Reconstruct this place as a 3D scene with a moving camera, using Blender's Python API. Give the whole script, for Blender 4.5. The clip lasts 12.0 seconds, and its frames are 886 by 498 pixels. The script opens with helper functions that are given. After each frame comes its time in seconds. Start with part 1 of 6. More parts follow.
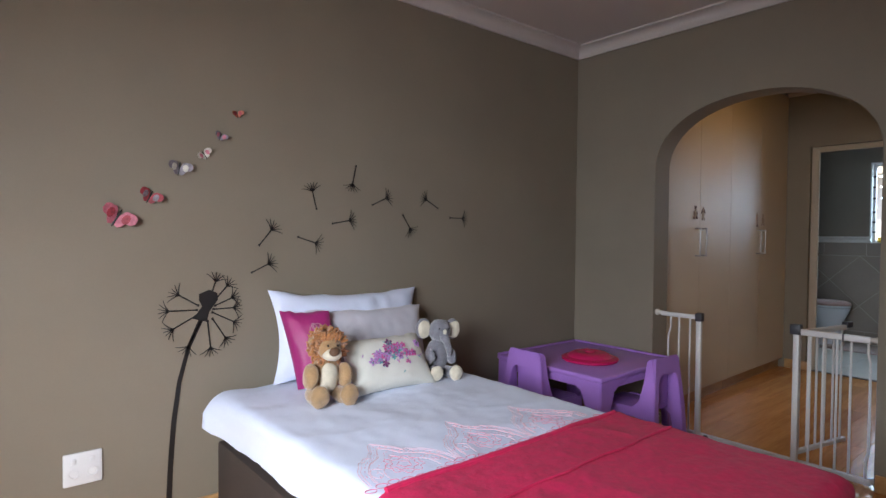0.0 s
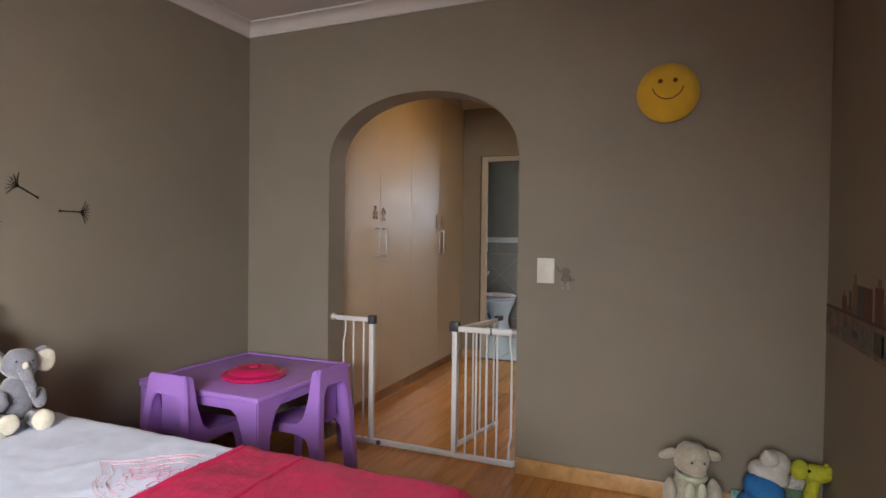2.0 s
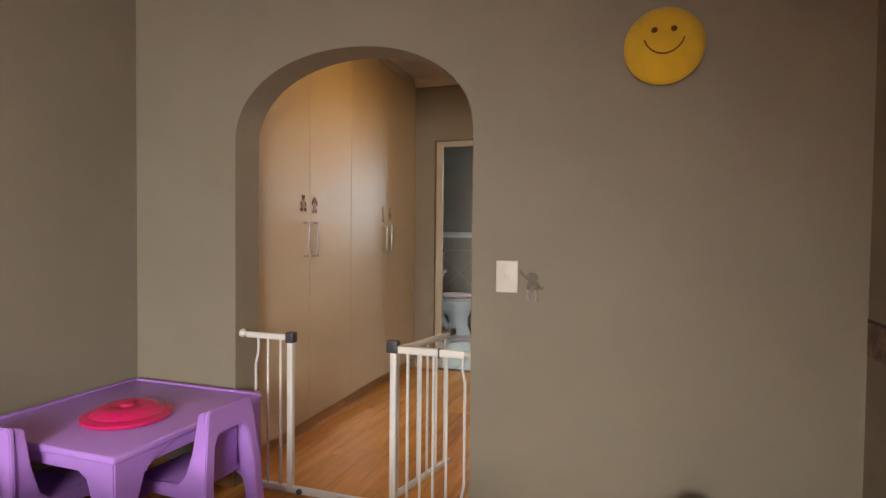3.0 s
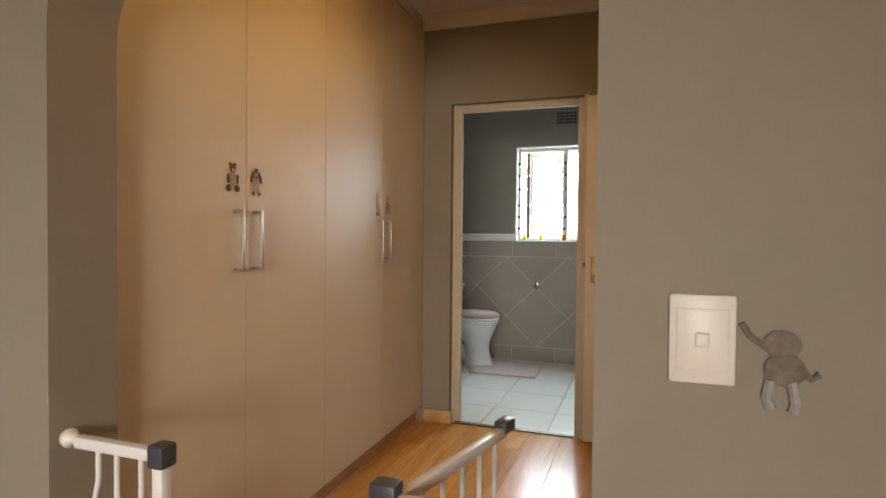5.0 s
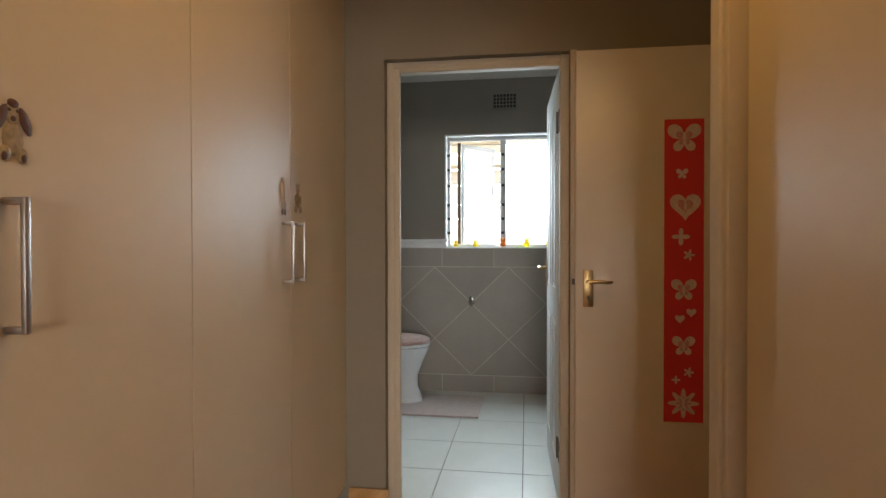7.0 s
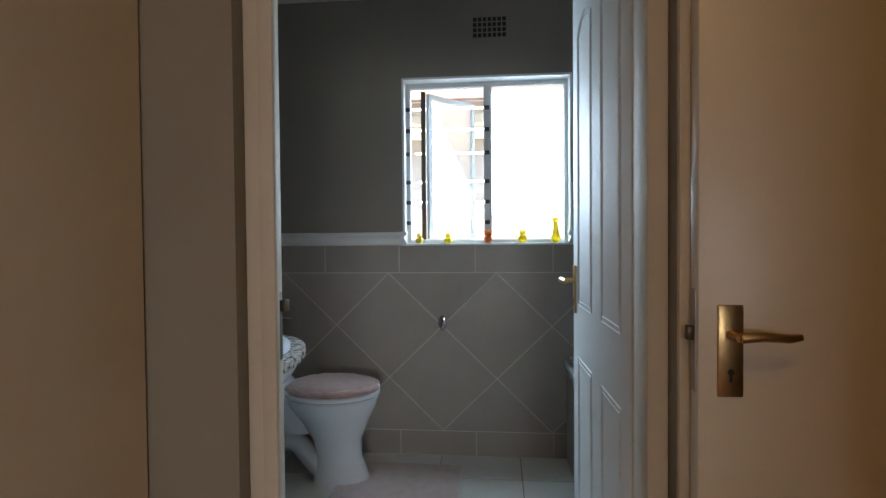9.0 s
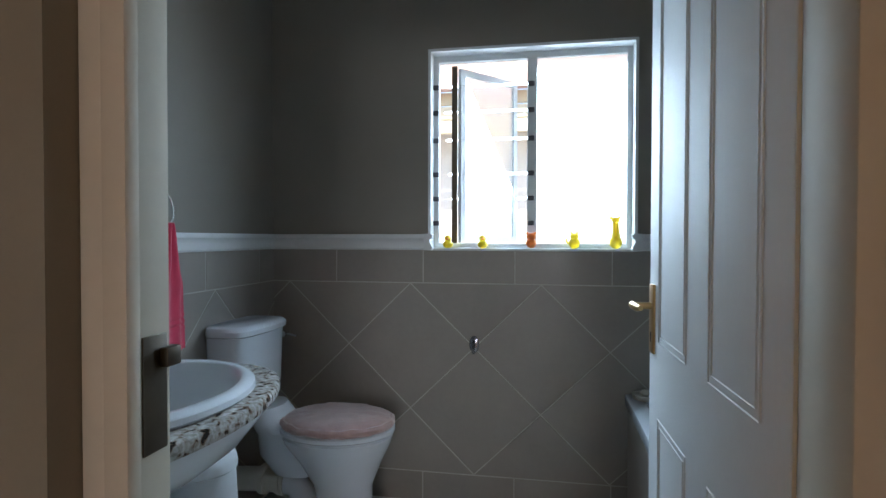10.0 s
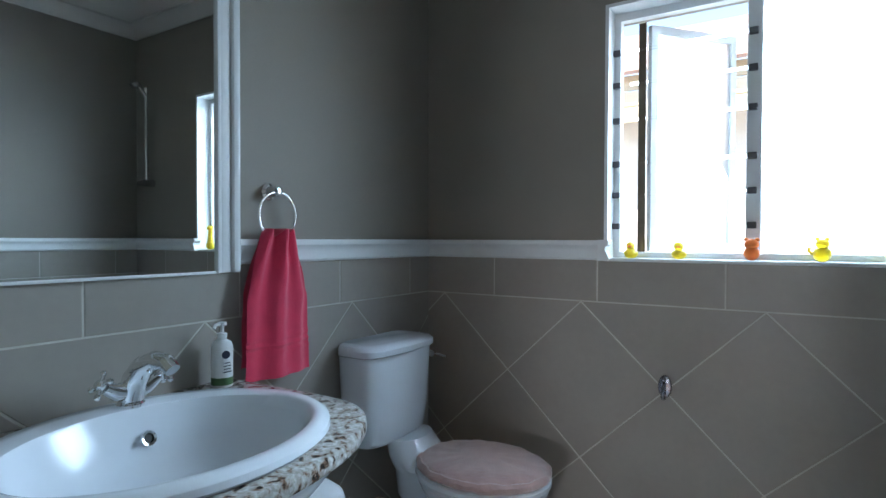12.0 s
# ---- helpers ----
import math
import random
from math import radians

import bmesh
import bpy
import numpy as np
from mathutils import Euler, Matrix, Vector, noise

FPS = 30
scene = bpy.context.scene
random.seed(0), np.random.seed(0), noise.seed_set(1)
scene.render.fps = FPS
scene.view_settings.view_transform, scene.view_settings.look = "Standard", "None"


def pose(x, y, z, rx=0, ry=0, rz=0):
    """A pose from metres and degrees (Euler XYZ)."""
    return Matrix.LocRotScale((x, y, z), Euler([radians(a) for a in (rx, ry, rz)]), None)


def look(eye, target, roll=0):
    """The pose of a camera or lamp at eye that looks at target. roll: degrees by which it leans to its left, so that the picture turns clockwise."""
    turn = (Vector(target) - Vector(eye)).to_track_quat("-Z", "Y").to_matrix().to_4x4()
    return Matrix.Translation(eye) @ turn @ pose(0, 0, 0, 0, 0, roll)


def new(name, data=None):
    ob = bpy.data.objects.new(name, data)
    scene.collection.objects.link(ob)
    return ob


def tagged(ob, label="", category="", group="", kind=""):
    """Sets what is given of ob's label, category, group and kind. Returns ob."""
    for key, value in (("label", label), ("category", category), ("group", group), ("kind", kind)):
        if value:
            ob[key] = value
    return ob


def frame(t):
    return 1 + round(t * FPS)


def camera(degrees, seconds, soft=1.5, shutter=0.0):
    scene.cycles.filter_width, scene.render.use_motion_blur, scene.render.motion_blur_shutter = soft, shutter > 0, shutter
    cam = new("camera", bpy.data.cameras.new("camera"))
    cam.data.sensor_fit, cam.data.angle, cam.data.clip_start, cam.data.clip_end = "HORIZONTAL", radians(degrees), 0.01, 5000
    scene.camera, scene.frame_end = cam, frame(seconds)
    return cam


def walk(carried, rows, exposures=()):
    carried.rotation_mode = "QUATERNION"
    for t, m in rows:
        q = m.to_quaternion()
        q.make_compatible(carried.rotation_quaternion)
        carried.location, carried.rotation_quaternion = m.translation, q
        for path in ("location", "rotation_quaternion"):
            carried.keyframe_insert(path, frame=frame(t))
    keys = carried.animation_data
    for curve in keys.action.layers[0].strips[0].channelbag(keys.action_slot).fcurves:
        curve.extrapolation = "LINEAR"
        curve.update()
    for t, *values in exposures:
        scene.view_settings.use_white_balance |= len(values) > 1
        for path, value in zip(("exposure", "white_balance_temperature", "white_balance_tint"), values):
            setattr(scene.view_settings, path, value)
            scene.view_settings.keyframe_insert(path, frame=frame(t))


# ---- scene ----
cam = camera(76.4, 12.0)
PATH = [
    (0, (0.2, 0.308, 1.228), (1.48, 1.844, 1.177), 0.5),
    (0.5, (0.275, 0.302, 1.202), (1.715, 1.688, 1.161), 0.5),
    (0.9, (0.341, 0.317, 1.196), (1.919, 1.545, 1.157), 0.6),
    (1, (0.357, 0.316, 1.196), (1.971, 1.496, 1.158), 0.5),
    (1.5, (0.469, 0.282, 1.213), (2.21, 1.266, 1.167), 0.7),
    (2, (0.687, 0.26, 1.225), (2.53, 1.036, 1.187), 0.7),
    (2.5, (0.972, 0.283, 1.225), (2.855, 0.955, 1.179), 0.6),
    (3, (1.335, 0.398, 1.238), (3.224, 1.053, 1.18), 0.6),
    (3.5, (1.688, 0.503, 1.21), (3.57, 1.178, 1.162), 0.3),
    (3.7, (1.826, 0.548, 1.21), (3.71, 1.221, 1.17), 0.6),
    (5.3, (2.840, 1.085, 1.206), (4.725, 1.746, 1.163), 0.4),
    (5.5, (2.950, 1.156, 1.204), (4.837, 1.811, 1.170), -0.1),
    (6, (3.155, 1.3, 1.219), (5.061, 1.906, 1.185), -0.0),
    (6.5, (3.333, 1.434, 1.24), (5.281, 1.883, 1.207), 0.0),
    (7, (3.581, 1.494, 1.225), (5.559, 1.787, 1.2), -0.1),
    (7.2, (3.722, 1.51, 1.224), (5.706, 1.761, 1.21), -0.1),
    (9, (5.047, 1.626, 1.226), (7.037, 1.822, 1.179), -0.5),
    (9.5, (5.322, 1.621, 1.225), (7.305, 1.882, 1.181), -0.2),
    (10, (5.592, 1.614, 1.229), (7.559, 1.976, 1.191), 0.1),
    (10.5, (5.761, 1.603, 1.238), (7.7, 2.095, 1.201), 0.1),
    (11, (5.914, 1.571, 1.244), (7.79, 2.264, 1.207), 0.3),
    (11.2, (5.965, 1.56, 1.245), (7.807, 2.339, 1.209), 0.1),
    (11.5, (6.023, 1.548, 1.251), (7.81, 2.444, 1.212), 0.4),
    (12, (6.099, 1.55, 1.25), (7.788, 2.621, 1.215), 0.2),
]
walk(cam, [(t, look(eye, target, roll)) for t, eye, target, roll in PATH], [(0.0, 1.08, 6450, 11), (0.5, 1.2, 6450, 11), (1.5, 1.5, 6750, 11), (2.5, 1.95, 7500, 12), (3.5, 2.2, 8100, 12), (5.5, 2.15, 8200, 12), (6.0, 2.05, 8100, 12), (7.0, 1.88, 7800, 12), (9.0, 1.5, 6800, 11), (10.0, 1.45, 6550, 11), (11.0, 1.7, 6400, 11), (12.0, 1.85, 6300, 10)])

# ---------------------------------------------------------------- world, sun, large lights
world = bpy.data.worlds.new("world")
scene.world = world
world.use_nodes = True
wn = world.node_tree
sky = wn.nodes.new("ShaderNodeTexSky")
sky.sky_type = "NISHITA"
sky.sun_disc = False
SUN_WAY = Vector((-0.42, -0.22, 0.88)).normalized()
sky.sun_elevation = math.asin(SUN_WAY.z)
sky.sun_rotation = math.atan2(SUN_WAY.x, SUN_WAY.y)
bg = wn.nodes["Background"]
bg.inputs["Strength"].default_value = 0.15
wn.links.new(sky.outputs[0], bg.inputs["Color"])

sun = new("sun", bpy.data.lights.new("sun", "SUN"))
sun.data.energy, sun.data.angle, sun.data.color = 4.5, radians(0.6), (1.0, 0.95, 0.88)
sun.matrix_world = look(SUN_WAY * 30, (0, 0, 0))


def area_lamp(name, at, rot, w, h, energy, color):
    d = bpy.data.lights.new(name, "AREA")
    d.shape, d.size, d.size_y, d.energy, d.color = "RECTANGLE", w, h, energy, color
    ob = new(name, d)
    ob.matrix_world = pose(*at, *rot)
    return ob


# daylight through the bedroom window (in the end wall behind the first eye) and the bathroom window
area_lamp("bedroom_window_daylight", (-1.03, 0.6, 1.42), (0, -60, 34), 1.0, 1.4, 25.5, (0.87, 0.92, 1.0)).data.spread = radians(112)
area_lamp("bathroom_window_daylight", (8.45, 1.69, 1.70), (0, 64, 0), 0.74, 0.86, 10.5, (0.58, 0.80, 1.0)).data.spread = radians(140)
# warm ceiling lamp of the corridor
area_lamp("corridor_lamp_light", (4.66, 1.47, 2.50), (0, 0, 0), 0.22, 0.22, 1.3, (1.0, 0.54, 0.14))

# ---------------------------------------------------------------- materials
MATS = {}


def mat(name, color, rough=0.6, metal=0.0, vary=0.08, scale=6.0, bump=0.0, bump_scale=60.0, spec=0.5, color2=None, rand=0.0, transmission=0.0, coat=0.0, sheen=0.0, rough_vary=0.06):
    """A surface with variation of colour and gloss at two scales and fine relief."""
    if name in MATS:
        return MATS[name]
    m = bpy.data.materials.new(name)
    m.use_nodes = True
    nt = m.node_tree
    p = nt.nodes["Principled BSDF"]
    p.inputs["Roughness"].default_value = rough
    p.inputs["Metallic"].default_value = metal
    p.inputs["Specular IOR Level"].default_value = spec
    p.inputs["Transmission Weight"].default_value = transmission
    p.inputs["Coat Weight"].default_value = coat
    p.inputs["Sheen Weight"].default_value = sheen
    tc = nt.nodes.new("ShaderNodeTexCoord")
    big = nt.nodes.new("ShaderNodeTexNoise")
    big.inputs["Scale"].default_value, big.inputs["Detail"].default_value = scale, 6
    small = nt.nodes.new("ShaderNodeTexNoise")
    small.inputs["Scale"].default_value, small.inputs["Detail"].default_value = bump_scale, 4
    nt.links.new(tc.outputs["Object"], big.inputs["Vector"])
    nt.links.new(tc.outputs["Object"], small.inputs["Vector"])
    mixf = nt.nodes.new("ShaderNodeMath")
    mixf.operation = "MULTIPLY_ADD"
    nt.links.new(small.outputs["Fac"], mixf.inputs[0])
    mixf.inputs[1].default_value = 0.35
    nt.links.new(big.outputs["Fac"], mixf.inputs[2])
    ramp = nt.nodes.new("ShaderNodeValToRGB")
    c = Vector(color)
    lo = c * (1 - vary)
    hi = Vector(color2) if color2 else c * (1 + vary)
    ramp.color_ramp.elements[0].position, ramp.color_ramp.elements[1].position = 0.42, 0.92
    ramp.color_ramp.elements[0].color = (*lo, 1)
    ramp.color_ramp.elements[1].color = (*[min(v, 0.95) for v in hi], 1)
    nt.links.new(mixf.outputs[0], ramp.inputs["Fac"])
    out = ramp.outputs["Color"]
    if rand:
        info = nt.nodes.new("ShaderNodeObjectInfo")
        hsv = nt.nodes.new("ShaderNodeHueSaturation")
        mr = nt.nodes.new("ShaderNodeMapRange")
        mr.inputs["To Min"].default_value, mr.inputs["To Max"].default_value = 1 - rand, 1 + rand
        nt.links.new(info.outputs["Random"], mr.inputs["Value"])
        nt.links.new(mr.outputs[0], hsv.inputs["Value"])
        nt.links.new(out, hsv.inputs["Color"])
        out = hsv.outputs["Color"]
    nt.links.new(out, p.inputs["Base Color"])
    rr = nt.nodes.new("ShaderNodeMapRange")
    rr.inputs["To Min"].default_value, rr.inputs["To Max"].default_value = max(rough - rough_vary, 0.02), min(rough + rough_vary, 1)
    nt.links.new(big.outputs["Fac"], rr.inputs["Value"])
    nt.links.new(rr.outputs[0], p.inputs["Roughness"])
    if bump:
        b = nt.nodes.new("ShaderNodeBump")
        b.inputs["Strength"].default_value, b.inputs["Distance"].default_value = bump, 0.004
        nt.links.new(small.outputs["Fac"], b.inputs["Height"])
        nt.links.new(b.outputs[0], p.inputs["Normal"])
    MATS[name] = m
    return m


def wood_mat(name, dark, light, rough=0.3, stretch=(1.2, 14, 14), rand=0.12, coat=0.0):
    m = bpy.data.materials.new(name)
    m.use_nodes = True
    nt = m.node_tree
    p = nt.nodes["Principled BSDF"]
    tc = nt.nodes.new("ShaderNodeTexCoord")
    mp = nt.nodes.new("ShaderNodeMapping")
    mp.inputs["Scale"].default_value = stretch
    info = nt.nodes.new("ShaderNodeObjectInfo")
    sh = nt.nodes.new("ShaderNodeVectorMath")
    sh.operation = "MULTIPLY_ADD"
    sh.inputs[1].default_value = (37, 11, 5)
    comb = nt.nodes.new("ShaderNodeCombineXYZ")
    for i in range(3):
        nt.links.new(info.outputs["Random"], comb.inputs[i])
    nt.links.new(comb.outputs[0], sh.inputs[0])
    nt.links.new(tc.outputs["Object"], sh.inputs[2])
    nt.links.new(sh.outputs[0], mp.inputs["Vector"])
    n1 = nt.nodes.new("ShaderNodeTexNoise")
    n1.inputs["Scale"].default_value, n1.inputs["Detail"].default_value, n1.inputs["Distortion"].default_value = 1.6, 8, 0.6
    nt.links.new(mp.outputs[0], n1.inputs["Vector"])
    n2 = nt.nodes.new("ShaderNodeTexNoise")
    n2.inputs["Scale"].default_value, n2.inputs["Detail"].default_value = 9, 4
    nt.links.new(mp.outputs[0], n2.inputs["Vector"])
    add = nt.nodes.new("ShaderNodeMath")
    add.operation = "MULTIPLY_ADD"
    nt.links.new(n2.outputs["Fac"], add.inputs[0])
    add.inputs[1].default_value = 0.4
    nt.links.new(n1.outputs["Fac"], add.inputs[2])
    ramp = nt.nodes.new("ShaderNodeValToRGB")
    ramp.color_ramp.elements[0].position, ramp.color_ramp.elements[1].position = 0.45, 0.95
    ramp.color_ramp.elements[0].color, ramp.color_ramp.elements[1].color = (*dark, 1), (*light, 1)
    nt.links.new(add.outputs[0], ramp.inputs["Fac"])
    hsv = nt.nodes.new("ShaderNodeHueSaturation")
    mr = nt.nodes.new("ShaderNodeMapRange")
    mr.inputs["To Min"].default_value, mr.inputs["To Max"].default_value = 1 - rand, 1 + rand
    nt.links.new(info.outputs["Random"], mr.inputs["Value"])
    nt.links.new(mr.outputs[0], hsv.inputs["Value"])
    nt.links.new(ramp.outputs[0], hsv.inputs["Color"])
    nt.links.new(hsv.outputs[0], p.inputs["Base Color"])
    p.inputs["Roughness"].default_value = rough
    p.inputs["Coat Weight"].default_value = coat
    b = nt.nodes.new("ShaderNodeBump")
    b.inputs["Strength"].default_value, b.inputs["Distance"].default_value = 0.08, 0.002
    nt.links.new(add.outputs[0], b.inputs["Height"])
    nt.links.new(b.outputs[0], p.inputs["Normal"])
    MATS[name] = m
    return m


def granite_mat():
    """Fine grey-green and white specks with small dark and brown grains."""
    m = bpy.data.materials.new("granite")
    m.use_nodes = True
    nt = m.node_tree
    p = nt.nodes["Principled BSDF"]
    tc = nt.nodes.new("ShaderNodeTexCoord")
    n1 = nt.nodes.new("ShaderNodeTexNoise")
    n1.inputs["Scale"].default_value, n1.inputs["Detail"].default_value, n1.inputs["Distortion"].default_value = 54, 9, 0.5
    n2 = nt.nodes.new("ShaderNodeTexVoronoi")
    n2.inputs["Scale"].default_value = 150
    for n in (n1, n2):
        nt.links.new(tc.outputs["Object"], n.inputs["Vector"])
    r1 = nt.nodes.new("ShaderNodeValToRGB")
    e = r1.color_ramp.elements
    e[0].position, e[0].color = 0.36, (0.04, 0.032, 0.028, 1)
    e[1].position, e[1].color = 0.66, (0.62, 0.62, 0.61, 1)
    for pos, col in ((0.40, (0.22, 0.14, 0.10, 1)), (0.45, (0.40, 0.37, 0.34, 1)), (0.55, (0.47, 0.46, 0.45, 1))):
        x = e.new(pos)
        x.color = col
    nt.links.new(n1.outputs["Fac"], r1.inputs["Fac"])
    r2 = nt.nodes.new("ShaderNodeValToRGB")
    r2.color_ramp.elements[0].position, r2.color_ramp.elements[1].position = 0.1, 0.8
    r2.color_ramp.elements[0].color, r2.color_ramp.elements[1].color = (0.5, 0.48, 0.44, 1), (1, 1, 1, 1)
    nt.links.new(n2.outputs["Color"], r2.inputs["Fac"])
    mx = nt.nodes.new("ShaderNodeMixRGB")
    mx.blend_type = "MULTIPLY"
    mx.inputs["Fac"].default_value = 0.7
    nt.links.new(r1.outputs[0], mx.inputs[1])
    nt.links.new(r2.outputs[0], mx.inputs[2])
    nt.links.new(mx.outputs[0], p.inputs["Base Color"])
    p.inputs["Roughness"].default_value = 0.16
    MATS["granite"] = m
    return m


def glow_mat(name, color, strength):
    m = bpy.data.materials.new(name)
    m.use_nodes = True
    p = m.node_tree.nodes["Principled BSDF"]
    p.inputs["Base Color"].default_value = (*color, 1)
    p.inputs["Emission Color"].default_value = (*color, 1)
    p.inputs["Emission Strength"].default_value = strength
    return m


def glass_mat(name, rough=0.0, tint=(1, 1, 1)):
    m = bpy.data.materials.new(name)
    m.use_nodes = True
    p = m.node_tree.nodes["Principled BSDF"]
    p.inputs["Base Color"].default_value = (*tint, 1)
    p.inputs["Transmission Weight"].default_value = 1
    p.inputs["Roughness"].default_value = rough
    p.inputs["IOR"].default_value = 1.45
    return m


M_WALL = mat("greige_wall_paint", (0.224, 0.195, 0.148), 0.62, vary=0.05, scale=2.2, bump=0.05, bump_scale=180, spec=0.35)
M_BATHWALL = mat("grey_bathroom_paint", (0.24, 0.217, 0.188), 0.6, vary=0.05, scale=2.5, bump=0.05, bump_scale=180, spec=0.35)
M_CEIL = mat("white_ceiling_paint", (0.55, 0.52, 0.50), 0.8, vary=0.03, scale=2)
M_WHITE = mat("white_gloss_paint", (0.68, 0.70, 0.71), 0.64, vary=0.03, scale=4, bump=0.02, bump_scale=90, spec=0.35)
M_CREAM = mat("cream_door_paint", (0.64, 0.58, 0.48), 0.36, vary=0.04, scale=3, bump=0.02, bump_scale=140)
M_CUP = mat("cream_melamine", (0.555, 0.465, 0.34), 0.5, vary=0.03, scale=3, bump=0.015, bump_scale=220)
M_FRAME = mat("cream_frame_enamel", (0.50, 0.44, 0.35), 0.75, vary=0.05, scale=5, spec=0.25)
M_PLANK = wood_mat("oak_laminate", (0.46, 0.185, 0.044), (0.70, 0.335, 0.10), 0.2)
M_PINE = wood_mat("varnished_pine", (0.36, 0.19, 0.07), (0.55, 0.33, 0.14), 0.35, stretch=(1.5, 9, 9))
M_GROUT = mat("pale_grout", (0.52, 0.50, 0.46), 0.85, vary=0.12, scale=14)
M_FLOORGROUT = mat("grey_floor_grout", (0.22, 0.21, 0.2), 0.9, vary=0.15, scale=20)
M_TILE = mat("taupe_wall_tile", (0.312, 0.285, 0.257), 0.36, vary=0.06, scale=5, bump=0.03, bump_scale=40, rand=0.05)
M_FTILE = mat("pale_floor_tile", (0.60, 0.61, 0.58), 0.3, vary=0.05, scale=5, bump=0.02, bump_scale=50, rand=0.03)
M_CERAMIC = mat("white_glazed_ceramic", (0.70, 0.745, 0.80), 0.15, vary=0.02, scale=3, spec=0.45, coat=0.1, rough_vary=0.02)
M_CHROME = mat("chrome", (0.78, 0.79, 0.8), 0.09, 1.0, vary=0.03, rough_vary=0.03)
M_STEEL = mat("brushed_steel", (0.42, 0.39, 0.36), 0.4, 1.0, vary=0.05, bump=0.03, bump_scale=200)
M_BRASS = mat("aged_brass", (0.50, 0.34, 0.155), 0.33, 1.0, vary=0.12, scale=12)
M_HOOK = mat("smoked_chrome", (0.30, 0.30, 0.32), 0.18, 1.0, vary=0.1)
M_DARKMETAL = mat("dark_bronze", (0.11, 0.085, 0.06), 0.42, 0.8, vary=0.2, scale=14)
M_BLACK = mat("black_vinyl", (0.012, 0.011, 0.011), 0.5, vary=0.2)
M_GRANITE = granite_mat()
M_PURPLE = mat("lilac_plastic", (0.40, 0.20, 0.62), 0.36, vary=0.05, scale=4, bump=0.03, bump_scale=220)
M_PINKPL = mat("pink_plastic", (0.58, 0.012, 0.11), 0.25, vary=0.06, scale=6)
M_SHEET = mat("white_cotton", (0.66, 0.73, 0.90), 0.85, vary=0.03, scale=8, bump=0.12, bump_scale=300, sheen=0.15)
M_BLANKET = mat("crimson_velvet", (0.56, 0.010, 0.085), 0.7, vary=0.14, scale=40, bump=0.6, bump_scale=60, sheen=0.04)
M_BEDBASE = mat("brown_bed_fabric", (0.045, 0.032, 0.026), 0.85, vary=0.2, bump=0.2, bump_scale=300)
M_GATE = mat("white_powder_coat", (0.68, 0.68, 0.66), 0.35, vary=0.03)
M_GREYPL = mat("dark_grey_plastic", (0.05, 0.052, 0.062), 0.42, vary=0.08)
M_RUBBERW = mat("offwhite_plastic", (0.62, 0.60, 0.54), 0.4, vary=0.05)
M_MIRROR = mat("mirror_silver", (0.80, 0.83, 0.82), 0.01, 1.0, vary=0.0, rough_vary=0.0)
M_GLASS = glass_mat("window_glass")
M_FROST = glass_mat("frosted_glass", 0.35)

# ---------------------------------------------------------------- mesh helpers


def box(x0, y0, z0, x1, y1, z1, bevel=0.0, seg=2):
    bm = bmesh.new()
    bmesh.ops.create_cube(bm, size=1, matrix=Matrix.Translation(((x0 + x1) / 2, (y0 + y1) / 2, (z0 + z1) / 2)) @ Matrix.Diagonal((abs(x1 - x0), abs(y1 - y0), abs(z1 - z0), 1)))
    if bevel:
        bmesh.ops.bevel(bm, geom=bm.edges[:], offset=bevel, segments=seg, affect="EDGES", profile=0.5)
    return bm


def merge(*bms):
    out = bmesh.new()
    for b in bms:
        tmp = bpy.data.meshes.new("tmp")
        b.to_mesh(tmp)
        out.from_mesh(tmp)
        bpy.data.meshes.remove(tmp)
        b.free()
    return out


def moved(bm, m):
    bmesh.ops.transform(bm, matrix=m, verts=bm.verts)
    return bm


def tube(points, r, n=10, radii=None, closed=False):
    """A round bar along points, with rings carried on without twist."""
    bm = bmesh.new()
    pts = [Vector(p) for p in points]
    cnt = len(pts)
    rings = []
    side = last_way = None
    for i, p in enumerate(pts):
        a = pts[(i - 1) % cnt] if (closed or i > 0) else p
        b = pts[(i + 1) % cnt] if (closed or i < cnt - 1) else p
        way = (b - a).normalized()
        if side is None:
            side = way.orthogonal().normalized()
        else:
            side = last_way.rotation_difference(way) @ side
            side = (side - way * side.dot(way)).normalized()
        up = way.cross(side)
        last_way = way
        rr = radii[i] if radii else r
        rings.append([bm.verts.new(p + (side * math.cos(2 * math.pi * k / n) + up * math.sin(2 * math.pi * k / n)) * rr) for k in range(n)])
    for i in range(cnt if closed else cnt - 1):
        r0, r1 = rings[i], rings[(i + 1) % cnt]
        best = 0
        if closed and i == cnt - 1:
            best = min(range(n), key=lambda q: sum((r0[k].co - r1[(k + q) % n].co).length for k in range(n)))
        for k in range(n):
            bm.faces.new((r0[k], r0[(k + 1) % n], r1[(k + 1 + best) % n], r1[(k + best) % n]))
    if not closed:
        bm.faces.new(rings[0][::-1])
        bm.faces.new(rings[-1])
    bmesh.ops.recalc_face_normals(bm, faces=bm.faces)
    return bm


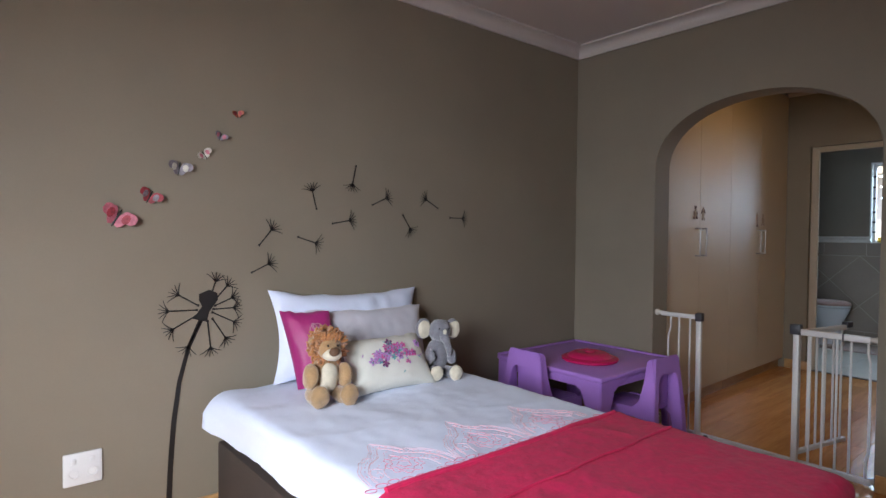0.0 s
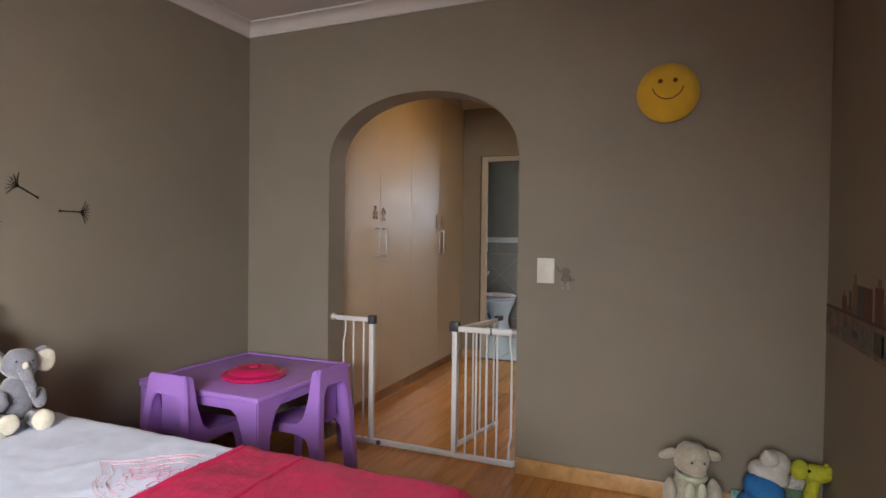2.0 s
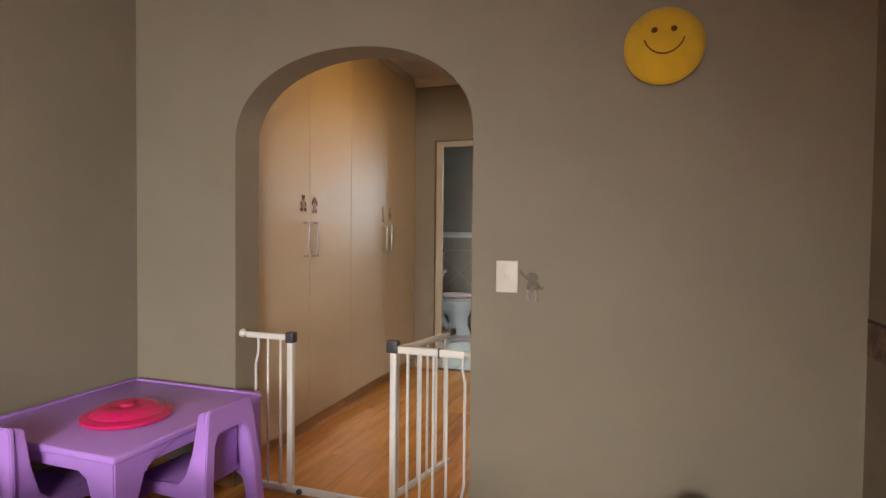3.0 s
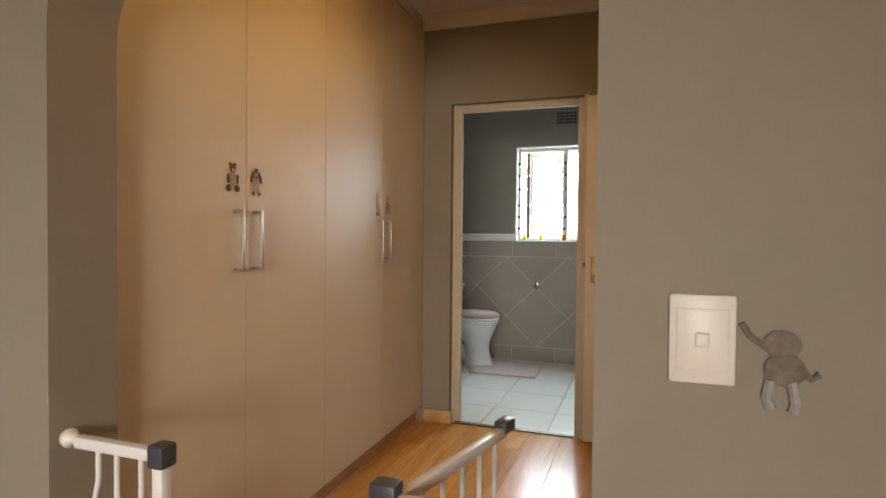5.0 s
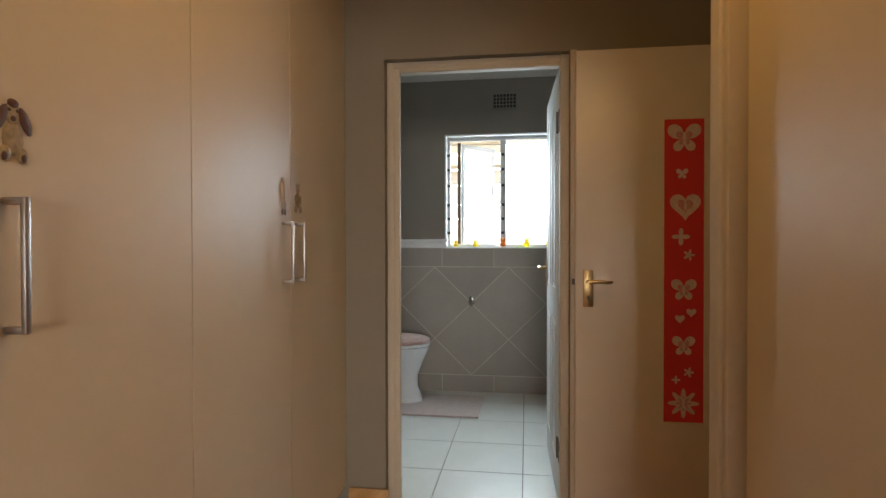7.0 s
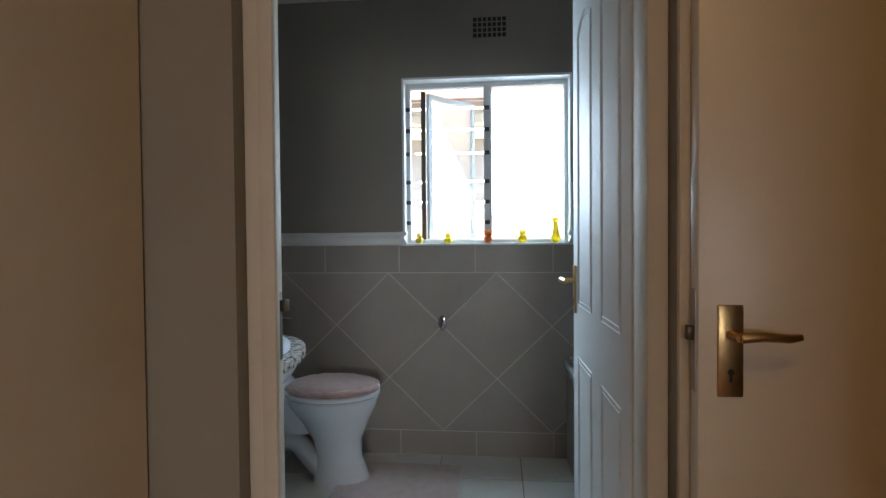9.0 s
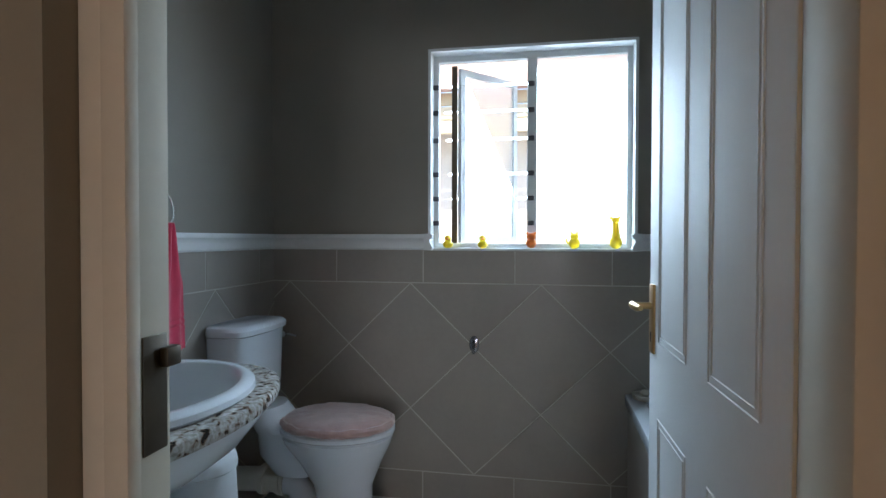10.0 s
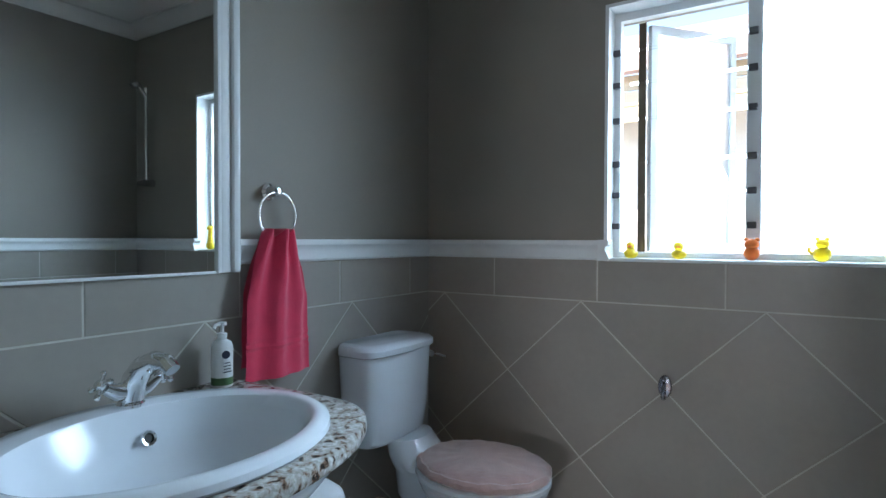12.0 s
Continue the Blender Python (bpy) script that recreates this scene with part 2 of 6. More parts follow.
def lathe(profile, n=32, sx=1.0, sy=1.0):
    """A turned shape round z from (radius, z) pairs."""
    bm = bmesh.new()
    rings = []
    for r, z in profile:
        if r < 1e-5:
            rings.append([bm.verts.new((0, 0, z))])
        else:
            rings.append([bm.verts.new((math.cos(2 * math.pi * k / n) * r * sx, math.sin(2 * math.pi * k / n) * r * sy, z)) for k in range(n)])
    for a, b in zip(rings, rings[1:]):
        for k in range(n):
            k2 = (k + 1) % n
            if len(a) == 1 and len(b) == 1:
                continue
            if len(a) == 1:
                bm.faces.new((a[0], b[k2], b[k]))
            elif len(b) == 1:
                bm.faces.new((a[k], a[k2], b[0]))
            else:
                bm.faces.new((a[k], a[k2], b[k2], b[k]))
    bmesh.ops.recalc_face_normals(bm, faces=bm.faces)
    return bm


def ball(c, r, n=16):
    """An ellipsoid: r is a number or three half-axes."""
    rx, ry, rz = (r, r, r) if isinstance(r, (int, float)) else r
    bm = bmesh.new()
    bmesh.ops.create_uvsphere(bm, u_segments=n, v_segments=max(6, n * 2 // 3), radius=1, matrix=Matrix.Translation(c) @ Matrix.Diagonal((rx, ry, rz, 1)))
    return bm


def extrude_poly(pts, depth):
    """A plate in the xy plane from 0 to depth in z."""
    bm = bmesh.new()
    a = [bm.verts.new((x, y, 0)) for x, y in pts]
    b = [bm.verts.new((x, y, depth)) for x, y in pts]
    n = len(pts)
    bm.faces.new(a[::-1])
    bm.faces.new(b)
    for i in range(n):
        bm.faces.new((a[i], a[(i + 1) % n], b[(i + 1) % n], b[i]))
    bmesh.ops.recalc_face_normals(bm, faces=bm.faces)
    return bm


def mesh_of(bm, material, smooth=False, name="mesh"):
    me = bpy.data.meshes.new(name)
    bm.to_mesh(me)
    bm.free()
    for m in material if isinstance(material, (list, tuple)) else [material]:
        me.materials.append(m)
    if smooth:
        for p in me.polygons:
            p.use_smooth = True
        me.set_sharp_from_angle(angle=radians(40))
    return me


def part(name, bm, material, parent=None, label="", smooth=True):
    ob = new(name, mesh_of(bm, material, smooth, name))
    if parent:
        ob.parent = parent
    if label:
        ob["label"] = label
    return ob


def structure(name, bm, material, label, category, parent=None, smooth=False):
    ob = part(name, bm, material, parent, smooth=smooth)
    return tagged(ob, label, category, kind="structure")


def thing(name, label, category, at=(0, 0, 0), rz=0, group=""):
    e = new(name)
    e.matrix_world = pose(*at, 0, 0, rz)
    return tagged(e, label, category, group)


def solid(name, bm, material, label, category, m=None, group="", smooth=True):
    ob = part(name, bm, material, smooth=smooth)
    if m is not None:
        ob.matrix_world = m
    return tagged(ob, label, category, group)


def paint(bm, index):
    for f in bm.faces:
        f.material_index = index
    return bm


def noisy(bm, amp, scale, seed=0.0):
    for v in bm.verts:
        d = noise.noise_vector(v.co * scale + Vector((seed, seed * 2, 0)))
        v.co += d * amp
    return bm


# ---------------------------------------------------------------- the plan
XW, XA, XA2 = -1.05, 3.547, 3.722        # bedroom's window wall, arch wall (two faces)
YS, YN = -0.325, 2.825                # bedroom's side walls
HB, HC = 2.565, 2.62                  # ceilings: bedroom; corridor and bathroom
XE, XE2 = 6.103, 6.25                 # corridor's end wall (two faces)
XB = 8.155                            # bathroom's window wall
YL, YR = 2.93, 0.58                   # bathroom's side walls
YC = 3.0                              # back of the cupboards

# arch opening
AY0, AY1, AZ, AR = 1.04, 2.213, 1.66, 0.385


# ---------------------------------------------------------------- large structure
def arch_z(y):
    u = (y - (AY0 + AY1) / 2) / ((AY1 - AY0) / 2)
    return AZ + AR * max(0.0, 1 - abs(u) ** 2.12) ** (1 / 2.12)


def arch_wall():
    bm = bmesh.new()
    top = HC + 0.06
    ys = [AY0 + (AY1 - AY0) * (0.5 - 0.5 * math.cos(math.pi * i / 40)) for i in range(41)]
    for a, b in zip(ys, ys[1:]):
        for x, flip in ((XA, False), (XA2, True)):
            v = [bm.verts.new((x, y, z)) for y, z in ((a, arch_z(a)), (b, arch_z(b)), (b, top), (a, top))]
            bm.faces.new(v if not flip else v[::-1])
        v = [bm.verts.new(c) for c in ((XA, a, arch_z(a)), (XA2, a, arch_z(a)), (XA2, b, arch_z(b)), (XA, b, arch_z(b)))]
        bm.faces.new(v)
    for y0, y1 in ((YS - 0.15, AY0), (AY1, YC + 0.12)):
        for za, zb in ((0, AZ), (AZ, top)):
          for q in (((XA, y0, za), (XA, y1, za), (XA, y1, zb), (XA, y0, zb)), ((XA2, y0, za), (XA2, y0, zb), (XA2, y1, zb), (XA2, y1, za))):
            bm.faces.new([bm.verts.new(c) for c in q])
    for y in (AY0, AY1):
        bm.faces.new([bm.verts.new(c) for c in ((XA, y, 0), (XA2, y, 0), (XA2, y, AZ), (XA, y, AZ))])
    for y in (YS - 0.15, YC + 0.12):
        bm.faces.new([bm.verts.new(c) for c in ((XA, y, 0), (XA2, y, 0), (XA2, y, top), (XA, y, top))])
    bm.faces.new([bm.verts.new(c) for c in ((XA, YS - 0.15, top), (XA2, YS - 0.15, top), (XA2, YC + 0.12, top), (XA, YC + 0.12, top))])
    bmesh.ops.remove_doubles(bm, verts=bm.verts, dist=0.0005)
    bmesh.ops.recalc_face_normals(bm, faces=bm.faces)
    return bm


structure("wall_arch", arch_wall(), M_WALL, "greige painted wall with a round-topped arch to the corridor", "wall")
structure("wall_north", box(XW - 0.15, YN, 0, XA, YN + 0.15, HC + 0.06), M_WALL, "greige painted bedroom wall behind the bed", "wall")
WY0, WY1, WZ0, WZ1 = -0.15, 1.35, 0.85, 2.0      # bedroom window, behind the first eye
structure("wall_south", box(XW - 0.15, YS - 0.15, 0, XA, YS, HC + 0.06), M_WALL, "greige painted bedroom wall with a picture border", "wall")
structure("wall_west", merge(box(XW - 0.15, YS, 0, XW, WY0, HC + 0.06), box(XW - 0.15, WY1, 0, XW, YN, HC + 0.06), box(XW - 0.15, WY0, 0, XW, WY1, WZ0), box(XW - 0.15, WY0, WZ1, XW, WY1, HC + 0.06)), M_WALL, "greige painted bedroom wall with the window", "wall")
structure("ceiling_bedroom", box(XW - 0.15, YS - 0.15, HB, XA - 0.001, YN + 0.15, HB + 0.05), M_CEIL, "off-white plastered bedroom ceiling", "ceiling")
structure("ceiling_corridor", box(XA2 + 0.001, 0.3, HC, XE - 0.001, YC + 0.1, HC + 0.05), M_CEIL, "off-white plastered corridor ceiling", "ceiling")
structure("ceiling_bathroom", box(XE2 + 0.001, YR - 0.1, HC, XB + 0.2, YL + 0.1, HC + 0.05), M_CEIL, "white plastered bathroom ceiling", "ceiling")


def cornice(name, p0, p1, inward, ztop, s=0.078):
    """A coved plaster cornice from p0 to p1."""
    prof = [(0, 0), (0, -s), (0.012, -s), (0.014, -s + 0.008)]
    for i in range(7):
        a = math.pi / 2 * i / 6
        prof.append((0.014 + (s - 0.026) * (1 - math.cos(a)), -s + 0.01 + (s - 0.024) * math.sin(a)))
    prof += [(s - 0.004, -0.012), (s, -0.012), (s, 0)]
    bm = bmesh.new()
    d = Vector((*inward, 0))
    rows = []
    for q in (p0, p1):
        rows.append([bm.verts.new(Vector((*q, ztop + z)) + d * u) for u, z in prof])
    for i in range(len(prof) - 1):
        bm.faces.new((rows[0][i], rows[0][i + 1], rows[1][i + 1], rows[1][i]))
    bm.faces.new(rows[0])
    bm.faces.new(rows[1][::-1])
    bmesh.ops.recalc_face_normals(bm, faces=bm.faces)
    return structure(name, bm, M_CEIL, "white coved plaster cornice", "cornice", smooth=True)


cornice("cornice_north", (XW, YN), (XA, YN), (0, -1), HB)
cornice("cornice_east", (XA, YS), (XA, YN), (-1, 0), HB)
cornice("cornice_south", (XW, YS), (XA, YS), (0, 1), HB)
cornice("cornice_west", (XW, YS), (XW, YN), (1, 0), HB)
cornice("cornice_corridor_end", (XE, 0.4), (XE, YC), (-1, 0), HC)
cornice("cornice_bath_window", (XB, YR), (XB, YL), (-1, 0), HC)
cornice("cornice_bath_left", (XE2, YL), (XB, YL), (0, -1), HC)
cornice("cornice_bath_right", (XE2, YR), (XB, YR), (0, 1), HC)
cornice("cornice_bath_door", (XE2, YR), (XE2, YL), (1, 0), HC)

structure("wall_cupboard_back", box(XA2 + 0.001, YC, 0, XE2, YC + 0.12, HC + 0.06), M_WALL, "painted wall behind the tall cupboards", "wall")
structure("wall_corridor_right", box(XA2 + 0.001, 0.28, 0, XE2, 0.4, HC + 0.06), M_WALL, "painted wall on the corridor's far side", "wall")
DY0, DY1, DZ = 1.345, 2.108, 2.03     # bathroom doorway, clear
structure("wall_corridor_end", merge(box(XE, 0.4, 0, XE2, DY0 - 0.04, HC + 0.06), box(XE, DY1 + 0.03, 0, XE2, YC, HC + 0.06), box(XE, DY0 - 0.04, DZ + 0.03, XE2, DY1 + 0.03, HC + 0.06)), M_WALL, "greige painted wall round the bathroom doorway", "wall")
structure("wall_bath_left", box(XE2, YL, 0, XB + 0.25, YL + 0.12, HC + 0.06), M_BATHWALL, "dark greige bathroom wall above taupe tiles", "wall")
structure("wall_bath_right", box(XE2, YR - 0.12, 0, XB + 0.25, YR, HC + 0.06), M_BATHWALL, "dark greige bathroom wall along the bath", "wall")
VY0, VY1, VZ0, VZ1 = 1.226, 2.155, 1.176, 2.10   # bathroom window
structure("wall_bath_window", merge(box(XB, YR, 0, XB + 0.24, VY0, HC + 0.06), box(XB, VY1, 0, XB + 0.24, YL, HC + 0.06), box(XB, VY0, 0, XB + 0.24, VY1, VZ0), box(XB, VY0, VZ1, XB + 0.24, VY1, HC + 0.06)), M_BATHWALL, "dark greige bathroom wall with a steel window", "wall")

# floors
floor_wood = structure("floor", merge(box(XW - 0.1, YS - 0.1, -0.06, XA2, YC, -0.008), box(XA2, 0.3, -0.06, XE + 0.04, YC, -0.008)), M_PINE, "honey oak laminate floor of long planks", "floor")
floor_bath = structure("floor_bathroom", box(XE + 0.04, YR - 0.05, -0.06, XB + 0.05, YL + 0.05, -0.007), M_FLOORGROUT, "pale square floor tiles with grey grout", "floor")
structure("threshold", box(XE + 0.01, DY0, -0.004, XE + 0.05, DY1, 0.008, 0.003), M_DARKMETAL, "dark metal threshold strip in the doorway", "threshold")


def skirting(name, x0, y0, x1, y1):
    bm = box(x0, y0, 0, x1, y1, 0.085, 0.006)
    return structure(name, bm, M_PINE, "varnished pine skirting board", "skirting", smooth=True)


skirting("baseboard_east", XA - 0.018, YS + 0.02, XA, AY0 - 0.006)
skirting("baseboard_east_corner", XA - 0.018, AY1 + 0.006, XA, YN - 0.018)
skirting("baseboard_north", XW, YN - 0.018, XA, YN)
skirting("baseboard_south", XW, YS, XA, YS + 0.018)
skirting("baseboard_end", XE - 0.018, 2.12, XE, 2.31)

# bedroom window (behind the first eye)
win = tagged(new("window_1"), "white framed bedroom window with clear panes", "window", kind="structure")
WXO, WYM = XW - 0.12, 0.6
part("window_frame", merge(box(WXO, WY0, WZ0, WXO + 0.05, WY0 + 0.05, WZ1), box(WXO, WY1 - 0.05, WZ0, WXO + 0.05, WY1, WZ1), box(WXO, WY0 + 0.05, WZ0, WXO + 0.05, WY1 - 0.05, WZ0 + 0.05), box(WXO, WY0 + 0.05, WZ1 - 0.05, WXO + 0.05, WY1 - 0.05, WZ1), box(WXO, WYM - 0.025, WZ0 + 0.05, WXO + 0.05, WYM + 0.025, WZ1 - 0.05)), M_WHITE, win, smooth=False)
for y0, y1 in ((WY0 + 0.05, WYM - 0.025), (WYM + 0.025, WY1 - 0.05)):
    p = part("pane", box(WXO + 0.02, y0, WZ0 + 0.05, WXO + 0.026, y1, WZ1 - 0.05), M_GLASS, win, smooth=False)
    p.visible_shadow = False
# added slab, out of view, that keeps sun patches out of the bedroom
structure("eave", box(XW - 1.6, YS - 0.4, 2.3, XW - 0.15, YN + 0.3, 2.4), M_WHITE, "unseen slab added to keep the sun off the bedroom window", "eave")

# outside: ground and the neighbouring house
M_GROUND = mat("paved_ground", (0.32, 0.29, 0.26), 0.9, vary=0.2, scale=1.5, bump=0.3, bump_scale=30)
structure("ground", box(-60, -60, -0.3, 80, 60, -0.2), M_GROUND, "pale paved ground round the house", "ground")
M_PLASTER = mat("white_house_plaster", (0.8, 0.77, 0.7), 0.9, vary=0.06, scale=1.5, bump=0.1, bump_scale=50)
M_ROOFTILE = mat("clay_roof_tile", (0.36, 0.24, 0.19), 0.85, vary=0.2, scale=8, bump=0.2, bump_scale=40, rand=0.15)
house = thing("neighbour_house", "white plastered house with a clay tile roof outside the bathroom window", "house", (11.2, 0, -0.2))
part("wall", box(0, -4, 0, 4, 10, 2.75), M_PLASTER, house, smooth=False)
for i in range(3):
    part("fascia_board", box(-0.34 + 0.03 * i, -4.2, 2.42 + 0.14 * i, -0.30 + 0.03 * i, 10.2, 2.54 + 0.14 * i, 0.005), mat("cream_fascia", (0.68, 0.6, 0.44), 0.6, vary=0.05), house, smooth=False)
roof = part("roof", moved(box(0, -4.3, -0.03, 3.2, 10.3, 0.0), Matrix.Translation((-0.42, 0, 2.82)) @ Euler((0, radians(-24), 0)).to_matrix().to_4x4()), M_ROOFTILE, house, smooth=False)
tile_bm = bmesh.new()
for k in range(9):
    a0 = k / 8 * math.pi
    tile_bm.verts.new((0, (k / 8 - 0.5) * 0.22, 0.035 * math.sin(a0)))
tile_bm.verts.ensure_lookup_table()
low = tile_bm.verts[:]
far = [tile_bm.verts.new((v.co.x + 0.36, v.co.y, v.co.z + 0.0)) for v in low]
und = [tile_bm.verts.new((v.co.x, v.co.y, v.co.z - 0.014)) for v in low]
for k in range(8):
    tile_bm.faces.new((low[k], low[k + 1], far[k + 1], far[k]))
    tile_bm.faces.new((und[k], und[k + 1], low[k + 1], low[k]))
tile_mesh = mesh_of(tile_bm, M_ROOFTILE, True, "roof_tile")
for r in range(5):
    for c in range(24):
        t = new("roof_tile", tile_mesh)
        t.parent = roof
        t.matrix_world = Matrix.Translation((11.2 - 0.47, 0, 2.64)) @ Euler((0, radians(-24), 0)).to_matrix().to_4x4() @ Matrix.Translation((0.33 * r, 0.4 + 0.235 * c, 0.012 + 0.004 * (r % 2))) @ Euler((0, radians(2.5), 0)).to_matrix().to_4x4()

# ---------------------------------------------------------------- bedroom things
BX0, BX1, BY0, BY1, BT = 0.985, 2.085, 0.83, 2.785, 0.535


def bed_top(x, y):
    n1 = noise.noise(Vector((x * 3.1, y * 2.6, 0.3))) + 0.7 * abs(noise.noise(Vector((x * 5.5 + y * 2, y * 4.5 - x * 2, 5.0))))
    n2 = noise.noise(Vector((x * 8.0 + 4, y * 6.0, 1.7)))
    return BT + 0.008 * n1 + 0.004 * n2


def drape(x0, x1, y0, y1, lift, sides, nx=56, ny=84, hem=0.006, seed=0.0, fold=0.0, crumple=0.0, tuft=0.0, flare=0.0):
    """A cloth over the bed: flat on top, rounded at the edges, hanging down by the given depths (west, east, south, north)."""
    bm = bmesh.new()
    w, e, s, n = sides
    us = [x0 - w + (x1 - x0 + w + e) * i / nx for i in range(nx + 1)]
    vs = [y0 - s + (y1 - y0 + s + n) * j / ny for j in range(ny + 1)]
    rad = 0.05

    def bend(u, lo, hi):
        # distance beyond an edge becomes drop
        if u < lo:
            d = lo - u
            return lo - rad * math.sin(min(d / rad, math.pi / 2)), (rad * (1 - math.cos(min(d / rad, math.pi / 2))) + max(0, d - rad * math.pi / 2))
        if u > hi:
            d = u - hi
            return hi + rad * math.sin(min(d / rad, math.pi / 2)), (rad * (1 - math.cos(min(d / rad, math.pi / 2))) + max(0, d - rad * math.pi / 2))
        return u, 0.0

    grid = []
    for v in vs:
        row = []
        for u in us:
            x, dx = bend(u, x0, x1)
            y, dy = bend(v, y0, y1)
            drop = max(dx, dy) + 0.15 * min(dx, dy)
            wav = 0.02 * noise.noise(Vector((u * 5 + seed, v * 5, 2.0))) * min(1, drop / 0.12)
            cx = x + (wav if dx > 0 else 0) * (1 if u > x1 else -1)
            cy = y + (wav if dy > 0 else 0) * (1 if v > y1 else -1)
            z = bed_top(min(max(x, BX0), BX1), min(max(y, BY0), BY1)) + lift - drop
            z += 0.0025 * noise.noise(Vector((u * 22, v * 22, seed)))
            # soft creases running across the cloth
            crease = 1 - abs(noise.noise(Vector((u * 2.4 + v * 1.7 + seed, v * 3.1 - u * 1.3, 4.0))))
            z += crumple * (crease ** 5 - 0.3)
            z += tuft * noise.noise(Vector((u * 26, v * 26, 9.0))) + 0.5 * tuft * noise.noise(Vector((u * 55, v * 55, 3.0)))
            # a loose corner standing out beside the pillows
            if flare and u < x0:
                out = flare * min(1.0, max(0.0, (v - 2.5) / 0.25)) ** 1.5 * min(1.0, dx / 0.1)
                cx -= out
                z += 0.45 * out
            row.append(bm.verts.new((cx, cy, z)))
        grid.append(row)
    for j in range(ny):
        for i in range(nx):
            bm.faces.new((grid[j][i], grid[j][i + 1], grid[j + 1][i + 1], grid[j + 1][i]))
    return thick(bm, grid, hem)


def thick(bm, grid, t):
    """Give a grid of points a second side and closed edges."""
    bm.normal_update()
    ny, nx = len(grid) - 1, len(grid[0]) - 1
    under = [[bm.verts.new(v.co - v.normal * t) for v in row] for row in grid]
    for j in range(ny):
        for i in range(nx):
            bm.faces.new((under[j][i], under[j + 1][i], under[j + 1][i + 1], under[j][i + 1]))
    rim = [(0, i) for i in range(nx)] + [(j, nx) for j in range(ny)] + [(ny, i) for i in range(nx, 0, -1)] + [(j, 0) for j in range(ny, 0, -1)]
    for a, b in zip(rim, rim[1:] + rim[:1]):
        bm.faces.new((grid[a[0]][a[1]], under[a[0]][a[1]], under[b[0]][b[1]], grid[b[0]][b[1]]))
    bmesh.ops.recalc_face_normals(bm, faces=bm.faces)
    return bm


def bed():
    b = thing("bed", "single bed with a dark brown fabric base and white mattress", "bed", (0, 0, 0))
    part("bed_base", box(BX0 + 0.015, BY0 + 0.03, 0.06, BX1 - 0.015, BY1 - 0.005, 0.33, 0.012), M_BEDBASE, b, "dark brown fabric base")
    for x in (BX0 + 0.1, BX1 - 0.1):
        for y in (BY0 + 0.12, BY1 - 0.1):
            part("leg", lathe([(0, 0), (0.028, 0), (0.034, 0.062), (0, 0.062)], 16), M_BLACK, b).location = (x, y, 0)
    part("mattress", box(BX0 + 0.045, BY0 + 0.03, 0.332, BX1 - 0.02, BY1 - 0.01, BT - 0.03, 0.05, 4), M_SHEET, b, "white mattress")


bed()
duvet = solid("duvet", drape(BX0 + 0.055, BX1, BY0, BY1 - 0.01, 0.0, (0.19, 0.17, 0.15, 0.0), 90, 120, crumple=0.006, flare=0.055), M_SHEET, "white cotton duvet with pink embroidery spread over the bed", "duvet")
# embroidery: pointed motifs with scalloped outlines
M_THREAD = mat("pink_thread", (0.62, 0.16, 0.30), 0.8, vary=0.15, scale=30)
M_THREAD2 = mat("pale_pink_thread", (0.70, 0.44, 0.53), 0.8, vary=0.15, scale=30)


def duvet_z(x, y):
    crease = 1 - abs(noise.noise(Vector((x * 2.4 + y * 1.7, y * 3.1 - x * 1.3, 4.0))))
    return bed_top(x, y) + 0.0025 * noise.noise(Vector((x * 22, y * 22, 0.0))) + 0.006 * (crease ** 5 - 0.3)


def stitch(points, r=0.0009):
    return tube([(x, y, duvet_z(x, y) + 0.0004) for x, y in points], r, 4)


def ogee(cx, base, w, h, sc, k):
    """A pointed arch with k scallops along its outline."""
    pts = []
    for i in range(73):
        u = -1 + 2 * i / 72
        prof = (0.66 * max(0.0, 1 - abs(u) ** 2.6) ** 0.55 + 0.34 * max(0.0, 1 - 2.6 * abs(u)) ** 1.3) * h * sc
        bump = 0.009 * abs(math.sin(u * k)) if k else 0.0
        pts.append((cx + u * w * sc, base + prof + bump))
    return pts


def motif(cx, base, w, h):
    deep, pale = [], []
    for sc, k in ((1.0, 16), (0.95, 16), (0.84, 0), (0.8, 11), (0.55, 9)):
        pale.append(stitch(ogee(cx, base, w, h, sc, k)))
    # a row of short dashes between the outlines
    dash = ogee(cx, base, w, h, 0.9, 0)
    for i in range(2, 70, 3):
        deep.append(stitch(dash[i:i + 2], 0.001))
    for i in range(1, 70, 4):
        deep.append(stitch(ogee(cx, base, w, h, 0.68, 0)[i:i + 2], 0.001))
    # the flower inside, with a swirl to each side
    for rx, ry, n in ((0.34, 0.22, 9), (0.24, 0.15, 7), (0.12, 0.08, 5)):
        deep.append(stitch([(cx + w * rx * math.cos(a) * (1 + 0.13 * math.sin(n * a)), base + 0.26 * h + h * ry * math.sin(a) * (1 + 0.13 * math.sin(n * a))) for a in [2 * math.pi * i / 40 for i in range(41)]], 0.001))
    for sg in (-1, 1):
        pale.append(stitch([(cx + sg * w * (0.62 + 0.17 * q * math.cos(9 * q)), base + h * (0.2 + 0.15 * q * math.sin(9 * q))) for q in [0.1 + 0.9 * i / 30 for i in range(31)]]))
    return deep, pale


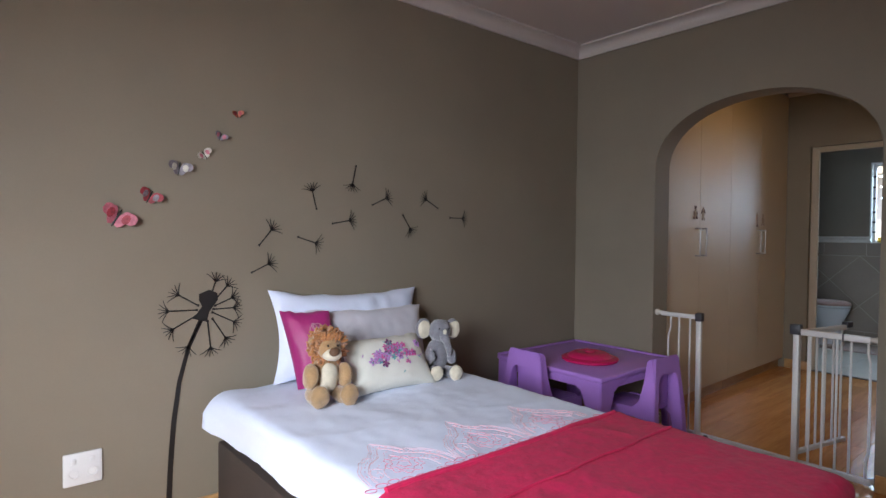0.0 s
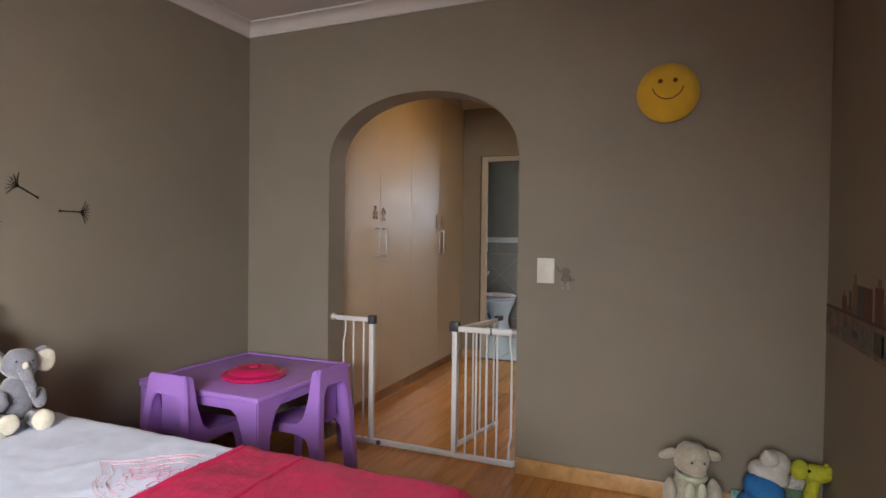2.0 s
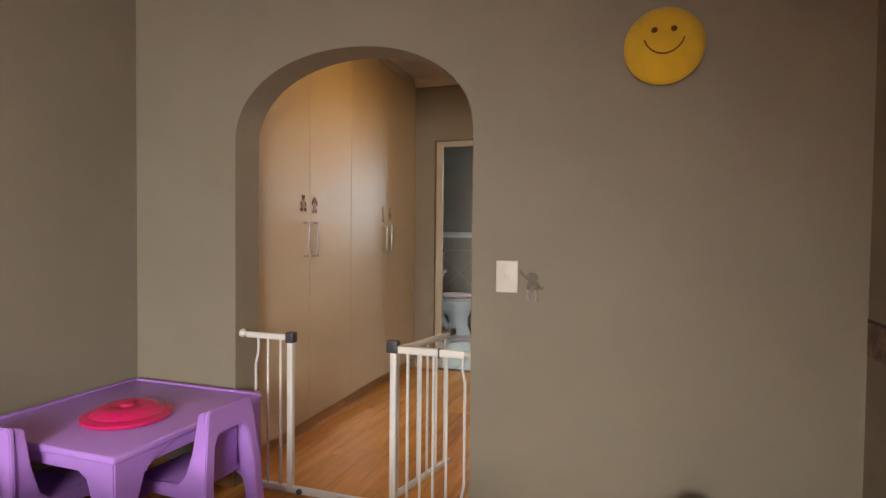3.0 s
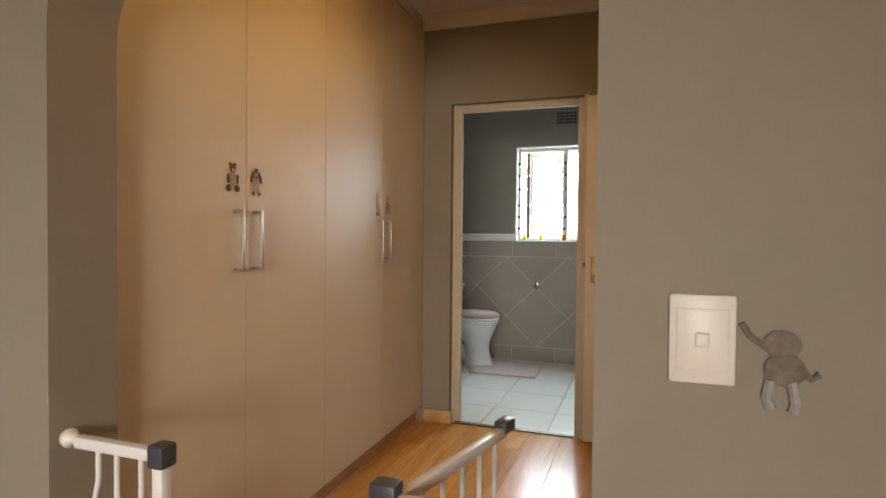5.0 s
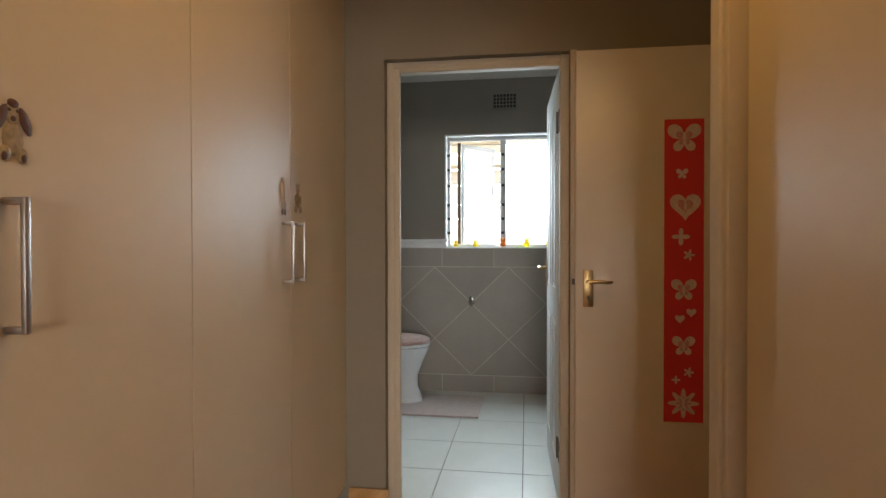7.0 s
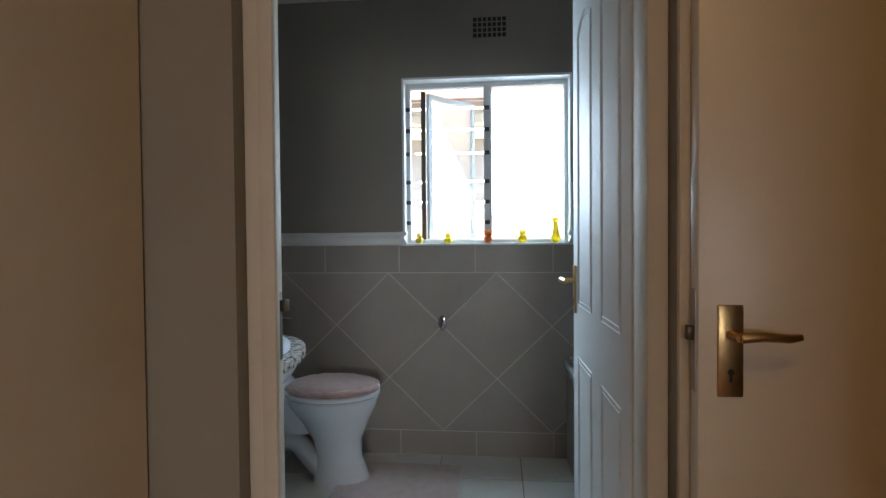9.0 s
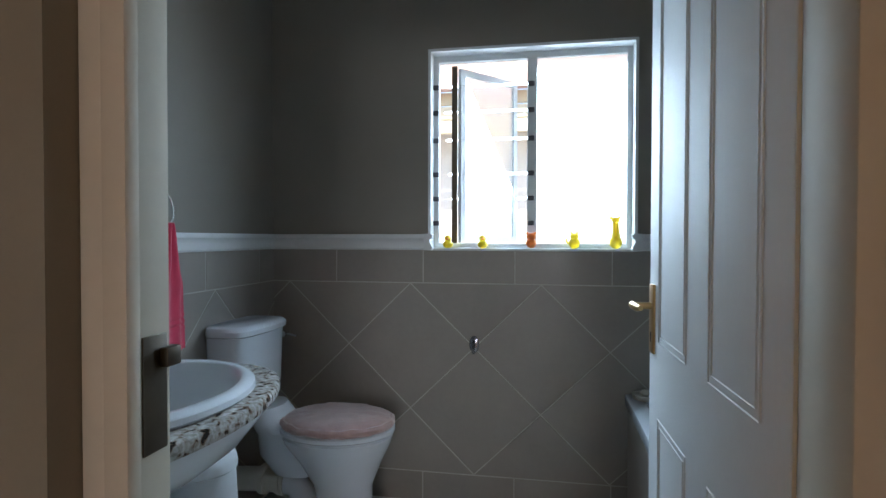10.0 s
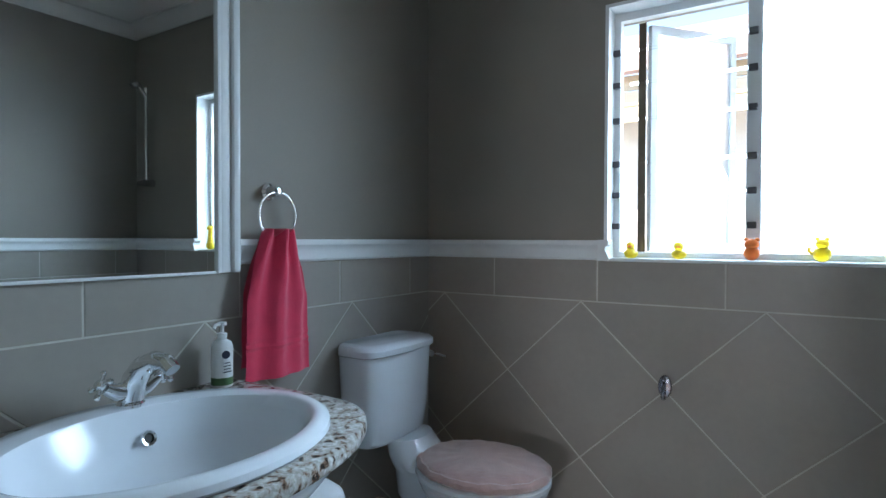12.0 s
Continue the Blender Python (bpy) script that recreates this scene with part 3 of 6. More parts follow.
cols = [[], []]
for cx, w in ((1.19, 0.165), (1.52, 0.165), (1.85, 0.165)):
    a, b = motif(cx, 1.60, w, 0.27)
    cols[0] += a
    cols[1] += b
for k in range(26):
    y = 1.58 + 0.012 * math.sin(k)
    x = BX0 + 0.03 + k * 0.041
    cols[0].append(stitch([(x + 0.018 * math.cos(a), y + 0.012 * math.sin(a)) for a in [2 * math.pi * i / 12 for i in range(13)]], 0.0013))
tagged(part("embroidery", merge(*cols[0]), M_THREAD, duvet, "deep pink stitched motifs"), kind="stuff")
tagged(part("embroidery_outline", merge(*cols[1]), M_THREAD2, duvet, "pale pink scalloped outlines"), kind="stuff")

blanket = solid("blanket", drape(BX0 + 0.049, BX1 + 0.006, BY0 - 0.004, 1.53, 0.012, (0.24, 0.27, 0.25, 0.0), 150, 110, 0.012, seed=5.0, crumple=0.006, tuft=0.0018), M_BLANKET, "crimson quilted velvet throw over the foot of the bed", "blanket")
part("fold_seam", tube([(x, 1.305 + 0.004 * math.sin(x * 20), bed_top(x, 1.305) + 0.018) for x in [BX0 + 0.045 + 0.03 * i for i in range(36)]], 0.005, 8), M_BLANKET, blanket, "folded crimson edge")
part("hem", tube([(x, 1.53, bed_top(x, 1.53) + 0.016) for x in [BX0 + 0.045 + 0.03 * i for i in range(36)]], 0.009, 8), M_BLANKET, blanket, "rolled crimson hem")


def pillow_bm(w, h, t, seed=0.0, nx=36, ny=28, wr=0.006, ear=0.05):
    """A cushion in the xz plane, lying round y = 0, standing on z = 0."""
    bm = bmesh.new()
    sides = []
    for s in (1, -1):
        g = []
        for j in range(ny + 1):
            row = []
            for i in range(nx + 1):
                u, v = -1 + 2 * i / nx, -1 + 2 * j / ny
                th = t / 2 * (max(0, 1 - abs(u) ** 2.6) * max(0, 1 - abs(v) ** 2.6)) ** 0.55
                pull = 1 - ear * (1 - abs(v) ** 2) * abs(u) ** 3
                pullv = 1 - 1.2 * ear * (1 - abs(u) ** 2) * abs(v) ** 3
                x, z = u * w / 2 * pull, h / 2 + v * h / 2 * pullv + 0.012 * max(0.0, v) ** 4 * noise.noise(Vector((u * 3.4 + seed, 0.5, seed)))
                d = wr * noise.noise(Vector((x * 9 + seed, z * 9, s * 3.0))) + wr * 0.6 * noise.noise(Vector((x * 25 + seed, z * 21, s)))
                row.append(bm.verts.new((x, -s * (th + d * (1 if th > 0.004 else 0)), z)))
            g.append(row)
        sides.append(g)
        for j in range(ny):
            for i in range(nx):
                f = (g[j][i], g[j][i + 1], g[j + 1][i + 1], g[j + 1][i])
                bm.faces.new(f if s > 0 else f[::-1])
    bmesh.ops.remove_doubles(bm, verts=bm.verts, dist=0.0012)
    return bm


def pillow(name, at, w, h, t, lean, rz, material, label, seed, roll=0, ear=0.05, wr=0.006):
    ob = solid(name, pillow_bm(w, h, t, seed, ear=ear, wr=wr), material, label, "pillow", pose(*at, -lean, roll, rz))
    return ob


M_PILLOW2 = mat("lavender_white_satin", (0.56, 0.56, 0.63), 0.7, vary=0.04, bump=0.05, bump_scale=250, sheen=0.3)
M_MAGENTA = mat("magenta_satin", (0.30, 0.010, 0.13), 0.5, vary=0.12, scale=12, bump=0.1, bump_scale=80, sheen=0.2)
M_FLORAL = mat("ivory_cushion_cotton", (0.66, 0.66, 0.60), 0.85, vary=0.04, bump=0.1, bump_scale=260)
bz = BT + 0.004
pillow("pillow", (1.635, 2.70, bz), 0.84, 0.42, 0.16, 12, 0, M_SHEET, "plump white cotton pillow leaning on the wall", 1.0, 1.6, 0.1, 0.012)
pillow("pillow", (1.69, 2.60, bz), 0.66, 0.34, 0.15, 16, 0, M_PILLOW2, "lavender-white satin pillow in front of a white one", 3.0, 1.2, 0.07, 0.008)
mag = pillow("cushion", (1.385, 2.55, bz), 0.22, 0.35, 0.10, 14, -30, M_MAGENTA, "magenta satin cushion with embroidered corner", 5.0)
for v in mag.data.vertices:
    v.co.x -= 0.26 * v.co.z          # slumped over to one side
floral = pillow("cushion", (1.635, 2.335, bz), 0.43, 0.27, 0.13, 38, -2, M_FLORAL, "ivory cushion with a pink and teal flower print", 7.0, 0, 0.08, 0.004)
fl_cols = [mat("print_pink", (0.55, 0.08, 0.28), 0.85), mat("print_plum", (0.16, 0.03, 0.13), 0.85), mat("print_teal", (0.08, 0.36, 0.36), 0.85), mat("print_lilac", (0.42, 0.22, 0.5), 0.85)]
rnd = random.Random(4)
petals = {0: [], 1: [], 2: [], 3: []}
for k in range(46):
    # little five-petalled blossoms and loose leaves
    u = rnd.gauss(0.0, 0.075)
    v = 0.165 + rnd.gauss(0, 0.024) - abs(u) * 0.12
    if abs(u) > 0.16 or v > 0.23:
        continue
    ci, r, turn = rnd.choice((0, 0, 1, 3, 3, 2)), rnd.uniform(0.008, 0.019), rnd.uniform(0, 72)
    for q in range(6):
        a = radians(turn + 72 * q)
        du, dv, rr = (r * 0.75 * math.cos(a), r * 0.75 * math.sin(a), r * 0.55) if q < 5 else (0, 0, r * 0.3)
        th = 0.065 * (max(0, 1 - abs((u + du) / 0.215) ** 2.6) * max(0, 1 - abs((v + dv - 0.135) / 0.135) ** 2.6)) ** 0.55
        petals[ci if q < 5 else 1].append(moved(ball((0, 0, 0), (rr, 0.0035, rr * 0.7), 8), pose(u + du, -th - 0.0004, v + dv, 0, -math.degrees(a), 0)))
    for q in range(2):
        lu, lv = u + rnd.gauss(0, 0.02), v + rnd.gauss(-0.006, 0.014)
        th = 0.065 * (max(0, 1 - abs(lu / 0.215) ** 2.6) * max(0, 1 - abs((lv - 0.135) / 0.135) ** 2.6)) ** 0.55
        petals[rnd.choice((2, 2, 0, 3))].append(moved(ball((0, 0, 0), (0.008, 0.003, 0.0028), 8), pose(lu, -th - 0.0004, lv, 0, rnd.uniform(0, 180), 0)))
for k, lst in petals.items():
    tagged(part("flower_print", merge(*lst), fl_cols[k], floral), kind="stuff")
part("embroidery", merge(*[tube([(0.04 - 0.07 + 0.03 * math.cos(a + k) * (1 - 0.2 * k), -0.052 - 0.001 * k, 0.26 + 0.026 * math.sin(a)) for a in [i * 0.5 for i in range(13)]], 0.002, 5) for k in range(3)]), mat("mauve_thread", (0.42, 0.2, 0.28), 0.7), mag)

# soft toys
M_MANE = mat("ginger_plush", (0.36, 0.14, 0.035), 0.95, vary=0.35, scale=40, bump=1.0, bump_scale=120, sheen=0.6)
M_FAWN = mat("fawn_plush", (0.34, 0.21, 0.10), 0.95, vary=0.2, scale=40, bump=0.8, bump_scale=160, sheen=0.6)
M_IVORY = mat("ivory_plush", (0.62, 0.57, 0.45), 0.95, vary=0.1, scale=40, bump=0.8, bump_scale=160, sheen=0.5)
M_GREYPLUSH = mat("grey_plush", (0.185, 0.185, 0.215), 0.95, vary=0.2, scale=40, bump=0.8, bump_scale=160, sheen=0.6)
M_NOSE = mat("dark_brown_plush", (0.12, 0.06, 0.03), 0.7, vary=0.1)
M_EYE = mat("black_bead", (0.01, 0.01, 0.01), 0.15)


def fuzzy(c, r, i, n=18, amp=0.006, scale=30):
    return paint(noisy(ball(c, r, n), amp, scale, i * 3.3), i)


def lion():
    b = []
    rn = random.Random(2)
    b.append(fuzzy((0, 0, 0.105), (0.068, 0.058, 0.095), 1))                 # body
    b.append(fuzzy((0, -0.038, 0.105), (0.045, 0.03, 0.065), 2))             # belly
    for k in range(420):
        a = rn.uniform(0, 2 * math.pi)
        rr = rn.uniform(0.042, 0.076)
        y = rn.uniform(-0.04, 0.04)
        tuft = moved(ball((0, 0, 0), (rn.uniform(0.005, 0.009), rn.uniform(0.005, 0.009), rn.uniform(0.014, 0.026)), 6), pose(0, 0, 0, rn.uniform(-60, 60), 90 - math.degrees(a) + rn.uniform(-65, 65), 0))
        b.append(paint(moved(tuft, Matrix.Translation((rr * math.cos(a), y, 0.236 + rr * 1.05 * math.sin(a)))), 0))
    for k in range(40):
        tuft = moved(ball((0, 0, 0), (0.006, 0.006, 0.018), 6), pose(0, 0, 0, rn.uniform(-20, 40), rn.uniform(-50, 50), 0))
        b.append(paint(moved(tuft, Matrix.Translation((rn.uniform(-0.04, 0.04), rn.uniform(-0.06, -0.045), rn.uniform(0.272, 0.295)))), 0))
    b.append(fuzzy((0, 0.005, 0.232), (0.072, 0.05, 0.07), 0, amp=0.01))
    b.append(fuzzy((0, -0.04, 0.232), (0.052, 0.03, 0.05), 1))               # face
    b.append(fuzzy((0, -0.066, 0.21), (0.042, 0.03, 0.026), 2))              # muzzle
    b.append(fuzzy((0, -0.09, 0.226), (0.024, 0.016, 0.02), 3, amp=0.002))   # nose
    for s in (-1, 1):
        b.append(fuzzy((s * 0.068, -0.005, 0.262), (0.018, 0.013, 0.02), 1))
        b.append(paint(ball((s * 0.022, -0.068, 0.25), 0.005, 8), 4))
        b.append(fuzzy((s * 0.06, -0.06, 0.032), (0.042, 0.08, 0.036), 1))  # legs
        b.append(fuzzy((s * 0.066, -0.12, 0.046), (0.041, 0.026, 0.047), 1))
        b.append(fuzzy((s * 0.078, -0.035, 0.112), (0.032, 0.046, 0.058), 1))
    return merge(*b)


def elephant():
    b = [fuzzy((0, 0, 0.105), (0.062, 0.055, 0.1), 0), fuzzy((0, -0.012, 0.245), (0.06, 0.056, 0.062), 0)]
    for i in range(8):
        u = i / 7
        b.append(fuzzy((0.004 * i, -0.058 - 0.035 * math.sin(u * 2.2), 0.232 - 0.1 * u), 0.025 - 0.011 * u, 0, 10, 0.003))
    b.append(fuzzy((0, -0.075, 0.245), (0.012, 0.01, 0.016), 1, 10, 0.002))
    for s in (-1, 1):
        b.append(fuzzy((s * 0.083, 0.01, 0.252), (0.046, 0.016, 0.056), 0))
        b.append(fuzzy((s * 0.086, -0.004, 0.25), (0.036, 0.012, 0.047), 1))
        b.append(fuzzy((s * 0.05, -0.065, 0.032), (0.034, 0.07, 0.03), 0))
        b.append(fuzzy((s * 0.055, -0.128, 0.04), (0.037, 0.02, 0.04), 1))
        b.append(fuzzy((s * 0.062, -0.045, 0.11), (0.024, 0.045, 0.04), 0))
        b.append(paint(ball((s * 0.026, -0.062, 0.262), 0.004, 8), 4))
    return merge(*b)


solid("plush_lion", lion(), [M_MANE, M_FAWN, M_IVORY, M_NOSE, M_EYE], "tan plush lion with a ginger mane sitting on the bed", "soft toy", pose(1.31, 2.405, bz, 0, 3, -6) @ Matrix.Diagonal((0.95, 0.95, 0.94, 1)))
solid("plush_elephant", elephant(), [M_GREYPLUSH, M_IVORY, M_GREYPLUSH, M_GREYPLUSH, M_EYE], "grey plush elephant with cream ears sitting on the bed", "soft toy", pose(1.935, 2.44, bz, 0, 4, -14) @ Matrix.Diagonal((0.93, 0.93, 0.9, 1)))

# wall stickers: dandelion and flying seeds
YD = YN - 0.0015


def flat(points, w):
    """A thin flat ribbon on the north wall through (x, z) points; w: one width or one per point."""
    bm = bmesh.new()
    pts = [Vector(p) for p in points]
    ws = w if isinstance(w, (list, tuple)) else [w] * len(pts)
    ed = []
    for i, p in enumerate(pts):
        d = (pts[min(i + 1, len(pts) - 1)] - pts[max(i - 1, 0)]).normalized()
        nrm = Vector((-d.y, d.x)) * ws[i] / 2
        ed.append([bm.verts.new((q.x, y, q.y)) for q in (p + nrm, p - nrm) for y in (YD - 0.0015, YD)])
    for a, b in zip(ed, ed[1:]):
        for i, j in ((0, 2), (2, 3), (3, 1), (1, 0)):
            bm.faces.new((a[i], a[j], b[j], b[i]))
    bmesh.ops.recalc_face_normals(bm, faces=bm.faces)
    return bm


def seed_bm(tail, head, n=7, spread=1.15, flen=0.055):
    t, h = Vector(tail), Vector(head)
    d = (h - t).normalized()
    base = math.atan2(d.y, d.x)
    b = [flat([t, h], 0.006), flat([t - d * 0.005, t + d * 0.004], 0.010)]
    for k in range(n):
        a = base + (k / (n - 1) - 0.5) * 2 * spread
        ln = flen * (0.8 + 0.25 * abs(k / (n - 1) - 0.5) * 2)
        pts = []
        for i in range(5):
            s = i / 4
            bend = a - (k / (n - 1) - 0.5) * 0.5 * (1 - s)
            pts.append(h + Vector((math.cos(bend), math.sin(bend))) * ln * s)
        b.append(flat(pts, [0.0045, 0.004, 0.0035, 0.003, 0.002]))
    return merge(*b)


SEEDS = [((1.202, 1.173), (1.258, 1.241)), ((1.168, 1.049), (1.242, 1.084)), ((1.393, 1.210), (1.480, 1.183)), ((1.488, 1.349), (1.467, 1.431)), ((1.578, 1.279), (1.669, 1.295)),
         ((1.710, 1.575), (1.691, 1.486)), ((1.811, 1.381), (1.893, 1.418)), ((2.008, 1.333), (2.055, 1.263)), ((2.252, 1.380), (2.173, 1.422)), ((2.347, 1.327), (2.440, 1.326))]
for a, b in SEEDS:
    solid("seed_sticker", seed_bm(a, b), M_BLACK, "black vinyl dandelion seed sticker on the wall", "wall sticker", group="flying dandelion seeds", smooth=False)
dand = thing("dandelion_sticker", "tall black vinyl dandelion sticker on the wall", "wall sticker")
hx, hz = 0.968, 0.915
stem = [(0.815, 0.09), (0.822, 0.25), (0.835, 0.43), (0.858, 0.6), (0.895, 0.74), (0.955, 0.875)]
part("stem", flat(stem, [0.022, 0.021, 0.02, 0.018, 0.016, 0.02]), M_BLACK, dand, smooth=False)
blob = [(hx - 0.055 + 0.0, hz - 0.055), (hx + 0.002, hz - 0.072), (hx + 0.012, hz - 0.03), (hx + 0.048, hz + 0.02), (hx + 0.046, hz + 0.05), (hx + 0.012, hz + 0.066), (hx - 0.03, hz + 0.05), (hx - 0.03, hz + 0.022), (hx - 0.018, hz - 0.005)]
head_bm = extrude_poly(blob, 0.002)
part("head", moved(head_bm, Matrix.Translation((0, YD, 0)) @ Euler((radians(90), 0, 0)).to_matrix().to_4x4()), M_BLACK, dand, smooth=False)
for ang, r0, r1 in ((72, 0.05, 0.125), (48, 0.05, 0.13), (22, 0.04, 0.115), (0, 0.03, 0.115), (-28, 0.03, 0.13), (-58, 0.05, 0.15), (-84, 0.05, 0.165), (-116, 0.06, 0.165), (-152, 0.05, 0.15), (178, 0.04, 0.15), (148, 0.04, 0.13)):
    a = radians(ang)
    part("floret", seed_bm((hx + r0 * math.cos(a), hz - 0.02 + r0 * math.sin(a)), (hx + r1 * math.cos(a), hz - 0.02 + r1 * math.sin(a)), 6, 1.1, 0.05), M_BLACK, dand, smooth=False)


# paper butterflies
def butterfly(at, size, tilt, cols, label):
    x, z = at
    b = thing("butterfly_decoration", label, "wall decoration", (x, YN - 0.004, z), group="butterflies on the wall")
    for s in (-1, 1):
        pts = []
        for i in range(16):
            a = 2 * math.pi * i / 16
            r = 0.5 + 0.16 * math.cos(2 * a - 0.9) + 0.1 * math.cos(3 * a)
            pts.append((s * (0.42 + 0.46 * math.cos(a) * r * 1.5) * size * 0.62, (0.72 * math.sin(a) * r + 0.08) * size * 0.8))
        w = extrude_poly(pts if s > 0 else pts[::-1], 0.001)
        m = Euler((0, radians(tilt), 0)).to_matrix().to_4x4() @ Euler((radians(90), 0, 0)).to_matrix().to_4x4() @ Euler((0, radians(-s * 28), 0)).to_matrix().to_4x4()
        wing = part("wing", moved(w, m), cols[0], b)
        sp = extrude_poly([(0.42 * size * 0.62 * s + 0.12 * size * math.cos(a) * s, 0.06 * size + 0.16 * size * math.sin(a)) for a in [2 * math.pi * i / 10 for i in range(10)]], 0.0015)
        part("wing_spot", moved(sp, m @ Matrix.Translation((0, 0, 0.0006))), cols[1], wing)
    part("body", moved(ball((0, 0, 0), (0.04 * size, 0.04 * size, 0.3 * size), 8), Euler((0, radians(tilt), 0)).to_matrix().to_4x4()), M_BLACK, b)


B_PINK, B_RED, B_GREY, B_PALE, B_ORANGE = mat("butterfly_pink", (0.45, 0.14, 0.19), 0.6, vary=0.3, scale=60), mat("butterfly_red", (0.30, 0.04, 0.055), 0.6, vary=0.4, scale=60), mat("butterfly_grey", (0.2, 0.18, 0.21), 0.6, vary=0.4, scale=60), mat("butterfly_pale", (0.5, 0.48, 0.42), 0.6, vary=0.2, scale=60), mat("butterfly_orange", (0.36, 0.11, 0.06), 0.6, vary=0.3, scale=60)
for at, size, tilt, cols, label in (((1.102, 1.752), 0.045, -10, (B_ORANGE, B_RED), "small orange paper butterfly on the wall"), ((1.028, 1.645), 0.05, 20, (B_GREY, B_PINK), "small grey paper butterfly on the wall"),
                                    ((0.961, 1.56), 0.056, -35, (B_PALE, B_PINK), "pale pink paper butterfly on the wall"), ((0.859, 1.492), 0.082, 8, (B_GREY, B_PALE), "grey and cream paper butterfly on the wall"),
                                    ((0.747, 1.37), 0.078, 25, (B_RED, B_GREY), "red and black paper butterfly on the wall"), ((0.63, 1.283), 0.11, 30, (B_PINK, B_RED), "large pink paper butterfly on the wall")):
    butterfly(at, size * 1.2, tilt, cols, label)

# socket on the north wall
sock = thing("wall_socket", "white double wall socket above the skirting", "socket", (0.511, YN, 0.325))
part("plate", box(-0.064, -0.011, -0.062, 0.064, 0, 0.062, 0.004), M_WHITE, sock)
for sx in (-0.03, 0.03):
    part("outlet", moved(lathe([(0, 0), (0.02, 0), (0.021, 0.003), (0.015, 0.003), (0.014, 0.001), (0, 0.001)], 20), Matrix.Translation((sx, -0.0115, -0.015)) @ Euler((radians(90), 0, 0)).to_matrix().to_4x4()), M_WHITE, sock)
    part("rocker", box(sx - 0.008, -0.016, 0.022, sx + 0.008, -0.0112, 0.042, 0.002), M_WHITE, sock)

# light switch and monkey sticker on the arch wall
sw = thing("light_switch", "white single light switch on the arch wall", "switch", (XA, 0.891, 1.066))
part("plate", box(-0.01, -0.044, -0.064, 0, 0.044, 0.064, 0.004), M_RUBBERW, sw)
part("inner_plate", box(-0.0125, -0.034, -0.044, -0.0102, 0.034, 0.044, 0.001), M_RUBBERW, sw)
part("rocker", box(-0.017, -0.009, -0.010, -0.0127, 0.009, 0.010, 0.002), M_RUBBERW, sw)
M_MONKEY = mat("taupe_felt", (0.16, 0.135, 0.11), 0.9, vary=0.25, scale=80)
M_MONKEY2 = mat("pale_grey_felt", (0.3, 0.28, 0.27), 0.9, vary=0.2, scale=80)
mk = [ball((-0.004, 0, 0.035), (0.003, 0.024, 0.02), 10), ball((-0.004, -0.004, 0.0), (0.003, 0.026, 0.024), 10)]
mk += [tube([(-0.003, 0.02, 0.03), (-0.003, 0.04, 0.045), (-0.003, 0.05, 0.062)], 0.005, 6), tube([(-0.003, -0.02, 0.008), (-0.003, -0.035, -0.01), (-0.003, -0.045, -0.002)], 0.005, 6)]
mk2 = [tube([(-0.003, -0.012, -0.015), (-0.003, -0.018, -0.045), (-0.003, -0.014, -0.058)], 0.007, 6), tube([(-0.003, 0.014, -0.015), (-0.003, 0.018, -0.04), (-0.003, 0.012, -0.055)], 0.007, 6)]
solid("monkey_sticker", merge(paint(merge(*mk), 0), paint(merge(*mk2), 1)), [M_MONKEY, M_MONKEY2], "brown and grey monkey sticker hanging from the switch", "wall sticker", pose(XA - 0.001, 0.79, 1.03))

# smiley cushion
M_YELLOW = mat("yellow_felt", (0.60, 0.36, 0.025), 0.9, vary=0.1, scale=10, bump=0.3, bump_scale=150, sheen=0.3)
M_FACE = mat("dark_brown_thread", (0.10, 0.035, 0.01), 0.8)
sm = thing("smiley_cushion", "round yellow felt smiling face hung on the wall", "wall decoration", (XA - 0.002, 0.325, 1.915))
part("cushion", moved(lathe([(0, 0), (0.12, 0.0), (0.134, 0.012), (0.138, 0.026), (0.128, 0.042), (0.1, 0.055), (0.05, 0.062), (0, 0.063)], 40), Euler((0, radians(-90), 0)).to_matrix().to_4x4()), M_YELLOW, sm)
for s in (0.033, -0.031):
    part("eye", ball((-0.060, s, 0.048), (0.006, 0.011, 0.011), 12), M_FACE, sm)
part("mouth", tube([(-0.056 - 0.006 * math.cos((i - 8) / 8 * 1.2), 0.07 * math.sin((i - 8) / 8 * 1.25), 0.042 - 0.078 * math.cos((i - 8) / 8 * 1.25)) for i in range(17)], 0.0032, 6), M_FACE, sm)


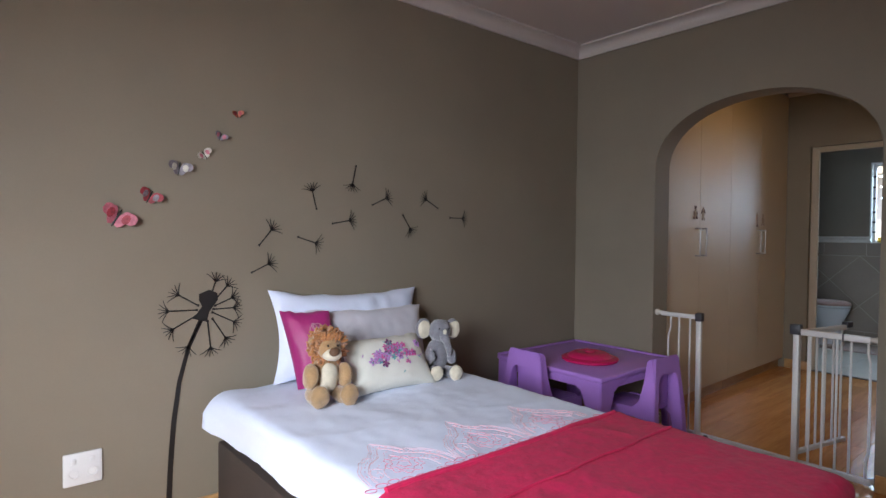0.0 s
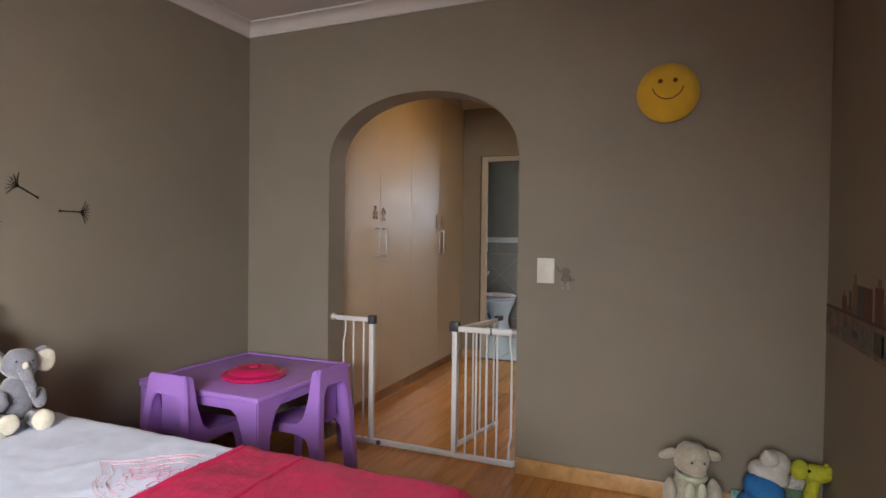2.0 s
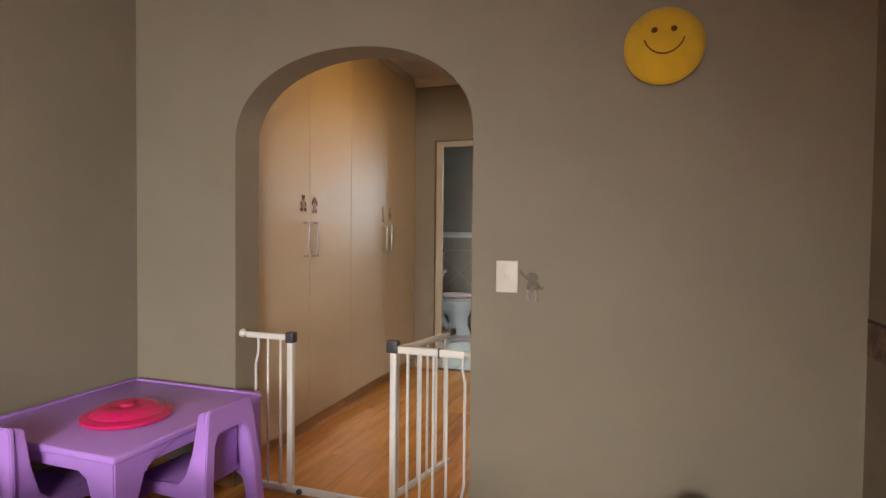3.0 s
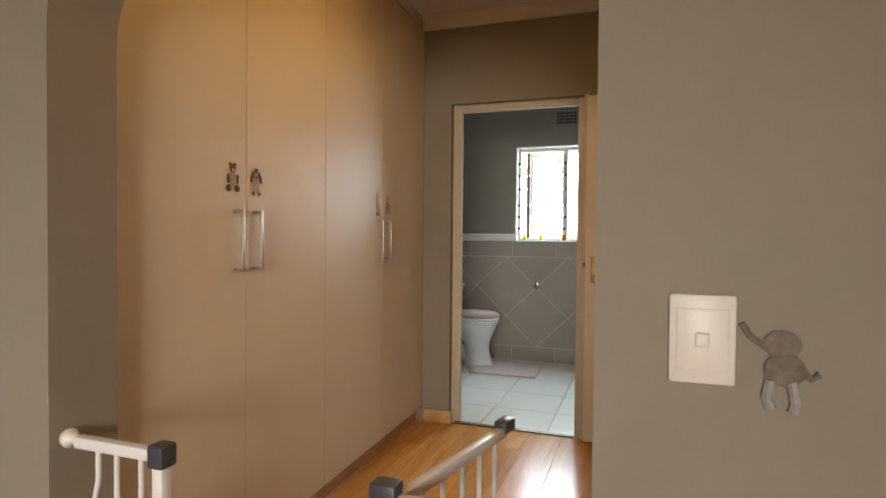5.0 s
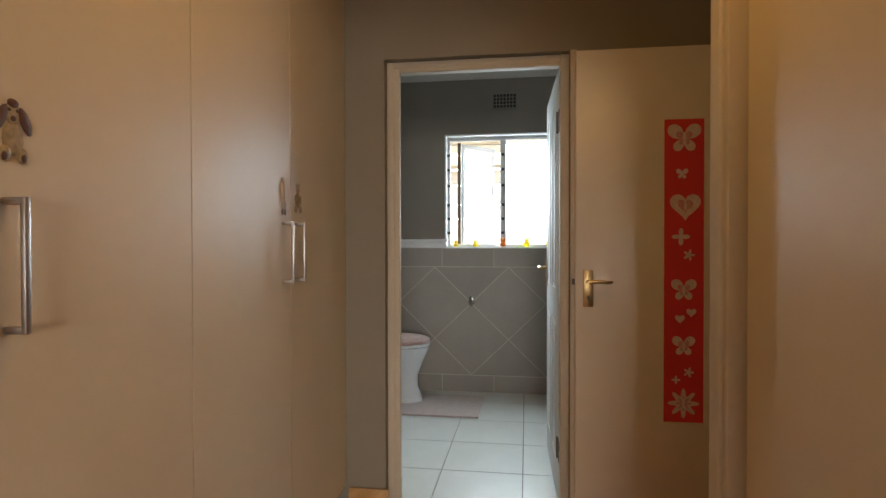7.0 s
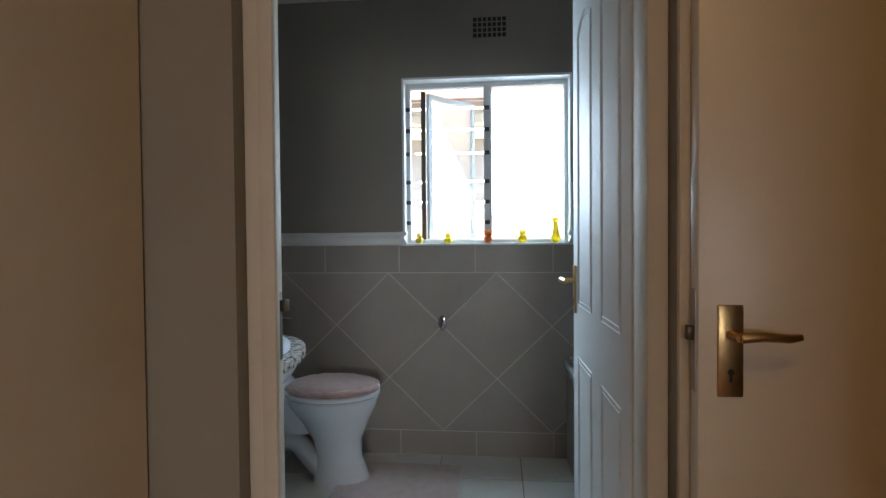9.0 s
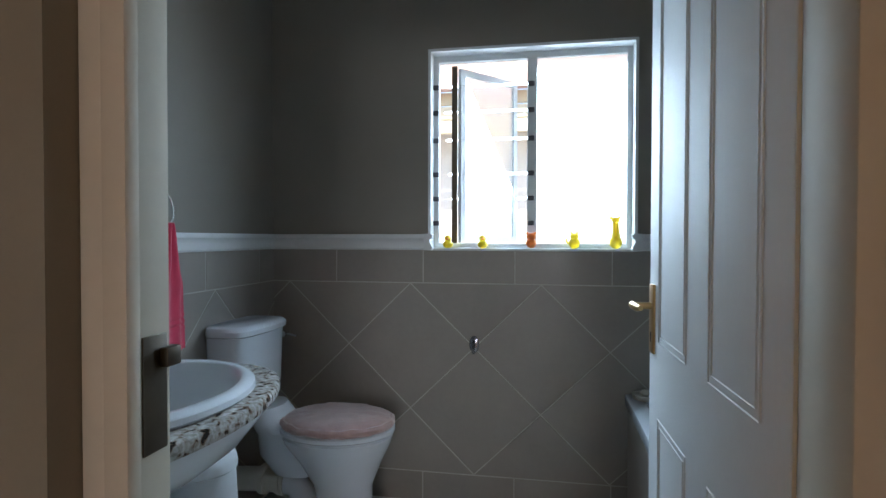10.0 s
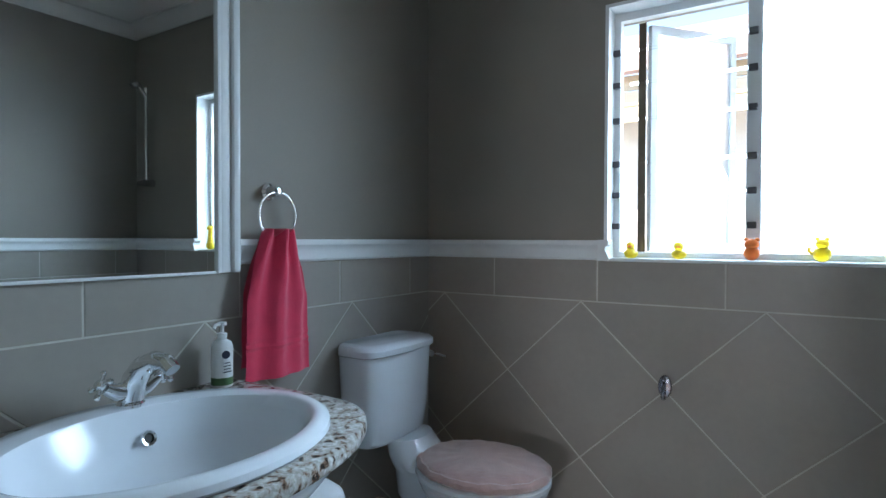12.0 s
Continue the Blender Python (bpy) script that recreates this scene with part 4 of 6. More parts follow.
# children's table and chairs
def kid_table():
    t = thing("kids_table", "lilac plastic children's table in the corner", "table", (0, 0, 0))
    x0, x1, y0, y1, h = 2.725, 3.515, 2.03, 2.80, 0.478
    part("tabletop", box(x0, y0, h - 0.03, x1, y1, h, 0.010, 3), M_PURPLE, t)
    part("rim", merge(box(x1 - 0.022, y0 + 0.004, h - 0.002, x1, y1 - 0.022, h + 0.009, 0.004), box(x0 + 0.004, y1 - 0.0215, h - 0.002, x1, y1, h + 0.009, 0.004)), M_PURPLE, t)
    for ap in (box(x0 + 0.012, y0 + 0.012, h - 0.075, x1 - 0.012, y0 + 0.03, h - 0.028, 0.004), box(x0 + 0.012, y1 - 0.03, h - 0.075, x1 - 0.012, y1 - 0.012, h - 0.028, 0.004), box(x0 + 0.012, y0 + 0.03, h - 0.075, x0 + 0.03, y1 - 0.03, h - 0.028, 0.004), box(x1 - 0.03, y0 + 0.03, h - 0.075, x1 - 0.012, y1 - 0.03, h - 0.028, 0.004)):
        part("apron", ap, M_PURPLE, t)
    for cx, cy, sx, sy in ((x0, y0, 1, 1), (x1, y0, -1, 1), (x0, y1, 1, -1), (x1, y1, -1, -1)):
        bm = bmesh.new()
        # flared corner leg with an L section
        rows = []
        for z, w, off in ((0.0, 0.075, 0.0), (0.28, 0.095, 0.004), (0.38, 0.13, 0.006), (0.42, 0.19, 0.006), (0.45, 0.26, 0.006)):
            th = 0.024
            prof = [(off, off), (off + w, off), (off + w, off + th), (off + th, off + th), (off + th, off + w), (off, off + w)]
            rows.append([bm.verts.new((cx + sx * a, cy + sy * b, z)) for a, b in prof])
        for a, b in zip(rows, rows[1:]):
            for i in range(6):
                bm.faces.new((a[i], a[(i + 1) % 6], b[(i + 1) % 6], b[i]))
        bm.faces.new(rows[0])
        bm.faces.new(rows[-1])
        bmesh.ops.recalc_face_normals(bm, faces=bm.faces)
        bmesh.ops.bevel(bm, geom=[e for e in bm.edges if abs((e.verts[0].co - e.verts[1].co).normalized().z) > 0.5], offset=0.006, segments=2, affect="EDGES")
        part("leg", bm, M_PURPLE, t)


kid_table()


def kid_chair(at, rz):
    """A moulded chair: sits facing +x, back at -x. Side panels run as inverted U legs."""
    c = thing("kids_chair", "lilac plastic children's chair tucked under the table", "chair", at, rz, group="chairs at the children's table")
    w = 0.138
    part("seat", box(-0.12, -w + 0.02, 0.262, 0.17, w - 0.02, 0.288, 0.010, 3), M_PURPLE, c)
    part("seat_apron", box(0.15, -w + 0.02, 0.225, 0.168, w - 0.02, 0.27, 0.005), M_PURPLE, c)
    prof = [(-0.2, 0.0), (-0.155, 0.0), (-0.135, 0.18), (-0.118, 0.228), (-0.075, 0.245), (0.075, 0.245), (0.115, 0.22), (0.13, 0.16), (0.14, 0.0), (0.185, 0.0), (0.18, 0.2), (0.165, 0.272), (0.135, 0.288), (-0.06, 0.295), (-0.095, 0.33), (-0.115, 0.42), (-0.125, 0.555), (-0.16, 0.57), (-0.185, 0.4), (-0.19, 0.2)]
    for s in (-1, 1):
        bm = extrude_poly(prof, 0.024)
        bmesh.ops.bevel(bm, geom=bm.edges[:], offset=0.005, segments=2, affect="EDGES")
        bm.verts.ensure_lookup_table()
        for v in bm.verts:
            if v.co.y > 0.29:
                v.co.z += s * (v.co.y - 0.29) * 0.14
        part("side_panel", moved(bm, Matrix.Translation((0, s * w + 0.012, 0)) @ Euler((radians(90), 0, 0)).to_matrix().to_4x4()), M_PURPLE, c)
    # back: an upside-down U with a rounded opening
    out = [(-0.163, 0.0), (-0.153, 0.3), (-0.118, 0.555), (-0.106, 0.572), (0.106, 0.572), (0.118, 0.555), (0.153, 0.3), (0.163, 0.0)]
    hole = [(0.116, 0.0), (0.108, 0.3), (0.09, 0.44), (0.066, 0.478), (-0.066, 0.478), (-0.09, 0.44), (-0.108, 0.3), (-0.116, 0.0)]
    bm = bmesh.new()
    rows = []
    for x in (-0.018, 0.0):
        rows.append([[bm.verts.new((-0.203 + 0.075 * z + x, y, z)) for y, z in loop] for loop in (out, hole[::-1])])
    for k in range(7):
        for r, flip in ((0, False), (1, True)):
            q = (rows[r][0][k], rows[r][0][k + 1], rows[r][1][k + 1], rows[r][1][k])
            bm.faces.new(q if not flip else q[::-1])
        for lp in (0, 1):
            bm.faces.new((rows[0][lp][k], rows[1][lp][k], rows[1][lp][k + 1], rows[0][lp][k + 1]))
    for k in (0, 7):
        bm.faces.new((rows[0][0][k], rows[1][0][k], rows[1][1][k], rows[0][1][k]))
    bmesh.ops.recalc_face_normals(bm, faces=bm.faces)
    bmesh.ops.bevel(bm, geom=bm.edges[:], offset=0.004, segments=2, affect="EDGES")
    part("backrest", bm, M_PURPLE, c)
    part("back_panel", box(-0.128, -w + 0.045, 0.288, -0.112, w - 0.045, 0.5, 0.005, 2), M_PURPLE, c)
    return c


kid_chair((2.785, 2.465, 0), 0)
kid_chair((3.105, 2.045, 0), 88)
lid = solid("pink_tub_lid", lathe([(0, 0.0), (0.155, 0.0), (0.165, 0.006), (0.168, 0.018), (0.15, 0.026), (0.135, 0.026), (0.128, 0.036), (0.10, 0.05), (0.06, 0.056), (0.05, 0.05), (0.03, 0.05), (0.025, 0.06), (0, 0.062)], 44), M_PINKPL, "shiny pink plastic tub lid on the children's table", "tub lid", pose(3.05, 2.335, 0.4785))


# safety gate in the arch
def gate():
    g = thing("safety_gate", "white metal child safety gate standing open in the arch", "safety gate", (3.585, 0, 0))
    yl, pl, pr, yr = AY1 - 0.03, 1.928, 1.40, AY0 + 0.02
    part("floor_bar", box(-0.014, yr, 0.008, 0.014, yl - 0.04, 0.036, 0.005), M_GATE, g)
    part("post", box(-0.015, pl - 0.015, 0.03, 0.015, pl + 0.015, 0.735, 0.006), M_GATE, g)
    part("post", box(-0.015, pr - 0.015, 0.03, 0.015, pr + 0.015, 0.735, 0.006), M_GATE, g)
    part("latch_block", box(-0.022, pl - 0.022, 0.715, 0.022, pl + 0.02, 0.765, 0.006), M_GREYPL, g, "dark grey plastic latch")
    part("hinge_block", box(-0.022, pr - 0.022, 0.71, 0.022, pr + 0.03, 0.765, 0.006), M_GREYPL, g, "dark grey plastic hinge block")
    part("top_rail", box(-0.013, pl + 0.012, 0.725, 0.013, yl - 0.01, 0.752, 0.005), M_GATE, g)
    part("top_rail", box(-0.013, yr + 0.015, 0.71, 0.013, pr - 0.018, 0.742, 0.005), M_GATE, g)
    part("rail_joint", box(-0.015, 1.185, 0.705, 0.015, 1.193, 0.745, 0.002), M_GREYPL, g)
    for y in (1.985, 2.055):
        part("bar", tube([(0, y, 0.035), (0, y, 0.73)], 0.006, 10), M_GATE, g)
    part("bar", tube([(0, 2.10, 0.035), (0, 2.10, 0.13), (0, 2.125, 0.17), (0, 2.125, 0.6), (0, 2.11, 0.66), (0, 2.11, 0.73)], 0.006, 10), M_GATE, g)
    for y in (1.335, 1.275, 1.215):
        part("bar", tube([(0, y, 0.035), (0, y, 0.72)], 0.006, 10), M_GATE, g)
    for y, s in ((1.155, 0), (1.085, 0.5)):
        part("bar", tube([(0, y, 0.035), (0, y, 0.12), (0, y - 0.022 * s, 0.17), (0, y - 0.022 * s, 0.61), (0, y, 0.66), (0, y, 0.72)], 0.006, 10), M_GATE, g)
    for y, s, z in ((yl, 1, 0.742), (yr, -1, 0.728), (yl, 1, 0.085), (yr, -1, 0.03)):
        part("wall_cup", moved(lathe([(0, 0), (0.018, 0), (0.022, 0.012), (0.014, 0.02), (0.01, 0.045), (0, 0.045)], 18), Matrix.Translation((0, y + s * 0.026, z)) @ Euler((radians(90 * s), 0, 0)).to_matrix().to_4x4()), M_RUBBERW, g)
    part("foot_clip", moved(lathe([(0, 0), (0.014, 0), (0.014, 0.01), (0, 0.012)], 14), Matrix.Translation((-0.016, pl - 0.06, 0.024)) @ Euler((0, radians(-90), 0)).to_matrix().to_4x4()), M_GREYPL, g)
    leaf = part("gate_leaf", box(0.01, -0.012, 0.705, 0.475, 0.012, 0.732, 0.005), M_GATE, g)
    leaf.matrix_local = pose(0, pr, 0, 0, 0, -12.5)
    part("leaf_rail", box(0.01, -0.012, 0.06, 0.475, 0.012, 0.084, 0.005), M_GATE, leaf)
    for x in (0.03, 0.11, 0.19, 0.27, 0.35, 0.43):
        part("leaf_bar", tube([(x, 0, 0.07), (x, 0, 0.71)], 0.006, 10), M_GATE, leaf)
    part("latch", box(0.455, -0.017, 0.715, 0.515, 0.017, 0.748, 0.006), M_GREYPL, leaf, "dark grey plastic latch")


gate()


# toys by the arch wall
M_LAMB = mat("cream_lamb_plush", (0.44, 0.40, 0.31), 0.95, vary=0.15, scale=50, bump=0.9, bump_scale=140, sheen=0.5)
M_SATIN = mat("pale_green_satin", (0.5, 0.53, 0.4), 0.35, vary=0.1, scale=20)
M_BLUEPL = mat("blue_plush", (0.015, 0.16, 0.42), 0.9, vary=0.1, scale=40, bump=0.6, bump_scale=160)
M_WHITEPL = mat("white_plush", (0.55, 0.54, 0.50), 0.95, vary=0.1, scale=40, bump=0.6, bump_scale=160)
M_LIME = mat("lime_plush", (0.46, 0.48, 0.035), 0.9, vary=0.15, scale=40, bump=0.6, bump_scale=160)


def lamb():
    b = [fuzzy((0, 0, 0.1), (0.075, 0.065, 0.1), 0), fuzzy((0, -0.02, 0.255), (0.066, 0.07, 0.062), 0), fuzzy((0, -0.075, 0.24), (0.04, 0.034, 0.036), 0)]
    for s in (-1, 1):
        b.append(moved(fuzzy((0, 0, 0), (0.038, 0.012, 0.02), 0), pose(s * 0.088, 0.0, 0.262, 0, s * 22, 0)))
        b.append(fuzzy((s * 0.06, -0.07, 0.03), (0.035, 0.08, 0.03), 0))
        b.append(fuzzy((s * 0.085, -0.03, 0.12), (0.026, 0.04, 0.06), 0))
        b.append(paint(ball((s * 0.024, -0.094, 0.262), 0.004, 8), 2))
    b.append(paint(tube([(0.05 * math.cos(a), -0.02 + 0.055 * math.sin(a), 0.192) for a in [2 * math.pi * i / 24 for i in range(24)]], 0.012, 8, closed=True), 1))
    b.append(paint(noisy(ball((-0.025, -0.085, 0.14), (0.02, 0.01, 0.05), 12), 0.004, 30), 1))
    b.append(paint(noisy(ball((0.02, -0.088, 0.15), (0.018, 0.01, 0.04), 12), 0.004, 30), 1))
    return merge(*b)


solid("plush_lamb", lamb(), [M_LAMB, M_SATIN, M_EYE], "cream plush lamb with a pale satin bow sitting on the floor", "soft toy", pose(XA - 0.2, 0.205, 0, 0, 0, -72) @ Matrix.Diagonal((1.08, 1.08, 1.14, 1)))
# plain soft toy in blue and white
solid("plush_toy", merge(fuzzy((0, 0, 0.07), (0.075, 0.07, 0.075), 0), fuzzy((0, -0.01, 0.165), (0.078, 0.074, 0.055), 0), fuzzy((0.012, 0.02, 0.215), (0.078, 0.07, 0.05), 1), fuzzy((0.02, 0.015, 0.265), (0.055, 0.055, 0.05), 1), fuzzy((-0.02, -0.02, 0.285), (0.034, 0.034, 0.033), 1)), [M_BLUEPL, M_WHITEPL], "plain blue and white stuffed toy leaning on the wall", "soft toy", pose(XA - 0.16, -0.03, 0.018, 16, 0, 0) @ pose(0, 0, 0, 0, 0, -80) @ Matrix.Diagonal((1.05, 1.05, 1.1, 1)))
gir = [fuzzy((0, 0, 0.06), (0.05, 0.045, 0.06), 0)]
for i in range(6):
    gir.append(fuzzy((0.0, -0.004 * i, 0.1 + 0.022 * i), 0.027, 0, 12, 0.003))
gir += [fuzzy((0, -0.03, 0.245), (0.036, 0.062, 0.034), 0), fuzzy((0, 0.03, 0.252), (0.04, 0.036, 0.037), 0)]
for s in (-1, 1):
    gir += [fuzzy((s * 0.018, -0.07, 0.265), (0.012, 0.012, 0.016), 0, 10, 0.001), paint(ball((s * 0.034, 0.005, 0.262), 0.006, 8), 1)]
solid("plush_giraffe", merge(*gir), [M_LIME, M_EYE], "lime green plush animal with a long neck", "soft toy", pose(XA - 0.14, -0.245, 0, 0, 0, 4) @ Matrix.Diagonal((1.08, 1.0, 1.12, 1)))
for k, (y, h, w, col, lab, tilt) in enumerate(((-0.135, 0.235, 0.02, (0.32, 0.03, 0.05), "red storybook leaning on the wall", 12), (-0.175, 0.215, 0.02, (0.5, 0.47, 0.42), "white patterned storybook leaning on the wall", 12), (-0.2, 0.17, 0.025, (0.05, 0.13, 0.05), "dark green storybook leaning on the wall", 12), (-0.05, 0.13, 0.03, (0.2, 0.5, 0.48), "turquoise storybook lying against the toys", 32))):
    bk = thing("storybook", lab, "book", (XA - 0.05 - 0.018 * k, y, 0.0), group="books on the floor")
    bk.matrix_world = pose(XA - 0.055 - 0.02 * k, y, 0.0, 0, tilt, 0)
    cm = mat("book_cover_%s" % "abcd"[k], col, 0.4, vary=0.5, scale=40)
    part("cover", merge(box(-0.001 - w / 2, -0.08, 0.0, 0.002 - w / 2, 0.08, h), box(w / 2 - 0.002, -0.08, 0, w / 2 + 0.001, 0.08, h), box(-w / 2, 0.077, 0, w / 2, 0.08, h)), cm, bk, smooth=False)
    part("pages", box(-w / 2 + 0.003, -0.076, 0.004, w / 2 - 0.003, 0.076, h - 0.004), mat("book_pages", (0.6, 0.56, 0.48), 0.9), bk, smooth=False)

# picture border on the south wall
M_BORDER = mat("border_brown", (0.10, 0.065, 0.045), 0.7, vary=0.5, scale=18, color2=(0.24, 0.17, 0.13))
M_BORDERL = mat("border_line", (0.05, 0.03, 0.025), 0.7)
bd = thing("wall_border", "brown paper border with little houses along the wall", "wall border", (0, YS, 0))
part("strip", box(1.5, 0, 0.848, XA - 0.002, 0.0015, 0.967), M_BORDER, bd, smooth=False)
part("edge_line", box(1.5, 0.0005, 0.957, XA - 0.002, 0.0022, 0.968), M_BORDERL, bd, smooth=False)
rb = random.Random(9)
bcols = [mat("border_rust", (0.11, 0.04, 0.028), 0.8, vary=0.3, scale=40), mat("border_olive", (0.06, 0.06, 0.045), 0.8, vary=0.3, scale=40), mat("border_tan", (0.15, 0.1, 0.055), 0.8, vary=0.3, scale=40), mat("border_sage", (0.12, 0.13, 0.115), 0.8, vary=0.3, scale=40)]
hs = {0: [], 1: [], 2: [], 3: []}
x = 3.3
while x > 1.65:
    w = rb.uniform(0.035, 0.09)
    h = rb.uniform(0.02, 0.12)
    hs[rb.randrange(3)].append(box(x - w, 0.0, 0.967, x, 0.0016, 0.967 + h))
    if rb.random() < 0.5:
        hs[rb.randrange(3)].append(box(x - w * 0.7, 0.0, 0.967 + h, x - w * 0.3, 0.0016, 0.967 + h + rb.uniform(0.02, 0.06)))
    hs[rb.randrange(4)].append(box(x - w * 1.2, 0.001, 0.858 + rb.uniform(0, 0.03), x, 0.0026, 0.9 + rb.uniform(0, 0.045)))
    x -= w * rb.uniform(0.9, 1.5)
for k, lst in hs.items():
    tagged(part("house_print", merge(*lst), bcols[k], bd, smooth=False), kind="stuff")


# ---------------------------------------------------------------- corridor things
def bar_handle(parent, x, z0, z1, s=-1, name="handle"):
    """A straight bar handle on a door front; s: side to which it stands out along y."""
    y = s * 0.036
    return part(name, merge(box(x - 0.006, min(y - 0.005, y + 0.005), z0, x + 0.006, max(y - 0.005, y + 0.005), z1, 0.003), box(x - 0.0055, min(0, y), z0 + 0.0005, x + 0.0055, max(0, y), z0 + 0.012, 0.002), box(x - 0.0055, min(0, y), z1 - 0.012, x + 0.0055, max(0, y), z1 - 0.0005, 0.002)), M_STEEL, parent, "brushed steel bar handle")


def sticker(name, kind, at, rz, cols, label, size=1.0):
    """Small animal shapes on the cupboard doors, in the xz plane facing -y."""
    b = []
    if kind == "bear":
        b = [paint(ball((0, 0, 0.052), (0.019, 0.002, 0.019), 12), 0), paint(ball((0, 0, 0.01), (0.024, 0.0025, 0.03), 12), 1)]
        for s in (-1, 1):
            b += [paint(ball((s * 0.014, 0, 0.068), (0.007, 0.002, 0.007), 8), 0), paint(ball((s * 0.024, -0.001, -0.024), (0.016, 0.0025, 0.014), 10), 0), paint(ball((s * 0.026, -0.001, 0.012), (0.009, 0.002, 0.02), 8), 0)]
        b += [paint(ball((0, -0.0015, 0.046), (0.009, 0.002, 0.007), 8), 1)]
    elif kind == "dog":
        b = [paint(ball((0, 0, 0.045), (0.017, 0.002, 0.02), 12), 1), paint(ball((0, 0, 0.0), (0.022, 0.002, 0.028), 12), 1)]
        for s in (-1, 1):
            b += [paint(moved(ball((0, 0, 0), (0.0105, 0.002, 0.026), 10), pose(s * 0.024, -0.001, 0.034, 0, -s * 24, 0)), 0), paint(ball((s * 0.017, -0.001, -0.026), (0.013, 0.0025, 0.015), 8), 1), paint(ball((s * 0.019, -0.0022, -0.03), (0.007, 0.0022, 0.008), 8), 0), paint(ball((s * 0.008, -0.0018, 0.05), (0.003, 0.002, 0.003), 8), 0)]
        b += [paint(ball((0, -0.0015, 0.036), (0.006, 0.002, 0.005), 8), 0), paint(ball((0, -0.001, 0.062), (0.012, 0.0025, 0.008), 8), 0)]
    else:
        b = [paint(ball((0.006, 0, -0.02), (0.022, 0.002, 0.022), 10), 0), paint(tube([(-0.004, 0, -0.01), (-0.008, 0, 0.03), (-0.01, 0, 0.06)], 0.008, 6), 0), paint(ball((-0.004, 0, 0.068), (0.015, 0.002, 0.011), 8), 0)]
        for s in (-0.01, 0.014):
            b.append(paint(ball((s, -0.001, -0.045), (0.008, 0.002, 0.012), 8), 1))
    return solid(name, moved(merge(*b), Matrix.Diagonal((size, 1, size, 1))), cols, label, "door sticker", pose(*at, 0, 0, rz), group="animal stickers on the cupboards")


ST_BROWN = mat("sticker_brown", (0.085, 0.035, 0.02), 0.6, vary=0.3, scale=90)
ST_TAN = mat("sticker_tan", (0.3, 0.22, 0.12), 0.6, vary=0.4, scale=90)
# brown lightened in its base colour to stand for glare on the door
ST_GLARE = mat("sticker_brown_with_glare", (0.40, 0.28, 0.20), 0.45, vary=0.2, scale=90)
ST_GREY = mat("sticker_taupe", (0.36, 0.27, 0.18), 0.6, vary=0.3, scale=90)
CUP_TOP = 2.55
ANG = math.degrees(math.atan2(0.057, 2.32))   # the run of cupboards leans a little off the wall


def cup_y(x):
    return 2.268 + (x - 3.78) * 0.057 / 2.32


left_units = ((3.724, 4.297, 4.840), (4.840, 5.449, 6.098))
for a, m, b in left_units:
    u = thing("wall_cupboard", "tall cream melamine cupboard with two plain doors", "cupboard", (a, cup_y(a), 0), ANG, group="tall cupboards along the corridor")
    wd = (b - a) / math.cos(radians(ANG))
    mid = (m - a) / math.cos(radians(ANG))
    part("body", merge(box(0.0, 0.022, 0.085, 0.016, 0.62, CUP_TOP), box(wd - 0.016, 0.022, 0.085, wd, 0.62, CUP_TOP), box(0, 0.6, 0.085, wd, 0.62, CUP_TOP), box(0.016, 0.022, 0.085, wd - 0.016, 0.6, 0.101), box(0.016, 0.022, CUP_TOP - 0.016, wd - 0.016, 0.6, CUP_TOP), box(mid - 0.008, 0.022, 0.101, mid + 0.008, 0.6, CUP_TOP - 0.016)), M_CUP, u, smooth=False)
    part("plinth", box(0, 0.04, 0, wd, 0.055, 0.085), M_PINE, u, "varnished wooden plinth", smooth=False)
    part("plinth_trim", box(0, 0.034, 0.074, wd, 0.0398, 0.083, 0.002), M_STEEL, u, "thin metal plinth strip", smooth=False)
    for k, (d0, d1) in enumerate(((0.0015, mid - 0.0015), (mid + 0.0015, wd - 0.0015))):
        d = part("door", box(d0, 0.0, 0.092, d1, 0.018, CUP_TOP - 0.004, 0.0015, 1), M_CUP, u)
        bar_handle(d, (d1 - 0.066) if k == 0 else (d0 + 0.034), 1.085, 1.295)
structure("cupboard_top_trim", moved(box(0, -0.004, CUP_TOP, 2.33, 0.05, HC), Matrix.Translation((3.724, cup_y(3.724), 0)) @ Euler((0, 0, radians(ANG))).to_matrix().to_4x4()), M_CEIL, "white plaster trim above the cupboards", "trim")

for kind, x, z, cols, lab, size in (("bear", 4.222, 1.388, [ST_BROWN, ST_TAN], "brown bear sticker on a cupboard door", 0.88), ("dog", 4.348, 1.385, [ST_BROWN, ST_TAN], "brown and cream dog sticker on a cupboard door", 0.9), ("giraffe", 5.385, 1.37, [ST_GREY, ST_BROWN], "pale brown giraffe sticker on a cupboard door", 0.95), ("bear", 5.515, 1.365, [ST_GREY, ST_TAN], "pale brown bear sticker on a cupboard door", 0.95)):
    sticker("animal_sticker", kind, (x, cup_y(x) - 0.001, z), ANG, cols, lab, size)

YF = 0.995
RX0, RXM, RX1 = 3.724, 4.298, 4.955
u = thing("wall_cupboard", "tall cream melamine cupboard with two plain doors beside the arch", "cupboard", (RX0, YF, 0), 0, group="tall cupboards along the corridor")
wd, mid = RX1 - RX0, RXM - RX0
part("body", merge(box(0, -0.58, 0.085, 0.016, -0.02, CUP_TOP), box(wd - 0.016, -0.58, 0.085, wd, -0.02, CUP_TOP), box(0, -0.59, 0.085, wd, -0.58, CUP_TOP), box(0.016, -0.58, 0.085, wd - 0.016, -0.02, 0.101), box(0.016, -0.58, CUP_TOP - 0.016, wd - 0.016, -0.02, CUP_TOP)), M_CUP, u, smooth=False)
